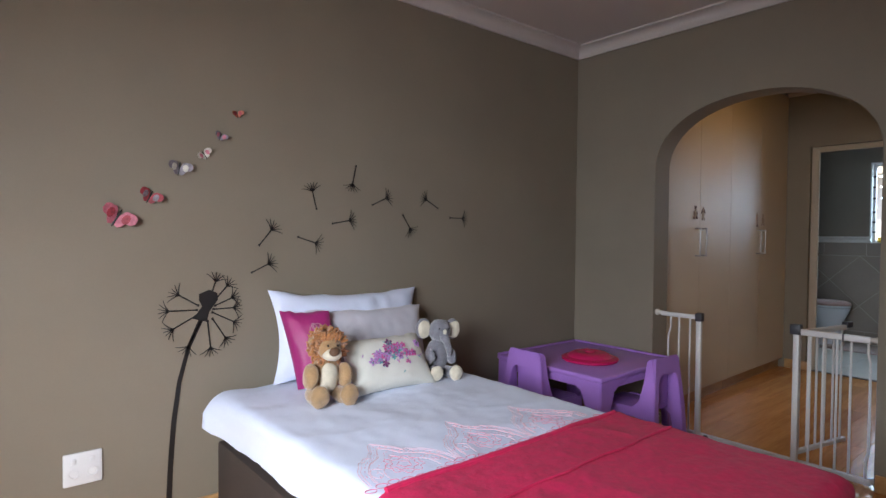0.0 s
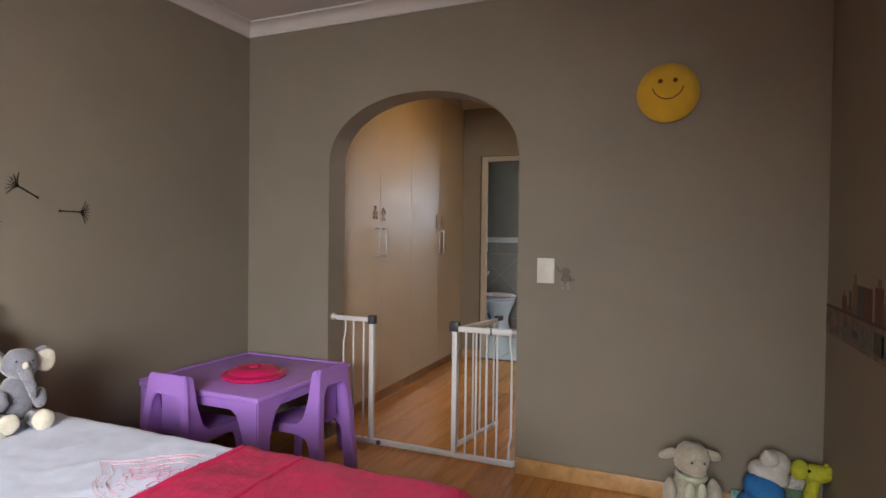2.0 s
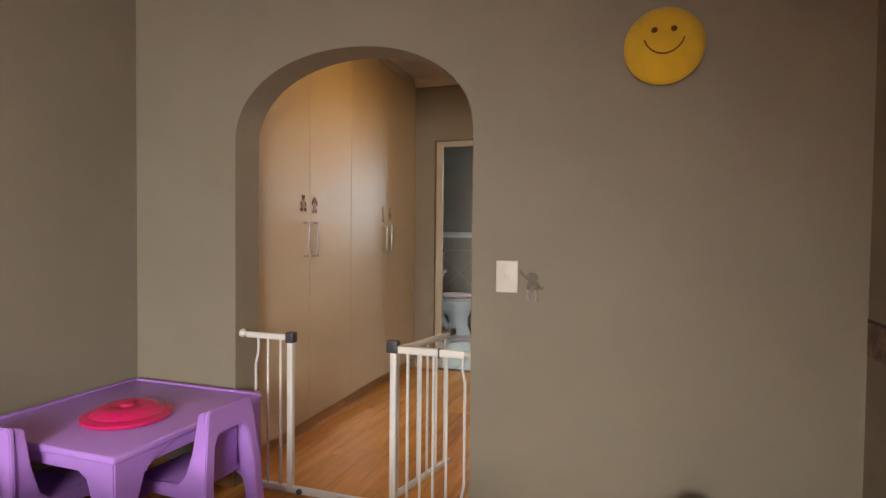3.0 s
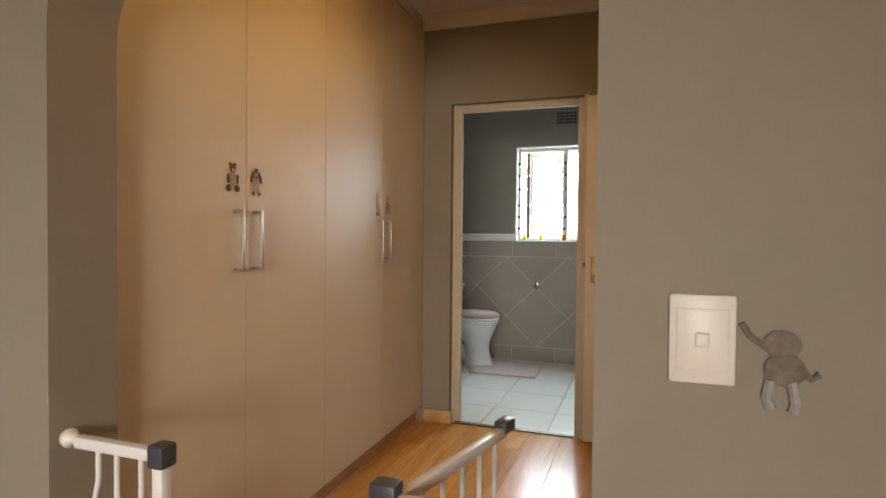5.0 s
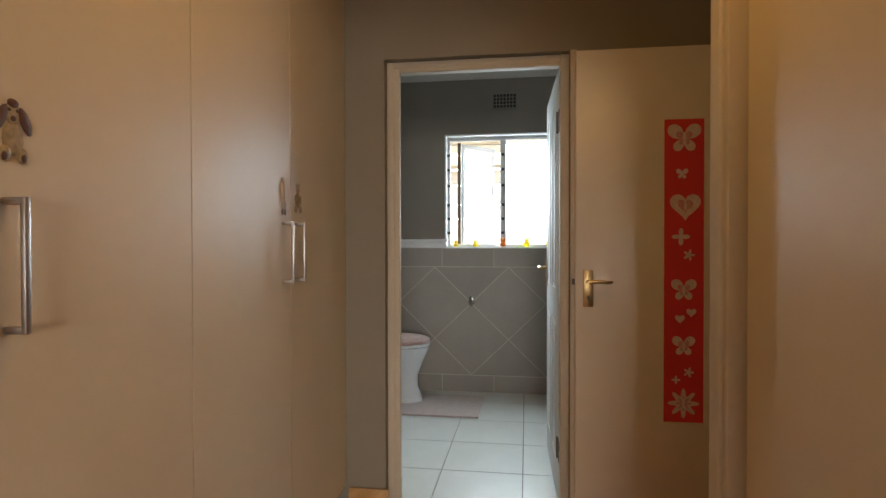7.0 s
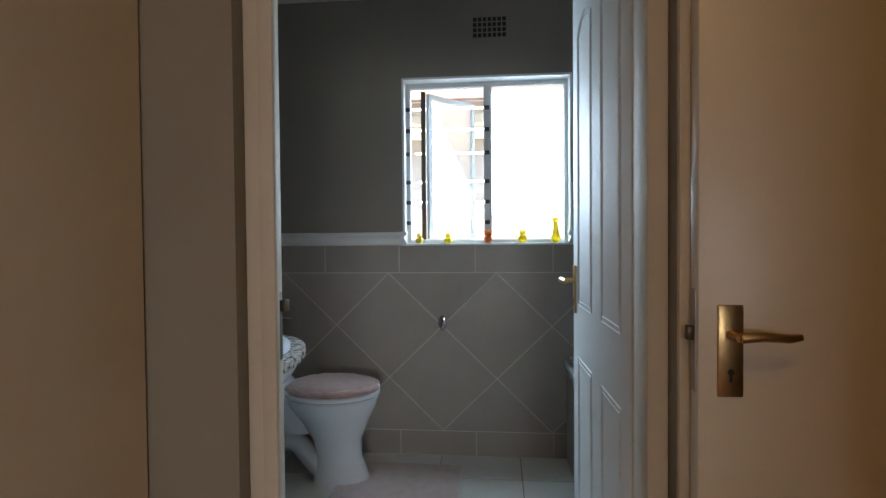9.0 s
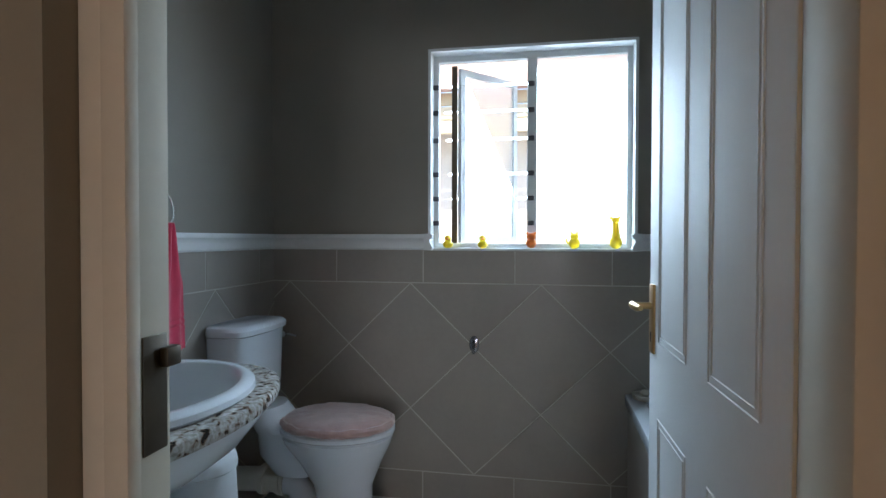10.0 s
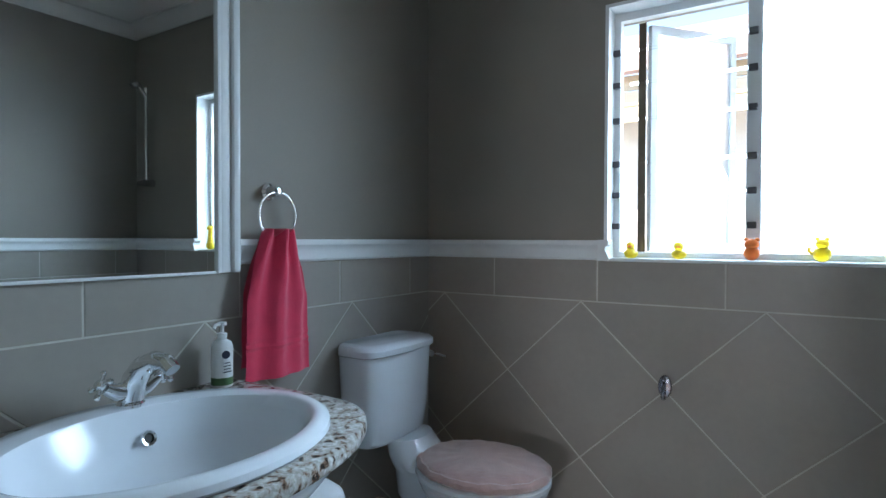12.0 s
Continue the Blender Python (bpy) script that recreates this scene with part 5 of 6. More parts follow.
part("plinth", box(0, -0.055, 0, wd, -0.04, 0.085), M_PINE, u, "varnished wooden plinth", smooth=False)
for k, (d0, d1) in enumerate(((0.0015, mid - 0.0015), (mid + 0.0015, wd - 0.0015))):
    d = part("door", box(d0, -0.018, 0.092, d1, 0.0, CUP_TOP - 0.004, 0.0015, 1), M_CUP, u)
    bar_handle(d, (d1 - 0.048) if k == 0 else (d0 + 0.048), 1.085, 1.295, 1)
# both in one pale tone: the glare is put into their colour
sticker("animal_sticker", "giraffe", (4.37, YF + 0.001, 1.372), 180, [ST_GLARE, ST_GLARE], "pale brown giraffe sticker on a cupboard door", 0.78)
sticker("animal_sticker", "bear", (4.25, YF + 0.001, 1.38), 180, [ST_GLARE, ST_GLARE], "pale brown bear sticker on a cupboard door", 0.82)
structure("cupboard_top_trim_right", box(RX0, 0.41, CUP_TOP, RX1, YF + 0.004, HC), M_CEIL, "white plaster trim above the cupboards", "trim")
structure("door_pilaster", merge(box(RX1 + 0.004, 0.4, 0, RX1 + 0.03, 1.036, HC, 0.003), box(RX1 + 0.03, 0.4, 0, 5.055, 1.047, HC, 0.006)), M_FRAME, "cream panel at the end of the cupboards", "trim")

# corridor ceiling lamp (the warm one)
lamp = thing("ceiling_lamp", "round warm ceiling lamp of the corridor", "ceiling lamp", (4.66, 1.47, HC))
part("rim", lathe([(0.0, -0.002), (0.16, -0.002), (0.165, -0.03), (0.15, -0.035), (0, -0.02)], 32), M_CHROME, lamp)
part("shade", lathe([(0.148, -0.034), (0.13, -0.06), (0.08, -0.082), (0.0, -0.09)], 32), glow_mat("warm_lamp_glass", (1.0, 0.7, 0.35), 2.5), lamp)

# bathroom door frame
DR = DY1 - 0.001       # rebate of the jamb
df = tagged(new("door_frame_1"), "cream enamelled steel door frame of the bathroom", "door frame", kind="structure")
part("jamb", merge(box(XE + 0.044, DR, 0, XE2 + 0.012, DY1 + 0.029, DZ + 0.03, 0.003), box(XE + 0.043, DY1 - 0.032, 0, XE + 0.066, DR + 0.001, DZ, 0.003)), M_FRAME, df)
part("jamb", merge(box(XE + 0.044, DY0 - 0.039, 0, XE2 + 0.012, DY0, DZ + 0.03, 0.003), box(XE - 0.012, DY0 - 0.067, 0, XE + 0.03, DY0 - 0.041, DZ + 0.03, 0.003)), M_FRAME, df)
part("head", merge(box(XE + 0.044, DY0, DZ, XE2 + 0.0115, DR, DZ + 0.029, 0.003), box(XE + 0.043, DY0, DZ - 0.02, XE + 0.066, DY1 - 0.032, DZ + 0.001, 0.003)), M_FRAME, df)
part("strike_plate", merge(box(XE2 - 0.043, DR - 0.003, 0.955, XE2 + 0.002, DR - 0.0003, 1.105, 0.001), box(XE2 - 0.014, DR - 0.016, 1.062, XE2 + 0.014, DR - 0.002, 1.088, 0.003)), M_DARKMETAL, df, "dark bronze strike plate")
for z in (1.78, 0.26):
    part("hinge", merge(box(XE2 - 0.05, DY0 - 0.002, z - 0.05, XE2 + 0.008, DY0 + 0.004, z + 0.05, 0.002), tube([(XE2 + 0.016, DY0 + 0.004, z - 0.05), (XE2 + 0.016, DY0 + 0.004, z + 0.05)], 0.007, 10)), M_DARKMETAL, df, "dark metal butt hinge")


def lever_set(parent, x, z, face, s, lean=1, reach=1.0):
    """Brass plate and lever on a leaf; x along the leaf, face: its y, s: side; the lever points along lean."""
    pl = part("handle_plate", box(x - 0.021, min(face, face + s * 0.006), z - 0.088, x + 0.021, max(face, face + s * 0.006), z + 0.07, 0.002), M_BRASS, parent, "worn brass handle plate")
    part("lever", merge(tube([(x, face, z + 0.02), (x, face + s * 0.046, z + 0.02)], 0.008, 12), tube([(x, face + s * 0.046, z + 0.02), (x + lean * 0.03 * reach, face + s * 0.051, z + 0.024), (x + lean * 0.075 * reach, face + s * 0.046, z + 0.02), (x + lean * 0.095 * reach, face + s * 0.042, z + 0.022)], 0.008, 12, [0.009, 0.0085, 0.0075, 0.006])), M_BRASS, pl, "brass lever")
    # black shape on the uncut plate, painting the shade in the key opening
    part("keyhole", merge(moved(lathe([(0, 0), (0.0055, 0), (0.0055, 0.001), (0, 0.001)], 12), Matrix.Translation((x, face + s * 0.0062, z - 0.045)) @ Euler((radians(-90 * s), 0, 0)).to_matrix().to_4x4()), box(x - 0.0025, min(face + s * 0.0061, face + s * 0.007), z - 0.062, x + 0.0025, max(face + s * 0.0061, face + s * 0.007), z - 0.045)), M_BLACK, pl)


# panelled bathroom door, standing open into the bathroom
door = tagged(new("door_1"), "white moulded panel door standing open into the bathroom", "door", kind="structure")
door.matrix_world = pose(XE2 + 0.012, DY0 + 0.004, 0, 0, 0, 1.9)
LW = 0.725


def panel_leaf():
    bm = [box(0, -0.040, 0.008, LW, 0.0, 2.022, 0.003)]
    for px0, px1 in ((0.085, 0.287), (0.416, 0.63)):
        for pz0, pz1 in ((0.18, 0.83), (1.0, 1.86)):
            for inset, hgt in ((0.0, 0.0026), (0.014, 0.0022)):
                a0, a1, c0, c1 = px0 + inset, px1 - inset, pz0 + inset, pz1 - inset
                loop = [(a0, 0.0, c0), (a1, 0.0, c0), (a1, 0.0, c1)]
                if pz0 > 0.9:
                    loop += [(a1 - (a1 - a0) * i / 8, 0.0, c1 + 0.035 * math.sin(math.pi * i / 8)) for i in range(1, 8)]
                loop += [(a0, 0.0, c1)]
                bm.append(tube(loop, hgt, 6, closed=True))
    return merge(*bm)


part("leaf", panel_leaf(), M_WHITE, door, "white moulded leaf")
lever_set(door, LW - 0.04, 1.055, 0.0, 1, -1, 0.72)

# plain door with a poster strip, open across the end of the corridor
door2 = tagged(new("door_2"), "plain cream flush door standing open in the corridor", "door", kind="structure")
FX, FY, HX, HY = 6.05, 1.285, 6.056, 0.525
ang2 = math.degrees(math.atan2(HY - FY, HX - FX))
door2.matrix_world = pose(FX, FY, 0, 0, 0, ang2)
L2 = 0.76
part("leaf", box(0, 0.0, 0.01, L2, 0.04, 2.04, 0.003), M_CREAM, door2, "cream painted flush leaf")
lever_set(door2, 0.052, 1.034, 0.0, -1, 1)
part("lock_face", box(-0.002, 0.010, 0.95, 0.0, 0.03, 1.13), M_STEEL, door2, smooth=False)
part("latch_bolt", box(-0.014, 0.013, 1.04, -0.0021, 0.027, 1.065, 0.002), M_DARKMETAL, door2)
M_RED = mat("red_paper", (0.60, 0.035, 0.04), 0.55, vary=0.06, scale=5)
M_PINKP = mat("deep_pink_print", (0.50, 0.24, 0.22), 0.6, vary=0.2, scale=60)
M_PALEP = mat("pale_print", (0.58, 0.46, 0.42), 0.6, vary=0.15, scale=40)
poster = thing("poster_strip", "red paper strip with pale butterflies, hearts and flowers on a door", "poster")
poster.matrix_world = pose(FX, FY, 0, 0, 0, ang2)
PX0, PX1, PZ0, PZ1 = 0.362, 0.520, 0.468, 1.735
part("sheet", box(PX0, -0.0022, PZ0, PX1, -0.0006, PZ1), M_RED, poster, smooth=False)


def flat_motif(pts, cx, cz):
    return moved(extrude_poly(pts, 0.0012), Matrix.Translation((cx, -0.0022, cz)) @ Euler((radians(90), 0, 0)).to_matrix().to_4x4())


def rose(n, r, k=0.35):
    return [(r * (1 - k + k * math.cos(n * a)) * math.cos(a), r * (1 - k + k * math.cos(n * a)) * math.sin(a)) for a in [2 * math.pi * i / 48 for i in range(48)]]


def heart(r):
    return [(r * 0.062 * 16 * math.sin(a) ** 3, r * 0.062 * (13 * math.cos(a) - 5 * math.cos(2 * a) - 2 * math.cos(3 * a) - math.cos(4 * a))) for a in [2 * math.pi * i / 40 for i in range(40)]]


def wings(r):
    """A butterfly outline: two large upper wings, two smaller lower ones."""
    pts = []
    for i in range(64):
        a = 2 * math.pi * i / 64
        q = 0.16
        for lobe, size, tight in ((40, 1.1, 1.9), (140, 1.1, 1.9), (-52, 0.85, 2.1), (-128, 0.85, 2.1)):
            d = (a - radians(lobe) + math.pi) % (2 * math.pi) - math.pi
            if abs(d) * tight < math.pi / 2:
                q = max(q, size * math.cos(d * tight) ** 0.6)
        pts.append((r * q * math.cos(a), r * q * math.sin(a)))
    return pts


pc = (PX0 + PX1) / 2
for shape, dx, z in ((wings(0.072), 0.0, 1.61), (wings(0.026), -0.008, 1.475), (heart(0.062), 0.005, 1.355), (rose(4, 0.036), -0.012, 1.235), (rose(5, 0.024), 0.02, 1.165), (wings(0.055), 0.0, 1.03), (heart(0.02), -0.015, 0.92), (heart(0.02), 0.03, 0.945), (wings(0.05), 0.0, 0.815), (rose(5, 0.022), 0.02, 0.715), (rose(4, 0.018), -0.03, 0.685), (rose(8, 0.064, 0.28), 0.0, 0.595)):
    mo = part("motif", flat_motif(shape, pc + dx, 0.468 + (z - 0.522) * 1.09), M_PALEP, poster, smooth=False)
    reach = max(math.hypot(*q) for q in shape)
    if reach > 0.045:
        inner = moved(flat_motif([(a * 0.5, b * 0.5) for a, b in shape], pc + dx, 0.468 + (z - 0.522) * 1.09), Matrix.Translation((0, -0.0008, 0)))
        part("motif_inset", inner, M_PINKP, mo, "deeper pink inner print", smooth=False)
        part("motif_centre", moved(flat_motif([(0.1 * reach * math.cos(a), 0.34 * reach * math.sin(a)) for a in [2 * math.pi * i / 16 for i in range(16)]], pc + dx, 0.468 + (z - 0.522) * 1.09), Matrix.Translation((0, -0.0016, 0))), M_PALEP, mo, smooth=False)

# ---------------------------------------------------------------- bathroom
# window
w2 = tagged(new("window_2"), "white steel window with one casement open outwards", "window", kind="structure")
FXW = XB + 0.075
part("window_frame", merge(box(FXW, VY0, VZ0, FXW + 0.035, VY0 + 0.035, VZ1), box(FXW, VY1 - 0.035, VZ0, FXW + 0.035, VY1, VZ1), box(FXW, VY0 + 0.035, VZ0, FXW + 0.035, VY1 - 0.035, VZ0 + 0.03), box(FXW, VY0 + 0.035, VZ1 - 0.04, FXW + 0.035, VY1 - 0.035, VZ1), box(FXW - 0.004, 1.66, VZ0 + 0.03, FXW + 0.035, 1.705, VZ1 - 0.04, 0.003)), M_WHITE, w2, smooth=False)
part("window_reveal", merge(box(XB - 0.006, VY0 - 0.0005, VZ0, FXW, VY0 + 0.012, VZ1), box(XB - 0.006, VY1 - 0.012, VZ0, FXW, VY1 + 0.0005, VZ1), box(XB - 0.006, VY0 + 0.012, VZ1 - 0.012, FXW, VY1 - 0.012, VZ1 + 0.0005)), M_WHITE, w2, smooth=False)
part("window_sill", box(XB - 0.012, VY0, VZ0 - 0.004, XB + 0.2, VY1, VZ0 + 0.008, 0.003), M_WHITE, w2)
pn = part("pane", box(FXW + 0.014, VY0 + 0.035, VZ0 + 0.03, FXW + 0.019, 1.66, VZ1 - 0.04), M_FROST, w2, smooth=False)
pn.visible_shadow = False
cas = part("casement", merge(box(0, 0, 0, 0.022, 0.03, 0.83), box(0, 0.365, 0, 0.022, 0.39, 0.83), box(0, 0.03, 0, 0.022, 0.365, 0.03), box(0, 0.03, 0.80, 0.022, 0.365, 0.83)), M_WHITE, w2, "white steel casement standing open", smooth=False)
cas.matrix_world = Matrix.Translation((FXW + 0.05, VY1 - 0.12, VZ0 + 0.033)) @ Euler((0, 0, radians(180 + 50))).to_matrix().to_4x4() @ Matrix.Translation((0, 0, 0))
p2 = part("casement_pane", box(0.008, 0.03, 0.03, 0.012, 0.365, 0.80), M_FROST, cas, smooth=False)
p2.visible_shadow = False
part("casement_handle", merge(box(-0.014, 0.367, 0.36, 0.0, 0.387, 0.42, 0.003), tube([(-0.014, 0.377, 0.40), (-0.02, 0.377, 0.36), (-0.012, 0.377, 0.31)], 0.004, 8)), M_STEEL, cas)
part("casement_stay", box(FXW + 0.03, VY1 - 0.118, VZ0 + 0.03, FXW + 0.045, VY1 - 0.092, VZ1 - 0.05), M_DARKMETAL, w2, "dark metal stile behind the casement", smooth=False)
M_ACRYL = glass_mat("clear_acrylic")
for z in (1.30, 1.415, 1.53, 1.69, 1.82, 1.94):
    bb = part("burglar_bar", box(FXW - 0.014, 1.69, z - 0.005, FXW - 0.011, VY1 - 0.02, z + 0.005), M_ACRYL, w2, "clear acrylic burglar bar", smooth=False)
    bb.visible_shadow = False
    for y in (1.686, VY1 - 0.024):
        part("bar_mount", box(FXW - 0.02, y - 0.014, z - 0.011, FXW - 0.001, y + 0.014, z + 0.011, 0.003), M_GREYPL, w2, "dark grey bar mount")

# air vent
vent = thing("air_vent", "plaster air brick with square holes above the window", "vent", (XB, 1.668, 2.36))
part("plate", box(-0.006, -0.1, -0.065, 0.0, 0.1, 0.065, 0.002), M_BATHWALL, vent)
# no openings are cut: black blocks on the plate paint the holes' shade
for r in range(4):
    for c in range(7):
        part("hole", box(-0.0075, -0.09 + c * 0.0265, -0.054 + r * 0.0285, -0.0061, -0.09 + c * 0.0265 + 0.0195, -0.054 + r * 0.0285 + 0.021), M_BLACK, vent, smooth=False)


def moulding(name, p0, p1, inward, z0, h=0.072, d=0.028, m=None):
    """A profiled dado rail from p0 to p1."""
    prof = [(0, 0), (d * 0.55, 0), (d * 0.7, h * 0.1), (d * 0.6, h * 0.28), (d * 0.5, h * 0.45), (d * 0.62, h * 0.62), (d, h * 0.75), (d, h * 0.93), (d * 0.85, h), (0, h)]
    bm = bmesh.new()
    dv = Vector((*inward, 0))
    rows = [[bm.verts.new(Vector((*q, z0 + z)) + dv * u) for u, z in prof] for q in (p0, p1)]
    n = len(prof)
    for i in range(n):
        bm.faces.new((rows[0][i], rows[0][(i + 1) % n], rows[1][(i + 1) % n], rows[1][i]))
    bm.faces.new(rows[0])
    bm.faces.new(rows[1][::-1])
    bmesh.ops.recalc_face_normals(bm, faces=bm.faces)
    return structure(name, bm, m or M_WHITE, "white moulded plaster dado rail", "dado rail", smooth=True)


moulding("dado_left", (7.15, YL), (XB, YL), (0, -1), 1.176)
moulding("dado_window_left", (XB, VY1 + 0.0145), (XB, YL), (-1, 0), 1.176)
moulding("dado_window_right", (XB, YR), (XB, VY0 - 0.0145), (-1, 0), 1.176)
moulding("dado_right", (XE2, YR), (XB, YR), (0, 1), 1.176)

# moulded ends where the dado turns into the window opening
for k, (y0, sg) in enumerate(((VY1, -1), (VY0, 1))):
    prof = [(-0.014, 0.0), (0.02, 0.0), (0.026, 0.008), (0.020, 0.024), (0.012, 0.038), (0.013, 0.05), (0.024, 0.058), (0.026, 0.07), (0.02, 0.076), (-0.014, 0.076)]
    end = extrude_poly([(sg * a, b) for a, b in (prof if sg > 0 else prof[::-1])], 0.046)
    structure("dado_end_%d" % (k + 1), moved(end, Matrix.Translation((XB - 0.036, y0, 1.174)) @ Matrix(((0, 0, 1, 0), (1, 0, 0, 0), (0, 1, 0, 0), (0, 0, 0, 1)))), M_WHITE, "white moulded end of the dado rail", "dado rail", smooth=False)

# mirror
mir = thing("wall_mirror", "wall mirror with a broad white moulded frame above the basin", "mirror", (0, YL, 0))
MX0, MX1, MZ0, MZ1 = 6.36, 7.075, 1.16, 2.12
part("glass", box(MX0, -0.020, MZ0, MX1, -0.014, MZ1), M_MIRROR, mir, "silvered glass", smooth=False)
part("frame_side", merge(box(MX1, -0.03, MZ0 - 0.006, MX1 + 0.012, 0, MZ1 + 0.08, 0.003), box(MX1 + 0.012, -0.024, MZ0 - 0.006, MX1 + 0.048, 0, MZ1 + 0.08, 0.006), box(MX1 + 0.048, -0.036, MZ0 - 0.006, MX1 + 0.072, 0, MZ1 + 0.08, 0.008)), M_WHITE, mir)
part("frame_top", merge(box(MX0, -0.024, MZ1, MX1, 0, MZ1 + 0.05, 0.004), box(MX0, -0.036, MZ1 + 0.05, MX1, 0, MZ1 + 0.08, 0.006)), M_WHITE, mir)
part("frame_bottom", box(MX0, -0.022, MZ0 - 0.008, MX1, 0, MZ0, 0.002), M_WHITE, mir)

# vanity counter
counter = thing("vanity_counter", "speckled granite washstand top with a bull-nosed edge", "washstand", (0, 0, 0))
CZ = 0.852


def counter_outline():
    pts = [(6.262, 2.928), (7.13, 2.928)]
    n = 36
    for i in range(n + 1):
        a = math.pi * i / n
        # bow front
        x = 6.70 + 0.45 * math.cos(a)
        y = 2.56 - 0.305 * math.sin(a) ** 0.8
        if x < 6.262:
            break
        pts.append((x, y))
    pts.append((6.262, pts[-1][1]))
    return pts




def slab_with_hole(cx, cy, rx, ry, h, n=96):
    """The granite top, with an oval hole for the basin and a rounded outer edge."""
    out = counter_outline()
    bm = bmesh.new()
    prof = [(0.010, 0.0), (0.003, -0.003), (0.0, -0.010), (0.0, -h + 0.01), (0.003, -h + 0.003), (0.01, -h)]
    rows = []
    for k in range(n):
        a = 2 * math.pi * k / n
        d = Vector((math.cos(a), math.sin(a)))
        best = None
        for p, q in zip(out, out[1:] + out[:1]):
            e = Vector((q[0] - p[0], q[1] - p[1]))
            den = d.x * e.y - d.y * e.x
            if abs(den) < 1e-9:
                continue
            w = Vector((p[0] - cx, p[1] - cy))
            t, s = (w.x * e.y - w.y * e.x) / den, (w.x * d.y - w.y * d.x) / den
            if t > 0 and -1e-6 <= s <= 1 + 1e-6:
                best = t if best is None else max(best, t)
        r_in = 1 / math.sqrt((d.x / rx) ** 2 + (d.y / ry) ** 2)
        best = max(best, r_in + 0.02)
        ring = [(r_in, -h), (r_in, 0.0)] + [(best - i, z) for i, z in prof]
        rows.append([bm.verts.new((cx + d.x * r, cy + d.y * r, CZ + z)) for r, z in ring])
    m = len(rows[0])
    for k in range(n):
        a, b = rows[k], rows[(k + 1) % n]
        for i in range(m):
            bm.faces.new((a[i], a[(i + 1) % m], b[(i + 1) % m], b[i]))
    bmesh.ops.recalc_face_normals(bm, faces=bm.faces)
    return bm


part("slab", slab_with_hole(6.725, 2.575, 0.31, 0.256, 0.034), M_GRANITE, counter, "polished speckled granite slab")
basin = thing("wash_basin", "white oval ceramic basin set in the granite top", "basin", (6.725, 2.575, CZ))
def loft(rings, cap0=True, cap1=True):
    bm = bmesh.new()
    rs = [[bm.verts.new(p) for p in r] for r in rings]
    n = len(rs[0])
    for a, b in zip(rs, rs[1:]):
        for k in range(n):
            bm.faces.new((a[k], a[(k + 1) % n], b[(k + 1) % n], b[k]))
    if cap0:
        bm.faces.new(rs[0][::-1])
    if cap1:
        bm.faces.new(rs[-1])
    bmesh.ops.recalc_face_normals(bm, faces=bm.faces)
    return bm


def basin_ring(r, z, k):
    """An oval; k from 0 (rim) to 1 (bowl) moves it off the wall side."""
    return [(r * math.cos(a), (0.83 - 0.05 * k) * r * math.sin(a) - 0.02 * k, z) for a in [2 * math.pi * i / 64 for i in range(64)]]


part("bowl", loft([basin_ring(*q) for q in ((0.322, -0.004, 0), (0.338, 0.008, 0), (0.336, 0.02, 0), (0.322, 0.029, 0), (0.3, 0.031, 0.4), (0.285, 0.026, 1), (0.27, 0.004, 1), (0.245, -0.05, 1), (0.19, -0.09, 1), (0.1, -0.11, 1), (0.02, -0.115, 1), (0.02, -0.13, 1), (0.1, -0.205, 0.6), (0.2, -0.175, 0.4), (0.30, -0.115, 0.2), (0.355, -0.06, 0), (0.37, -0.0345, 0), (0.302, -0.0345, 0), (0.302, -0.004, 0))], False, False), M_CERAMIC, basin)
part("overflow", moved(lathe([(0, -0.005), (0.0105, -0.005), (0.011, 0.003), (0.016, 0.004), (0.018, 0.001), (0.018, -0.008), (0, -0.008)], 24), Matrix.Translation((0.058, 0.1635, -0.0365)) @ Euler((radians(68), 0, 0)).to_matrix().to_4x4()), M_CHROME, basin)
# black disc that paints the shade inside the overflow
part("overflow_hole", moved(lathe([(0, 0), (0.010, 0), (0.010, 0.001), (0, 0.001)], 14), Matrix.Translation((0.058, 0.1648, -0.037)) @ Euler((radians(68), 0, 0)).to_matrix().to_4x4()), M_BLACK, basin)
part("drain", moved(lathe([(0, 0), (0.02, 0), (0.03, 0.003), (0.03, -0.003), (0, -0.003)], 24), Matrix.Translation((0, 0, -0.112))), M_CHROME, basin)
part("pedestal", moved(lathe([(0.13, 0), (0.11, 0.05), (0.085, 0.3), (0.1, 0.55), (0.17, 0.68), (0, 0.68)], 32, 1.0, 0.85), Matrix.Translation((0, 0.05, -CZ))), M_CERAMIC, basin)
tapob = thing("mixer_tap", "chrome pillar mixer tap with cross handles on the basin", "tap", (6.778, 2.80, CZ + 0.026))
tapob.scale = (1.08, 1.08, 1.08)
part("body", merge(lathe([(0, 0), (0.026, 0), (0.027, 0.006), (0.021, 0.012), (0.02, 0.04), (0, 0.045)], 24)), M_CHROME, tapob)
part("spout", tube([(0, 0, 0.02), (0.004, -0.01, 0.055), (0.008, -0.035, 0.085), (0.012, -0.07, 0.1), (0.016, -0.105, 0.098), (0.018, -0.12, 0.085)], 0.016, 16, [0.026, 0.025, 0.022, 0.019, 0.017, 0.015]), M_CHROME, tapob)
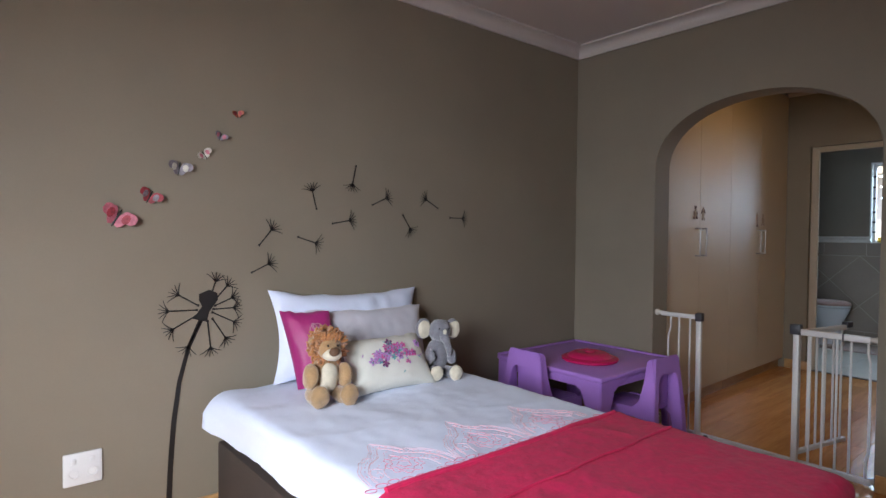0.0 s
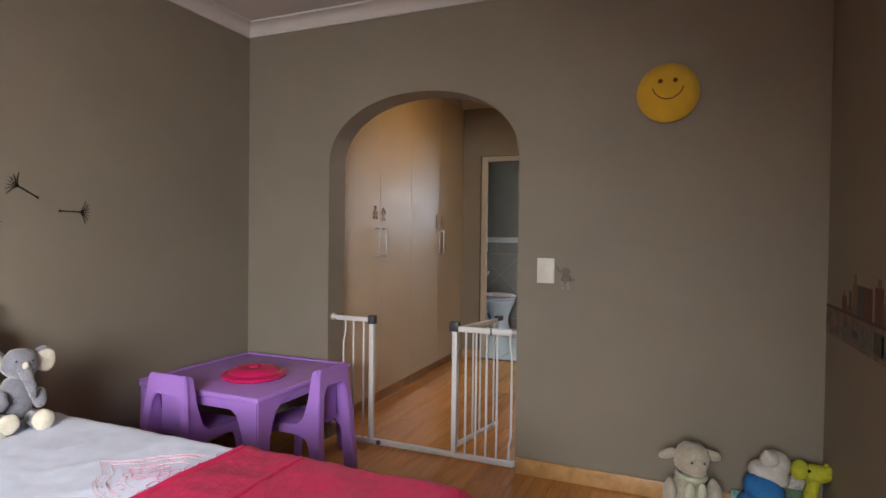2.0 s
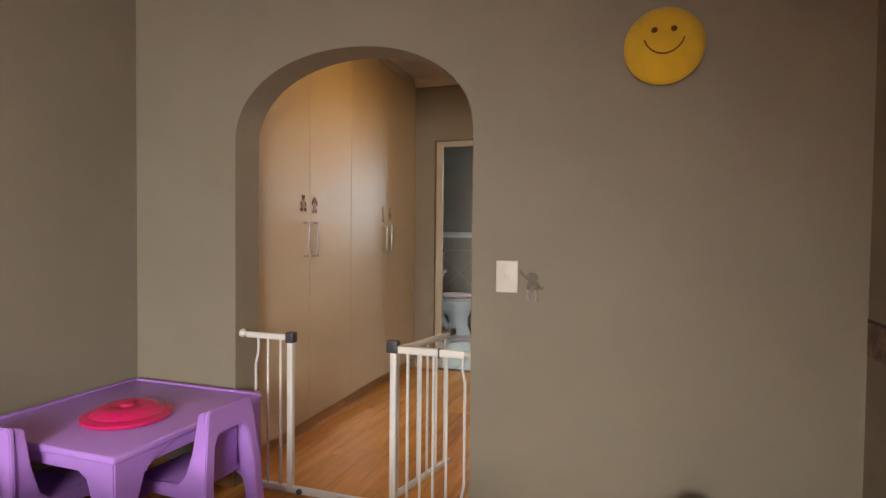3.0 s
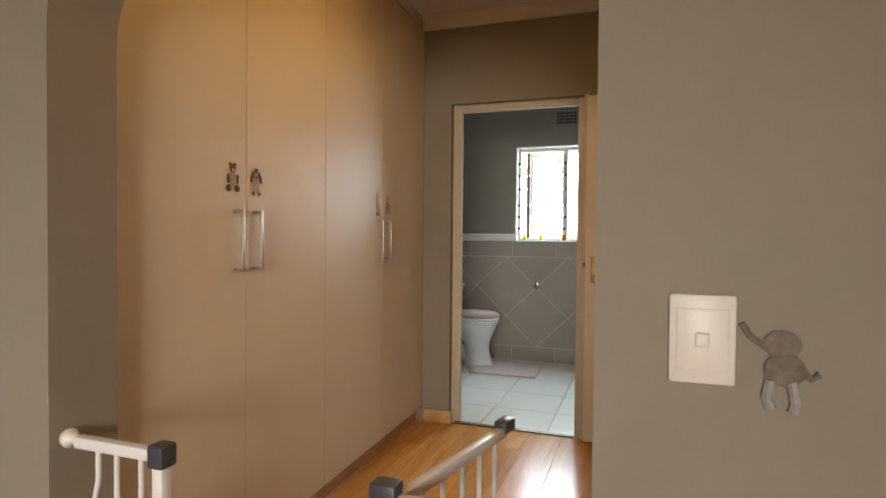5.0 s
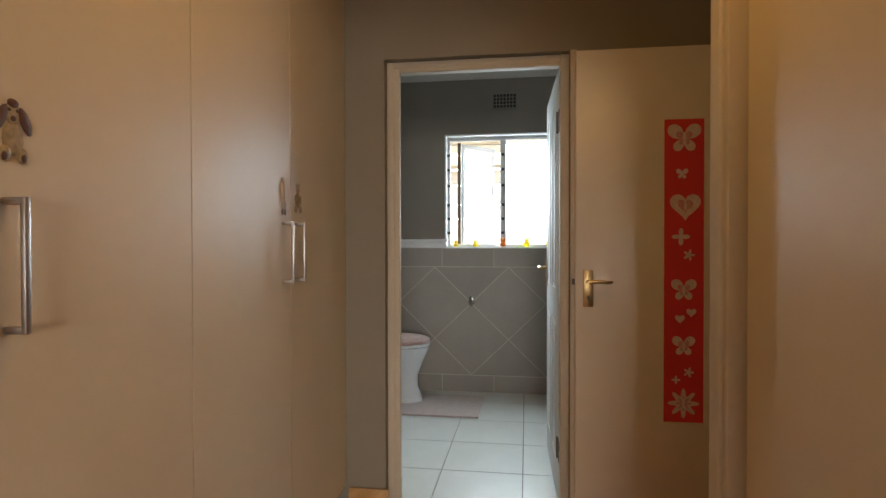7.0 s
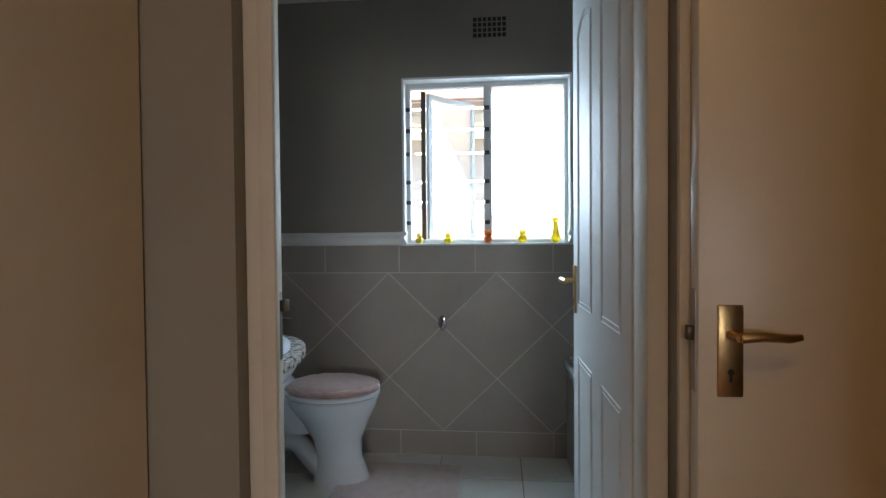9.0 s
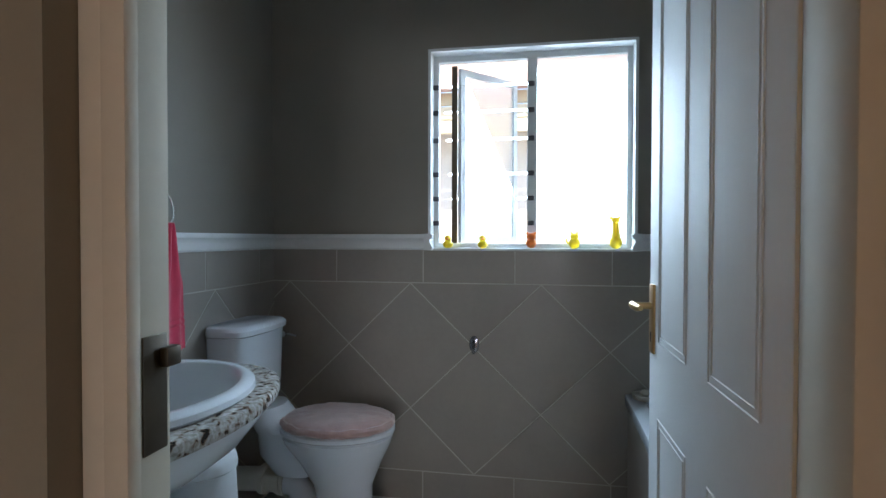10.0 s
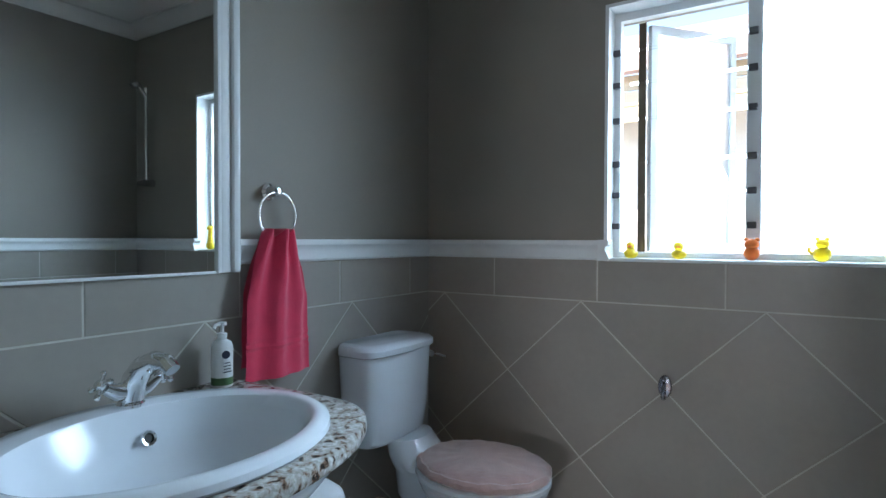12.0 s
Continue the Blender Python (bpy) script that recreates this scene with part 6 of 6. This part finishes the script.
for s in (-1, 1):
    part("valve", tube([(0, 0, 0.03), (s * 0.03, -0.004, 0.036), (s * 0.054, -0.006, 0.05)], 0.014, 12, [0.021, 0.018, 0.013]), M_CHROME, tapob)
    hd = part("cross_handle", merge(ball((0, 0, 0), (0.012, 0.012, 0.012), 12), *[tube([(0, 0, 0), (0.024 * math.cos(a), 0.024 * math.sin(a), 0)], 0.004, 8) for a in (0.5, 2.07, 3.64, 5.21)], *[ball((0.026 * math.cos(a), 0.026 * math.sin(a), 0), 0.0065, 10) for a in (0.5, 2.07, 3.64, 5.21)]), M_CHROME, tapob)
    hd.matrix_local = pose(s * 0.062, -0.007, 0.056, 0, s * 58, 0)

# lotion bottle
lot = thing("lotion_bottle", "white pump lotion bottle with a green label on the washstand", "bottle", (7.06, 2.865, CZ))
part("bottle", lathe([(0, 0), (0.026, 0), (0.028, 0.004), (0.028, 0.105), (0.024, 0.118), (0.012, 0.126), (0.012, 0.132), (0, 0.132)], 28), mat("white_bottle_plastic", (0.68, 0.7, 0.7), 0.35, vary=0.02), lot)
part("label_band", lathe([(0.0283, 0.006), (0.0284, 0.026), (0.0283, 0.026)], 28), mat("bottle_green", (0.06, 0.13, 0.05), 0.4), lot, "green label band")
part("label_emblem", moved(lathe([(0, 0), (0.011, 0), (0.011, 0.001), (0, 0.001)], 20), Matrix.Translation((-0.008, -0.0272, 0.088)) @ Euler((radians(90), 0, radians(-16))).to_matrix().to_4x4()), mat("bottle_navy", (0.02, 0.025, 0.05), 0.4), lot)
for k, (dz, w) in enumerate(((0.066, 0.018), (0.058, 0.024), (0.05, 0.02), (0.042, 0.026))):
    part("label_line", moved(box(-w / 2, -0.0008, -0.0014, w / 2, 0.0002, 0.0014), Matrix.Translation((-0.005, -0.0286, dz))), mat("bottle_navy", (0.02, 0.025, 0.05), 0.4), lot, smooth=False)
part("pump", merge(lathe([(0, 0.13), (0.013, 0.13), (0.013, 0.142), (0.005, 0.145), (0.005, 0.162), (0.012, 0.164), (0.012, 0.172), (0, 0.174)], 20), tube([(0, 0, 0.168), (-0.028, -0.012, 0.168), (-0.036, -0.016, 0.16)], 0.0045, 8)), mat("white_bottle_plastic", (0.68, 0.7, 0.7), 0.35), lot)

# towel ring and towel
ring = thing("towel_ring", "chrome towel ring on the wall", "towel ring", (7.27, YL, 1.392))
part("rosette", moved(lathe([(0, 0), (0.026, 0), (0.027, 0.006), (0.018, 0.012), (0.012, 0.04), (0.015, 0.05), (0, 0.055)], 24), Euler((radians(90), 0, 0)).to_matrix().to_4x4()), M_CHROME, ring)
part("ring", tube([(0.07 * math.cos(a), -0.045, -0.072 + 0.07 * math.sin(a)) for a in [2 * math.pi * i / 48 for i in range(48)]], 0.0042, 10, closed=True), M_CHROME, ring)
M_TOWEL = mat("coral_terry", (0.62, 0.03, 0.085), 0.9, vary=0.10, scale=18, bump=0.35, bump_scale=260, sheen=0.3)


def towel():
    bm = bmesh.new()
    nx, nz = 26, 40
    for side in (0, 1):
        g = []
        for j in range(nz + 1):
            v = j / nz
            z = -v * (0.43 if side == 0 else 0.39)
            w = 0.060 + 0.052 * min(1, v / 0.45) ** 0.8 + 0.014 * v
            row = []
            for i in range(nx + 1):
                u = -1 + 2 * i / nx
                pleat = 0.016 * math.cos(u * 8.5 + 1.6 * v + 0.6 * math.sin(3 * v)) * (1 - 0.6 * v) + 0.007 * math.sin(u * 4 + 2)
                bulge = 0.02 * (1 - u * u)
                y = -(0.006 + bulge + pleat * 0.8) if side == 0 else (0.012 + 0.3 * pleat)
                if side == 0 and 0.72 < v < 0.9:
                    y -= 0.0025 * math.sin(v * 140)
                row.append(bm.verts.new((u * w + 0.006 * noise.noise(Vector((u * 2, v * 5, side))), y, z + 0.012 * math.cos(u * 8.5) * (1 - v) ** 3)))
            g.append(row)
        for j in range(nz):
            for i in range(nx):
                bm.faces.new((g[j][i], g[j][i + 1], g[j + 1][i + 1], g[j + 1][i]))
        if side == 0:
            first = g
        else:
            for i in range(nx):
                bm.faces.new((first[0][i], first[0][i + 1], g[0][i + 1], g[0][i]))
    bmesh.ops.recalc_face_normals(bm, faces=bm.faces)
    return bm


tw = solid("hand_towel", towel(), M_TOWEL, "coral red terry hand towel hanging from a ring", "towel", pose(7.268, YL - 0.05, 1.268, 0, 0, 0))


# toilet
def oval(cx, cy, rx, ry, z, n=36, back=None):
    pts = []
    for k in range(n):
        a = 2 * math.pi * k / n
        x, y = cx + rx * math.cos(a), cy + ry * math.sin(a)
        if back is not None:
            y = min(y, back)
        pts.append((x, y, z))
    return pts


TX = 7.795
toilet = thing("toilet", "white ceramic toilet with cistern and a pink lid cover", "toilet", (TX, 0, 0))
part("bowl", loft([oval(0, 2.42, 0.108, 0.145, 0.000), oval(0, 2.42, 0.1, 0.14, 0.033), oval(0, 2.43, 0.082, 0.115, 0.130), oval(0, 2.44, 0.09, 0.125, 0.217), oval(0, 2.45, 0.135, 0.175, 0.315), oval(-0.005, 2.46, 0.176, 0.222, 0.391), oval(-0.005, 2.462, 0.187, 0.234, 0.425), oval(-0.005, 2.462, 0.18, 0.226, 0.434)]), M_CERAMIC, toilet)
part("back_shelf", loft([oval(0, 2.64, 0.075, 0.10, 0.25), oval(0, 2.68, 0.105, 0.12, 0.33), oval(0, 2.69, 0.11, 0.12, 0.42), oval(0, 2.70, 0.122, 0.12, 0.44), oval(0, 2.74, 0.118, 0.09, 0.475), oval(0, 2.77, 0.105, 0.07, 0.53)]), M_CERAMIC, toilet)
part("trap_pipe", tube([(0, 2.47, 0.03), (0, 2.545, 0.075), (0, 2.60, 0.135), (0, 2.645, 0.19), (0, 2.70, 0.205)], 0.05, 18, [0.06, 0.052, 0.05, 0.052, 0.055]), M_CERAMIC, toilet)
pan = part("pan_connector", merge(tube([(0, 2.69, 0.205), (0, 2.80, 0.205), (-0.01, 2.925, 0.2)], 0.05, 18), tube([(0, 2.685, 0.205), (0, 2.70, 0.205)], 0.063, 20), tube([(0, 2.705, 0.205), (0, 2.722, 0.205)], 0.058, 20), tube([(0, 2.775, 0.205), (0, 2.80, 0.205)], 0.062, 20)), M_RUBBERW, toilet, "white plastic pan connector")
part("seat", loft([oval(-0.005, 2.462, 0.185, 0.231, 0.436), oval(-0.005, 2.462, 0.196, 0.242, 0.443), oval(-0.005, 2.462, 0.196, 0.242, 0.456), oval(-0.005, 2.462, 0.188, 0.234, 0.462)]), M_CERAMIC, toilet)
M_PINKFUR = mat("dusty_pink_plush", (0.44, 0.29, 0.27), 0.95, vary=0.16, scale=24, bump=0.9, bump_scale=150, sheen=0.7)
cover = part("lid_cover", noisy(loft([oval(-0.005, 2.46, *q, n=72) for q in ((0.186, 0.232, 0.463), (0.195, 0.24, 0.473), (0.194, 0.239, 0.484), (0.184, 0.229, 0.493), (0.176, 0.22, 0.4915), (0.168, 0.212, 0.4985), (0.14, 0.18, 0.508), (0.1, 0.13, 0.511), (0.05, 0.07, 0.513), (0.01, 0.02, 0.513))]), 0.006, 30), M_PINKFUR, toilet, "dusty pink plush lid cover")
part("piping", noisy(tube(oval(-0.005, 2.46, 0.187, 0.232, 0.474, 60), 0.006, 8, closed=True), 0.004, 30), M_PINKFUR, cover)
CT0, CT1 = 0.52, 0.84


def cist(z, gx, gy):
    pts = []
    hx, yb, yf = 0.2 * gx, 2.926, 2.765 - (gy - 1) * 0.1
    for k in range(40):
        a = 2 * math.pi * k / 40
        c, s = math.cos(a), math.sin(a)
        x = hx * math.copysign(abs(c) ** 0.35, c)
        yy = (yb + yf) / 2 + (yb - yf) / 2 * math.copysign(abs(s) ** 0.35, s)
        if s < 0:
            yy -= 0.022 * (1 - (x / hx) ** 2)
        pts.append((x - 0.043, yy, z))
    return pts


part("cistern", loft([cist(CT0, 0.8, 0.7), cist(CT0 + 0.015, 0.86, 0.85), cist(CT0 + 0.1, 0.92, 0.95), cist(CT1, 0.99, 1.0)]), M_CERAMIC, toilet)
part("cistern_lid", loft([cist(CT1 + 0.002, 1.0, 1.02), cist(CT1 + 0.006, 1.03, 1.12), cist(CT1 + 0.026, 1.03, 1.12), cist(CT1 + 0.038, 0.98, 1.0), cist(CT1 + 0.042, 0.85, 0.7)]), M_CERAMIC, toilet)
part("flush_lever", merge(tube([(0.19, 2.80, 0.79), (0.205, 2.80, 0.79)], 0.014, 14), tube([(0.205, 2.80, 0.79), (0.21, 2.76, 0.785), (0.208, 2.74, 0.78)], 0.006, 8)), M_CHROME, toilet)
solid("waste_bin", lathe([(0, 0), (0.118, 0), (0.122, 0.012), (0.1, 0.5), (0.106, 0.505), (0.106, 0.525), (0.098, 0.55), (0.07, 0.572), (0, 0.58)], 36), mat("white_bin_plastic", (0.66, 0.68, 0.7), 0.3), "tall white plastic bin with a domed lid below the washstand", "bin", pose(7.19, 2.68, 0))
M_MAT = mat("pale_pink_bathmat", (0.50, 0.40, 0.38), 0.95, vary=0.15, scale=30, bump=0.9, bump_scale=160, sheen=0.5)
solid("bath_mat", noisy(box(7.45, 1.82, 0.001, 7.99, 2.42, 0.018, 0.008, 2), 0.002, 20), M_MAT, "pale pink fluffy mat in front of the toilet", "bath mat")
hook = thing("robe_hook", "small chrome robe hook on the tiles", "hook", (XB - 0.012, 1.937, 0.745))
part("plate", moved(lathe([(0, 0), (0.021, 0), (0.023, 0.004), (0.02, 0.009), (0.008, 0.012), (0, 0.012)], 28, 1.0, 1.7), Euler((0, radians(-90), 0)).to_matrix().to_4x4() @ Euler((0, 0, radians(90))).to_matrix().to_4x4()), M_HOOK, hook)
part("peg", merge(tube([(-0.008, 0, 0.012), (-0.03, 0, 0.004), (-0.044, 0, -0.016), (-0.040, 0, -0.032), (-0.026, 0, -0.034)], 0.006, 10), ball((-0.026, 0, -0.034), 0.008, 10), tube([(-0.008, 0, 0.014), (-0.026, 0, 0.026)], 0.005, 10), ball((-0.028, 0, 0.028), 0.008, 10)), M_HOOK, hook)

# ducks on the sill
M_DUCK = mat("yellow_rubber", (0.85, 0.64, 0.015), 0.35, vary=0.05, transmission=0.5)
M_BEAK = mat("orange_rubber", (0.85, 0.2, 0.015), 0.35, vary=0.05, transmission=0.5)


def duck(y, s=1.4):
    solid("rubber_duck", moved(merge(paint(ball((0, 0, 0.012), (0.02, 0.018, 0.013), 14), 0), paint(ball((-0.004, 0, 0.031), 0.0115, 14), 0), paint(ball((-0.016, 0, 0.03), (0.006, 0.006, 0.003), 8), 1), paint(ball((0.018, 0, 0.02), (0.008, 0.007, 0.006), 8), 0)), Matrix.Diagonal((s, s, s, 1))), [M_DUCK, M_BEAK], "small yellow rubber duck on the window sill", "bath toy", pose(XB + 0.035, y, VZ0 + 0.0078), group="bath toys on the sill")


duck(2.068)
duck(1.905)
solid("bath_toy_bear", moved(merge(ball((0, 0, 0.022), (0.017, 0.019, 0.022), 14), ball((-0.002, 0, 0.048), (0.016, 0.018, 0.016), 14), ball((0, 0.013, 0.062), 0.006, 8), ball((0, -0.013, 0.062), 0.006, 8)), Matrix.Diagonal((1.2, 1.25, 1.1, 1))), M_BEAK, "orange rubber bear on the window sill", "bath toy", pose(XB + 0.03, 1.683, VZ0 + 0.0078), group="bath toys on the sill")
solid("bath_toy_cat", moved(merge(ball((0, 0, 0.022), (0.018, 0.02, 0.023), 14), ball((-0.002, 0, 0.05), (0.014, 0.015, 0.014), 14), ball((0, 0.01, 0.064), 0.005, 8), ball((0, -0.01, 0.064), 0.005, 8), tube([(0, 0.018, 0.02), (0, 0.028, 0.03), (0, 0.026, 0.04)], 0.004, 6)), Matrix.Diagonal((1.2, 1.25, 1.1, 1))), M_DUCK, "yellow rubber cat on the window sill", "bath toy", pose(XB + 0.03, 1.492, VZ0 + 0.0078), group="bath toys on the sill")
solid("bath_toy_giraffe", moved(merge(ball((0, 0, 0.025), (0.02, 0.022, 0.026), 14), tube([(0, 0, 0.04), (0, 0, 0.075), (0, 0.002, 0.105)], 0.012, 10, [0.016, 0.011, 0.01]), ball((-0.004, 0.002, 0.115), (0.017, 0.014, 0.012), 12), ball((0, 0.016, 0.124), 0.006, 8), ball((0, -0.012, 0.126), 0.005, 8)), Matrix.Diagonal((1.2, 1.25, 1.1, 1))), M_DUCK, "yellow rubber giraffe on the window sill", "bath toy", pose(XB + 0.03, 1.312, VZ0 + 0.0078), group="bath toys on the sill")

# bath along the far side, shower rail
bath = thing("bathtub", "white built-in bathtub along the wall", "bathtub", (0, 0, 0))
part("tub", merge(box(6.45, YR, 0.50, 8.15, 0.66, 0.55, 0.01), box(6.45, 1.20, 0.50, 8.15, 1.275, 0.55, 0.01), box(6.45, 0.66, 0.50, 6.56, 1.20, 0.55, 0.01), box(8.05, 0.66, 0.50, 8.15, 1.20, 0.55, 0.01), box(6.56, 0.66, 0.14, 8.05, 1.20, 0.16)), M_CERAMIC, bath)
part("side_panel", box(6.45, 1.245, 0.0, 8.15, 1.26, 0.50), M_TILE, bath, smooth=False)
solid("soap_dish", merge(lathe([(0, 0), (0.05, 0), (0.055, 0.02), (0.045, 0.02), (0.04, 0.008), (0, 0.008)], 24), ball((0, 0, 0.024), (0.03, 0.022, 0.014), 12)), M_RUBBERW, "white soap dish on the bath rim", "soap dish", pose(8.08, 1.20, 0.551))
rail = thing("shower_rail", "chrome shower rail with a hand shower", "shower rail", (XB, 0.77, 0))
part("pole", tube([(-0.045, 0, 1.62), (-0.045, 0, 2.2)], 0.01, 12), M_CHROME, rail)
part("mixer", merge(tube([(0, 0, 1.6), (-0.06, 0, 1.6)], 0.024, 16), tube([(-0.05, -0.07, 1.6), (-0.05, 0.07, 1.6)], 0.018, 14)), M_CHROME, rail)
part("hand_shower", merge(tube([(-0.045, 0, 2.14), (-0.09, 0, 2.2)], 0.012, 12), ball((-0.11, 0, 2.2), (0.035, 0.04, 0.02), 14)), M_CHROME, rail)

# ---------------------------------------------------------------- floor planks and tiles
PW, PLN = 0.193, 1.285


def slab_mesh(w, l, h, bev, material, name):
    bm = bmesh.new()
    lo = [bm.verts.new((x, y, -h)) for x, y in ((0, 0), (w, 0), (w, l), (0, l))]
    mi = [bm.verts.new((x, y, -bev)) for x, y in ((0, 0), (w, 0), (w, l), (0, l))]
    hi = [bm.verts.new((x, y, 0)) for x, y in ((bev, bev), (w - bev, bev), (w - bev, l - bev), (bev, l - bev))]
    bm.faces.new(hi)
    for a, b in ((lo, mi), (mi, hi)):
        for i in range(4):
            bm.faces.new((a[i], a[(i + 1) % 4], b[(i + 1) % 4], b[i]))
    return mesh_of(bm, material, False, name)


plank_cache = {}
for r, yb in enumerate([YS + PW * i for i in range(int((YC - YS) / PW) + 1)]):
    x = XW - (r * 0.47) % PLN
    while x < XE + 0.03:
        x0, x1 = max(x, XW), min(x + PLN, XE + 0.03 if yb + PW > 0.4 else XA2)
        y1 = min(yb + PW, YC)
        far_off = (yb > YN and x1 < XA)
        if x1 - x0 > 0.03 and y1 - yb > 0.02 and not far_off:
            key = (round(x1 - x0, 3), round(y1 - yb, 3))
            if key not in plank_cache:
                plank_cache[key] = slab_mesh(key[0] - 0.0006, key[1] - 0.0006, 0.009, 0.0012, M_PLANK, "plank")
            p = new("plank", plank_cache[key])
            p.parent = floor_wood
            p.location = (x0, yb, 0.0)
        x += PLN

FT = 0.432
ftm = slab_mesh(FT - 0.005, FT - 0.005, 0.008, 0.0015, M_FTILE, "floor_tile")
cut = {}
for i in range(-1, 5):
    for j in range(-3, 4):
        x0, y0 = 6.563 + FT * (i), 1.513 + FT * j
        a0, a1, b0, b1 = max(x0, XE + 0.045), min(x0 + FT, XB), max(y0, YR), min(y0 + FT, YL)
        if a1 - a0 < 0.03 or b1 - b0 < 0.03:
            continue
        key = (round(a1 - a0, 3), round(b1 - b0, 3))
        if key not in cut:
            cut[key] = slab_mesh(key[0] - 0.005, key[1] - 0.005, 0.008, 0.0015, M_FTILE, "floor_tile")
        p = new("floor_tile", cut[key])
        p.parent = floor_bath
        p.location = (a0 + 0.0025, b0 + 0.0025, 0)


def clip(poly, u0, u1, v0, v1):
    def half(pts, inside, cross):
        out = []
        for i, p in enumerate(pts):
            q = pts[(i + 1) % len(pts)]
            if inside(p):
                out.append(p)
            if inside(p) != inside(q):
                out.append(cross(p, q))
        return out

    def at_u(u):
        return lambda p, q: (u, p[1] + (q[1] - p[1]) * (u - p[0]) / (q[0] - p[0]))

    def at_v(v):
        return lambda p, q: (p[0] + (q[0] - p[0]) * (v - p[1]) / (q[1] - p[1]), v)

    for ins, cr in ((lambda p: p[0] >= u0, at_u(u0)), (lambda p: p[0] <= u1, at_u(u1)), (lambda p: p[1] >= v0, at_v(v0)), (lambda p: p[1] <= v1, at_v(v1))):
        poly = half(poly, ins, cr)
        if len(poly) < 3:
            return []
    return poly


def tile_wall(backing_name, to_world, u0, u1, ref, row_ref, label):
    """Tiles on a bathroom wall: u along it, v up; to_world maps (u, v, depth) into the room."""
    def place(pts3):
        return [to_world(*p) for p in pts3]
    bm = bmesh.new()
    q = place([(u0, 0, 0.004), (u1, 0, 0.004), (u1, 1.176, 0.004), (u0, 1.176, 0.004)])
    bm.faces.new([bm.verts.new(p) for p in q])
    back = structure(backing_name, bm, M_GROUT, label, "wall tiles")
    polys = []
    g = 0.0024
    for k in range(-8, 9):
        polys.append(clip([(row_ref + 0.424 * k + g, 1.022 + g), (row_ref + 0.424 * (k + 1) - g, 1.022 + g), (row_ref + 0.424 * (k + 1) - g, 1.174), (row_ref + 0.424 * k + g, 1.174)], u0 + 0.002, u1 - 0.002, 0, 2))
        polys.append(clip([(row_ref + 0.3 * 1.415 * k + g, 0.002), (row_ref + 0.3 * 1.415 * (k + 1) - g, 0.002), (row_ref + 0.3 * 1.415 * (k + 1) - g, 0.138 - g), (row_ref + 0.3 * 1.415 * k + g, 0.138 - g)], u0 + 0.002, u1 - 0.002, 0, 2))
    hd, vd, gg = 0.301, 0.293, 0.0034
    for r in range(0, 4):
        for k in range(-10, 11):
            cu = ref + hd * 2 * k + (hd if r % 2 == 0 else 0)
            cv = 1.02 - vd * r
            polys.append(clip([(cu - hd + gg, cv), (cu, cv - vd + gg), (cu + hd - gg, cv), (cu, cv + vd - gg)], u0 + 0.002, u1 - 0.002, 0.138 + g, 1.022 - g))
    for poly in polys:
        if len(poly) < 3:
            continue
        area = abs(sum(a[0] * b[1] - b[0] * a[1] for a, b in zip(poly, poly[1:] + poly[:1]))) / 2
        if area < 0.0006:
            continue
        cu, cv = sum(p[0] for p in poly) / len(poly), sum(p[1] for p in poly) / len(poly)
        bm = bmesh.new()
        lo = [bm.verts.new(p) for p in place([(u, v, 0.003) for u, v in poly])]
        mi = [bm.verts.new(p) for p in place([(u, v, 0.0048) for u, v in poly])]
        hi = [bm.verts.new(p) for p in place([(cu + (u - cu) * (1 - 0.003 / max(0.02, math.hypot(u - cu, v - cv))), cv + (v - cv) * (1 - 0.003 / max(0.02, math.hypot(u - cu, v - cv))), 0.0056) for u, v in poly])]
        n = len(poly)
        bm.faces.new(hi)
        for a, b in ((lo, mi), (mi, hi)):
            for i in range(n):
                bm.faces.new((a[i], a[(i + 1) % n], b[(i + 1) % n], b[i]))
        bmesh.ops.recalc_face_normals(bm, faces=bm.faces)
        t = new("wall_tile", mesh_of(bm, M_TILE, False, "wall_tile"))
        t.parent = back


tile_wall("tiles_window_wall", lambda u, v, d: (XB - d, u, v), YR, YL, 1.637, 1.33, "taupe wall tiles laid on the diagonal under the window")
tile_wall("tiles_left_wall", lambda u, v, d: (u, YL - d, v), XE2, XB, 7.653, 6.74, "taupe wall tiles laid on the diagonal behind the washstand")
tile_wall("tiles_right_wall", lambda u, v, d: (u, YR + d, v), XE2, XB, 7.653, 6.74, "taupe wall tiles beside the bath")
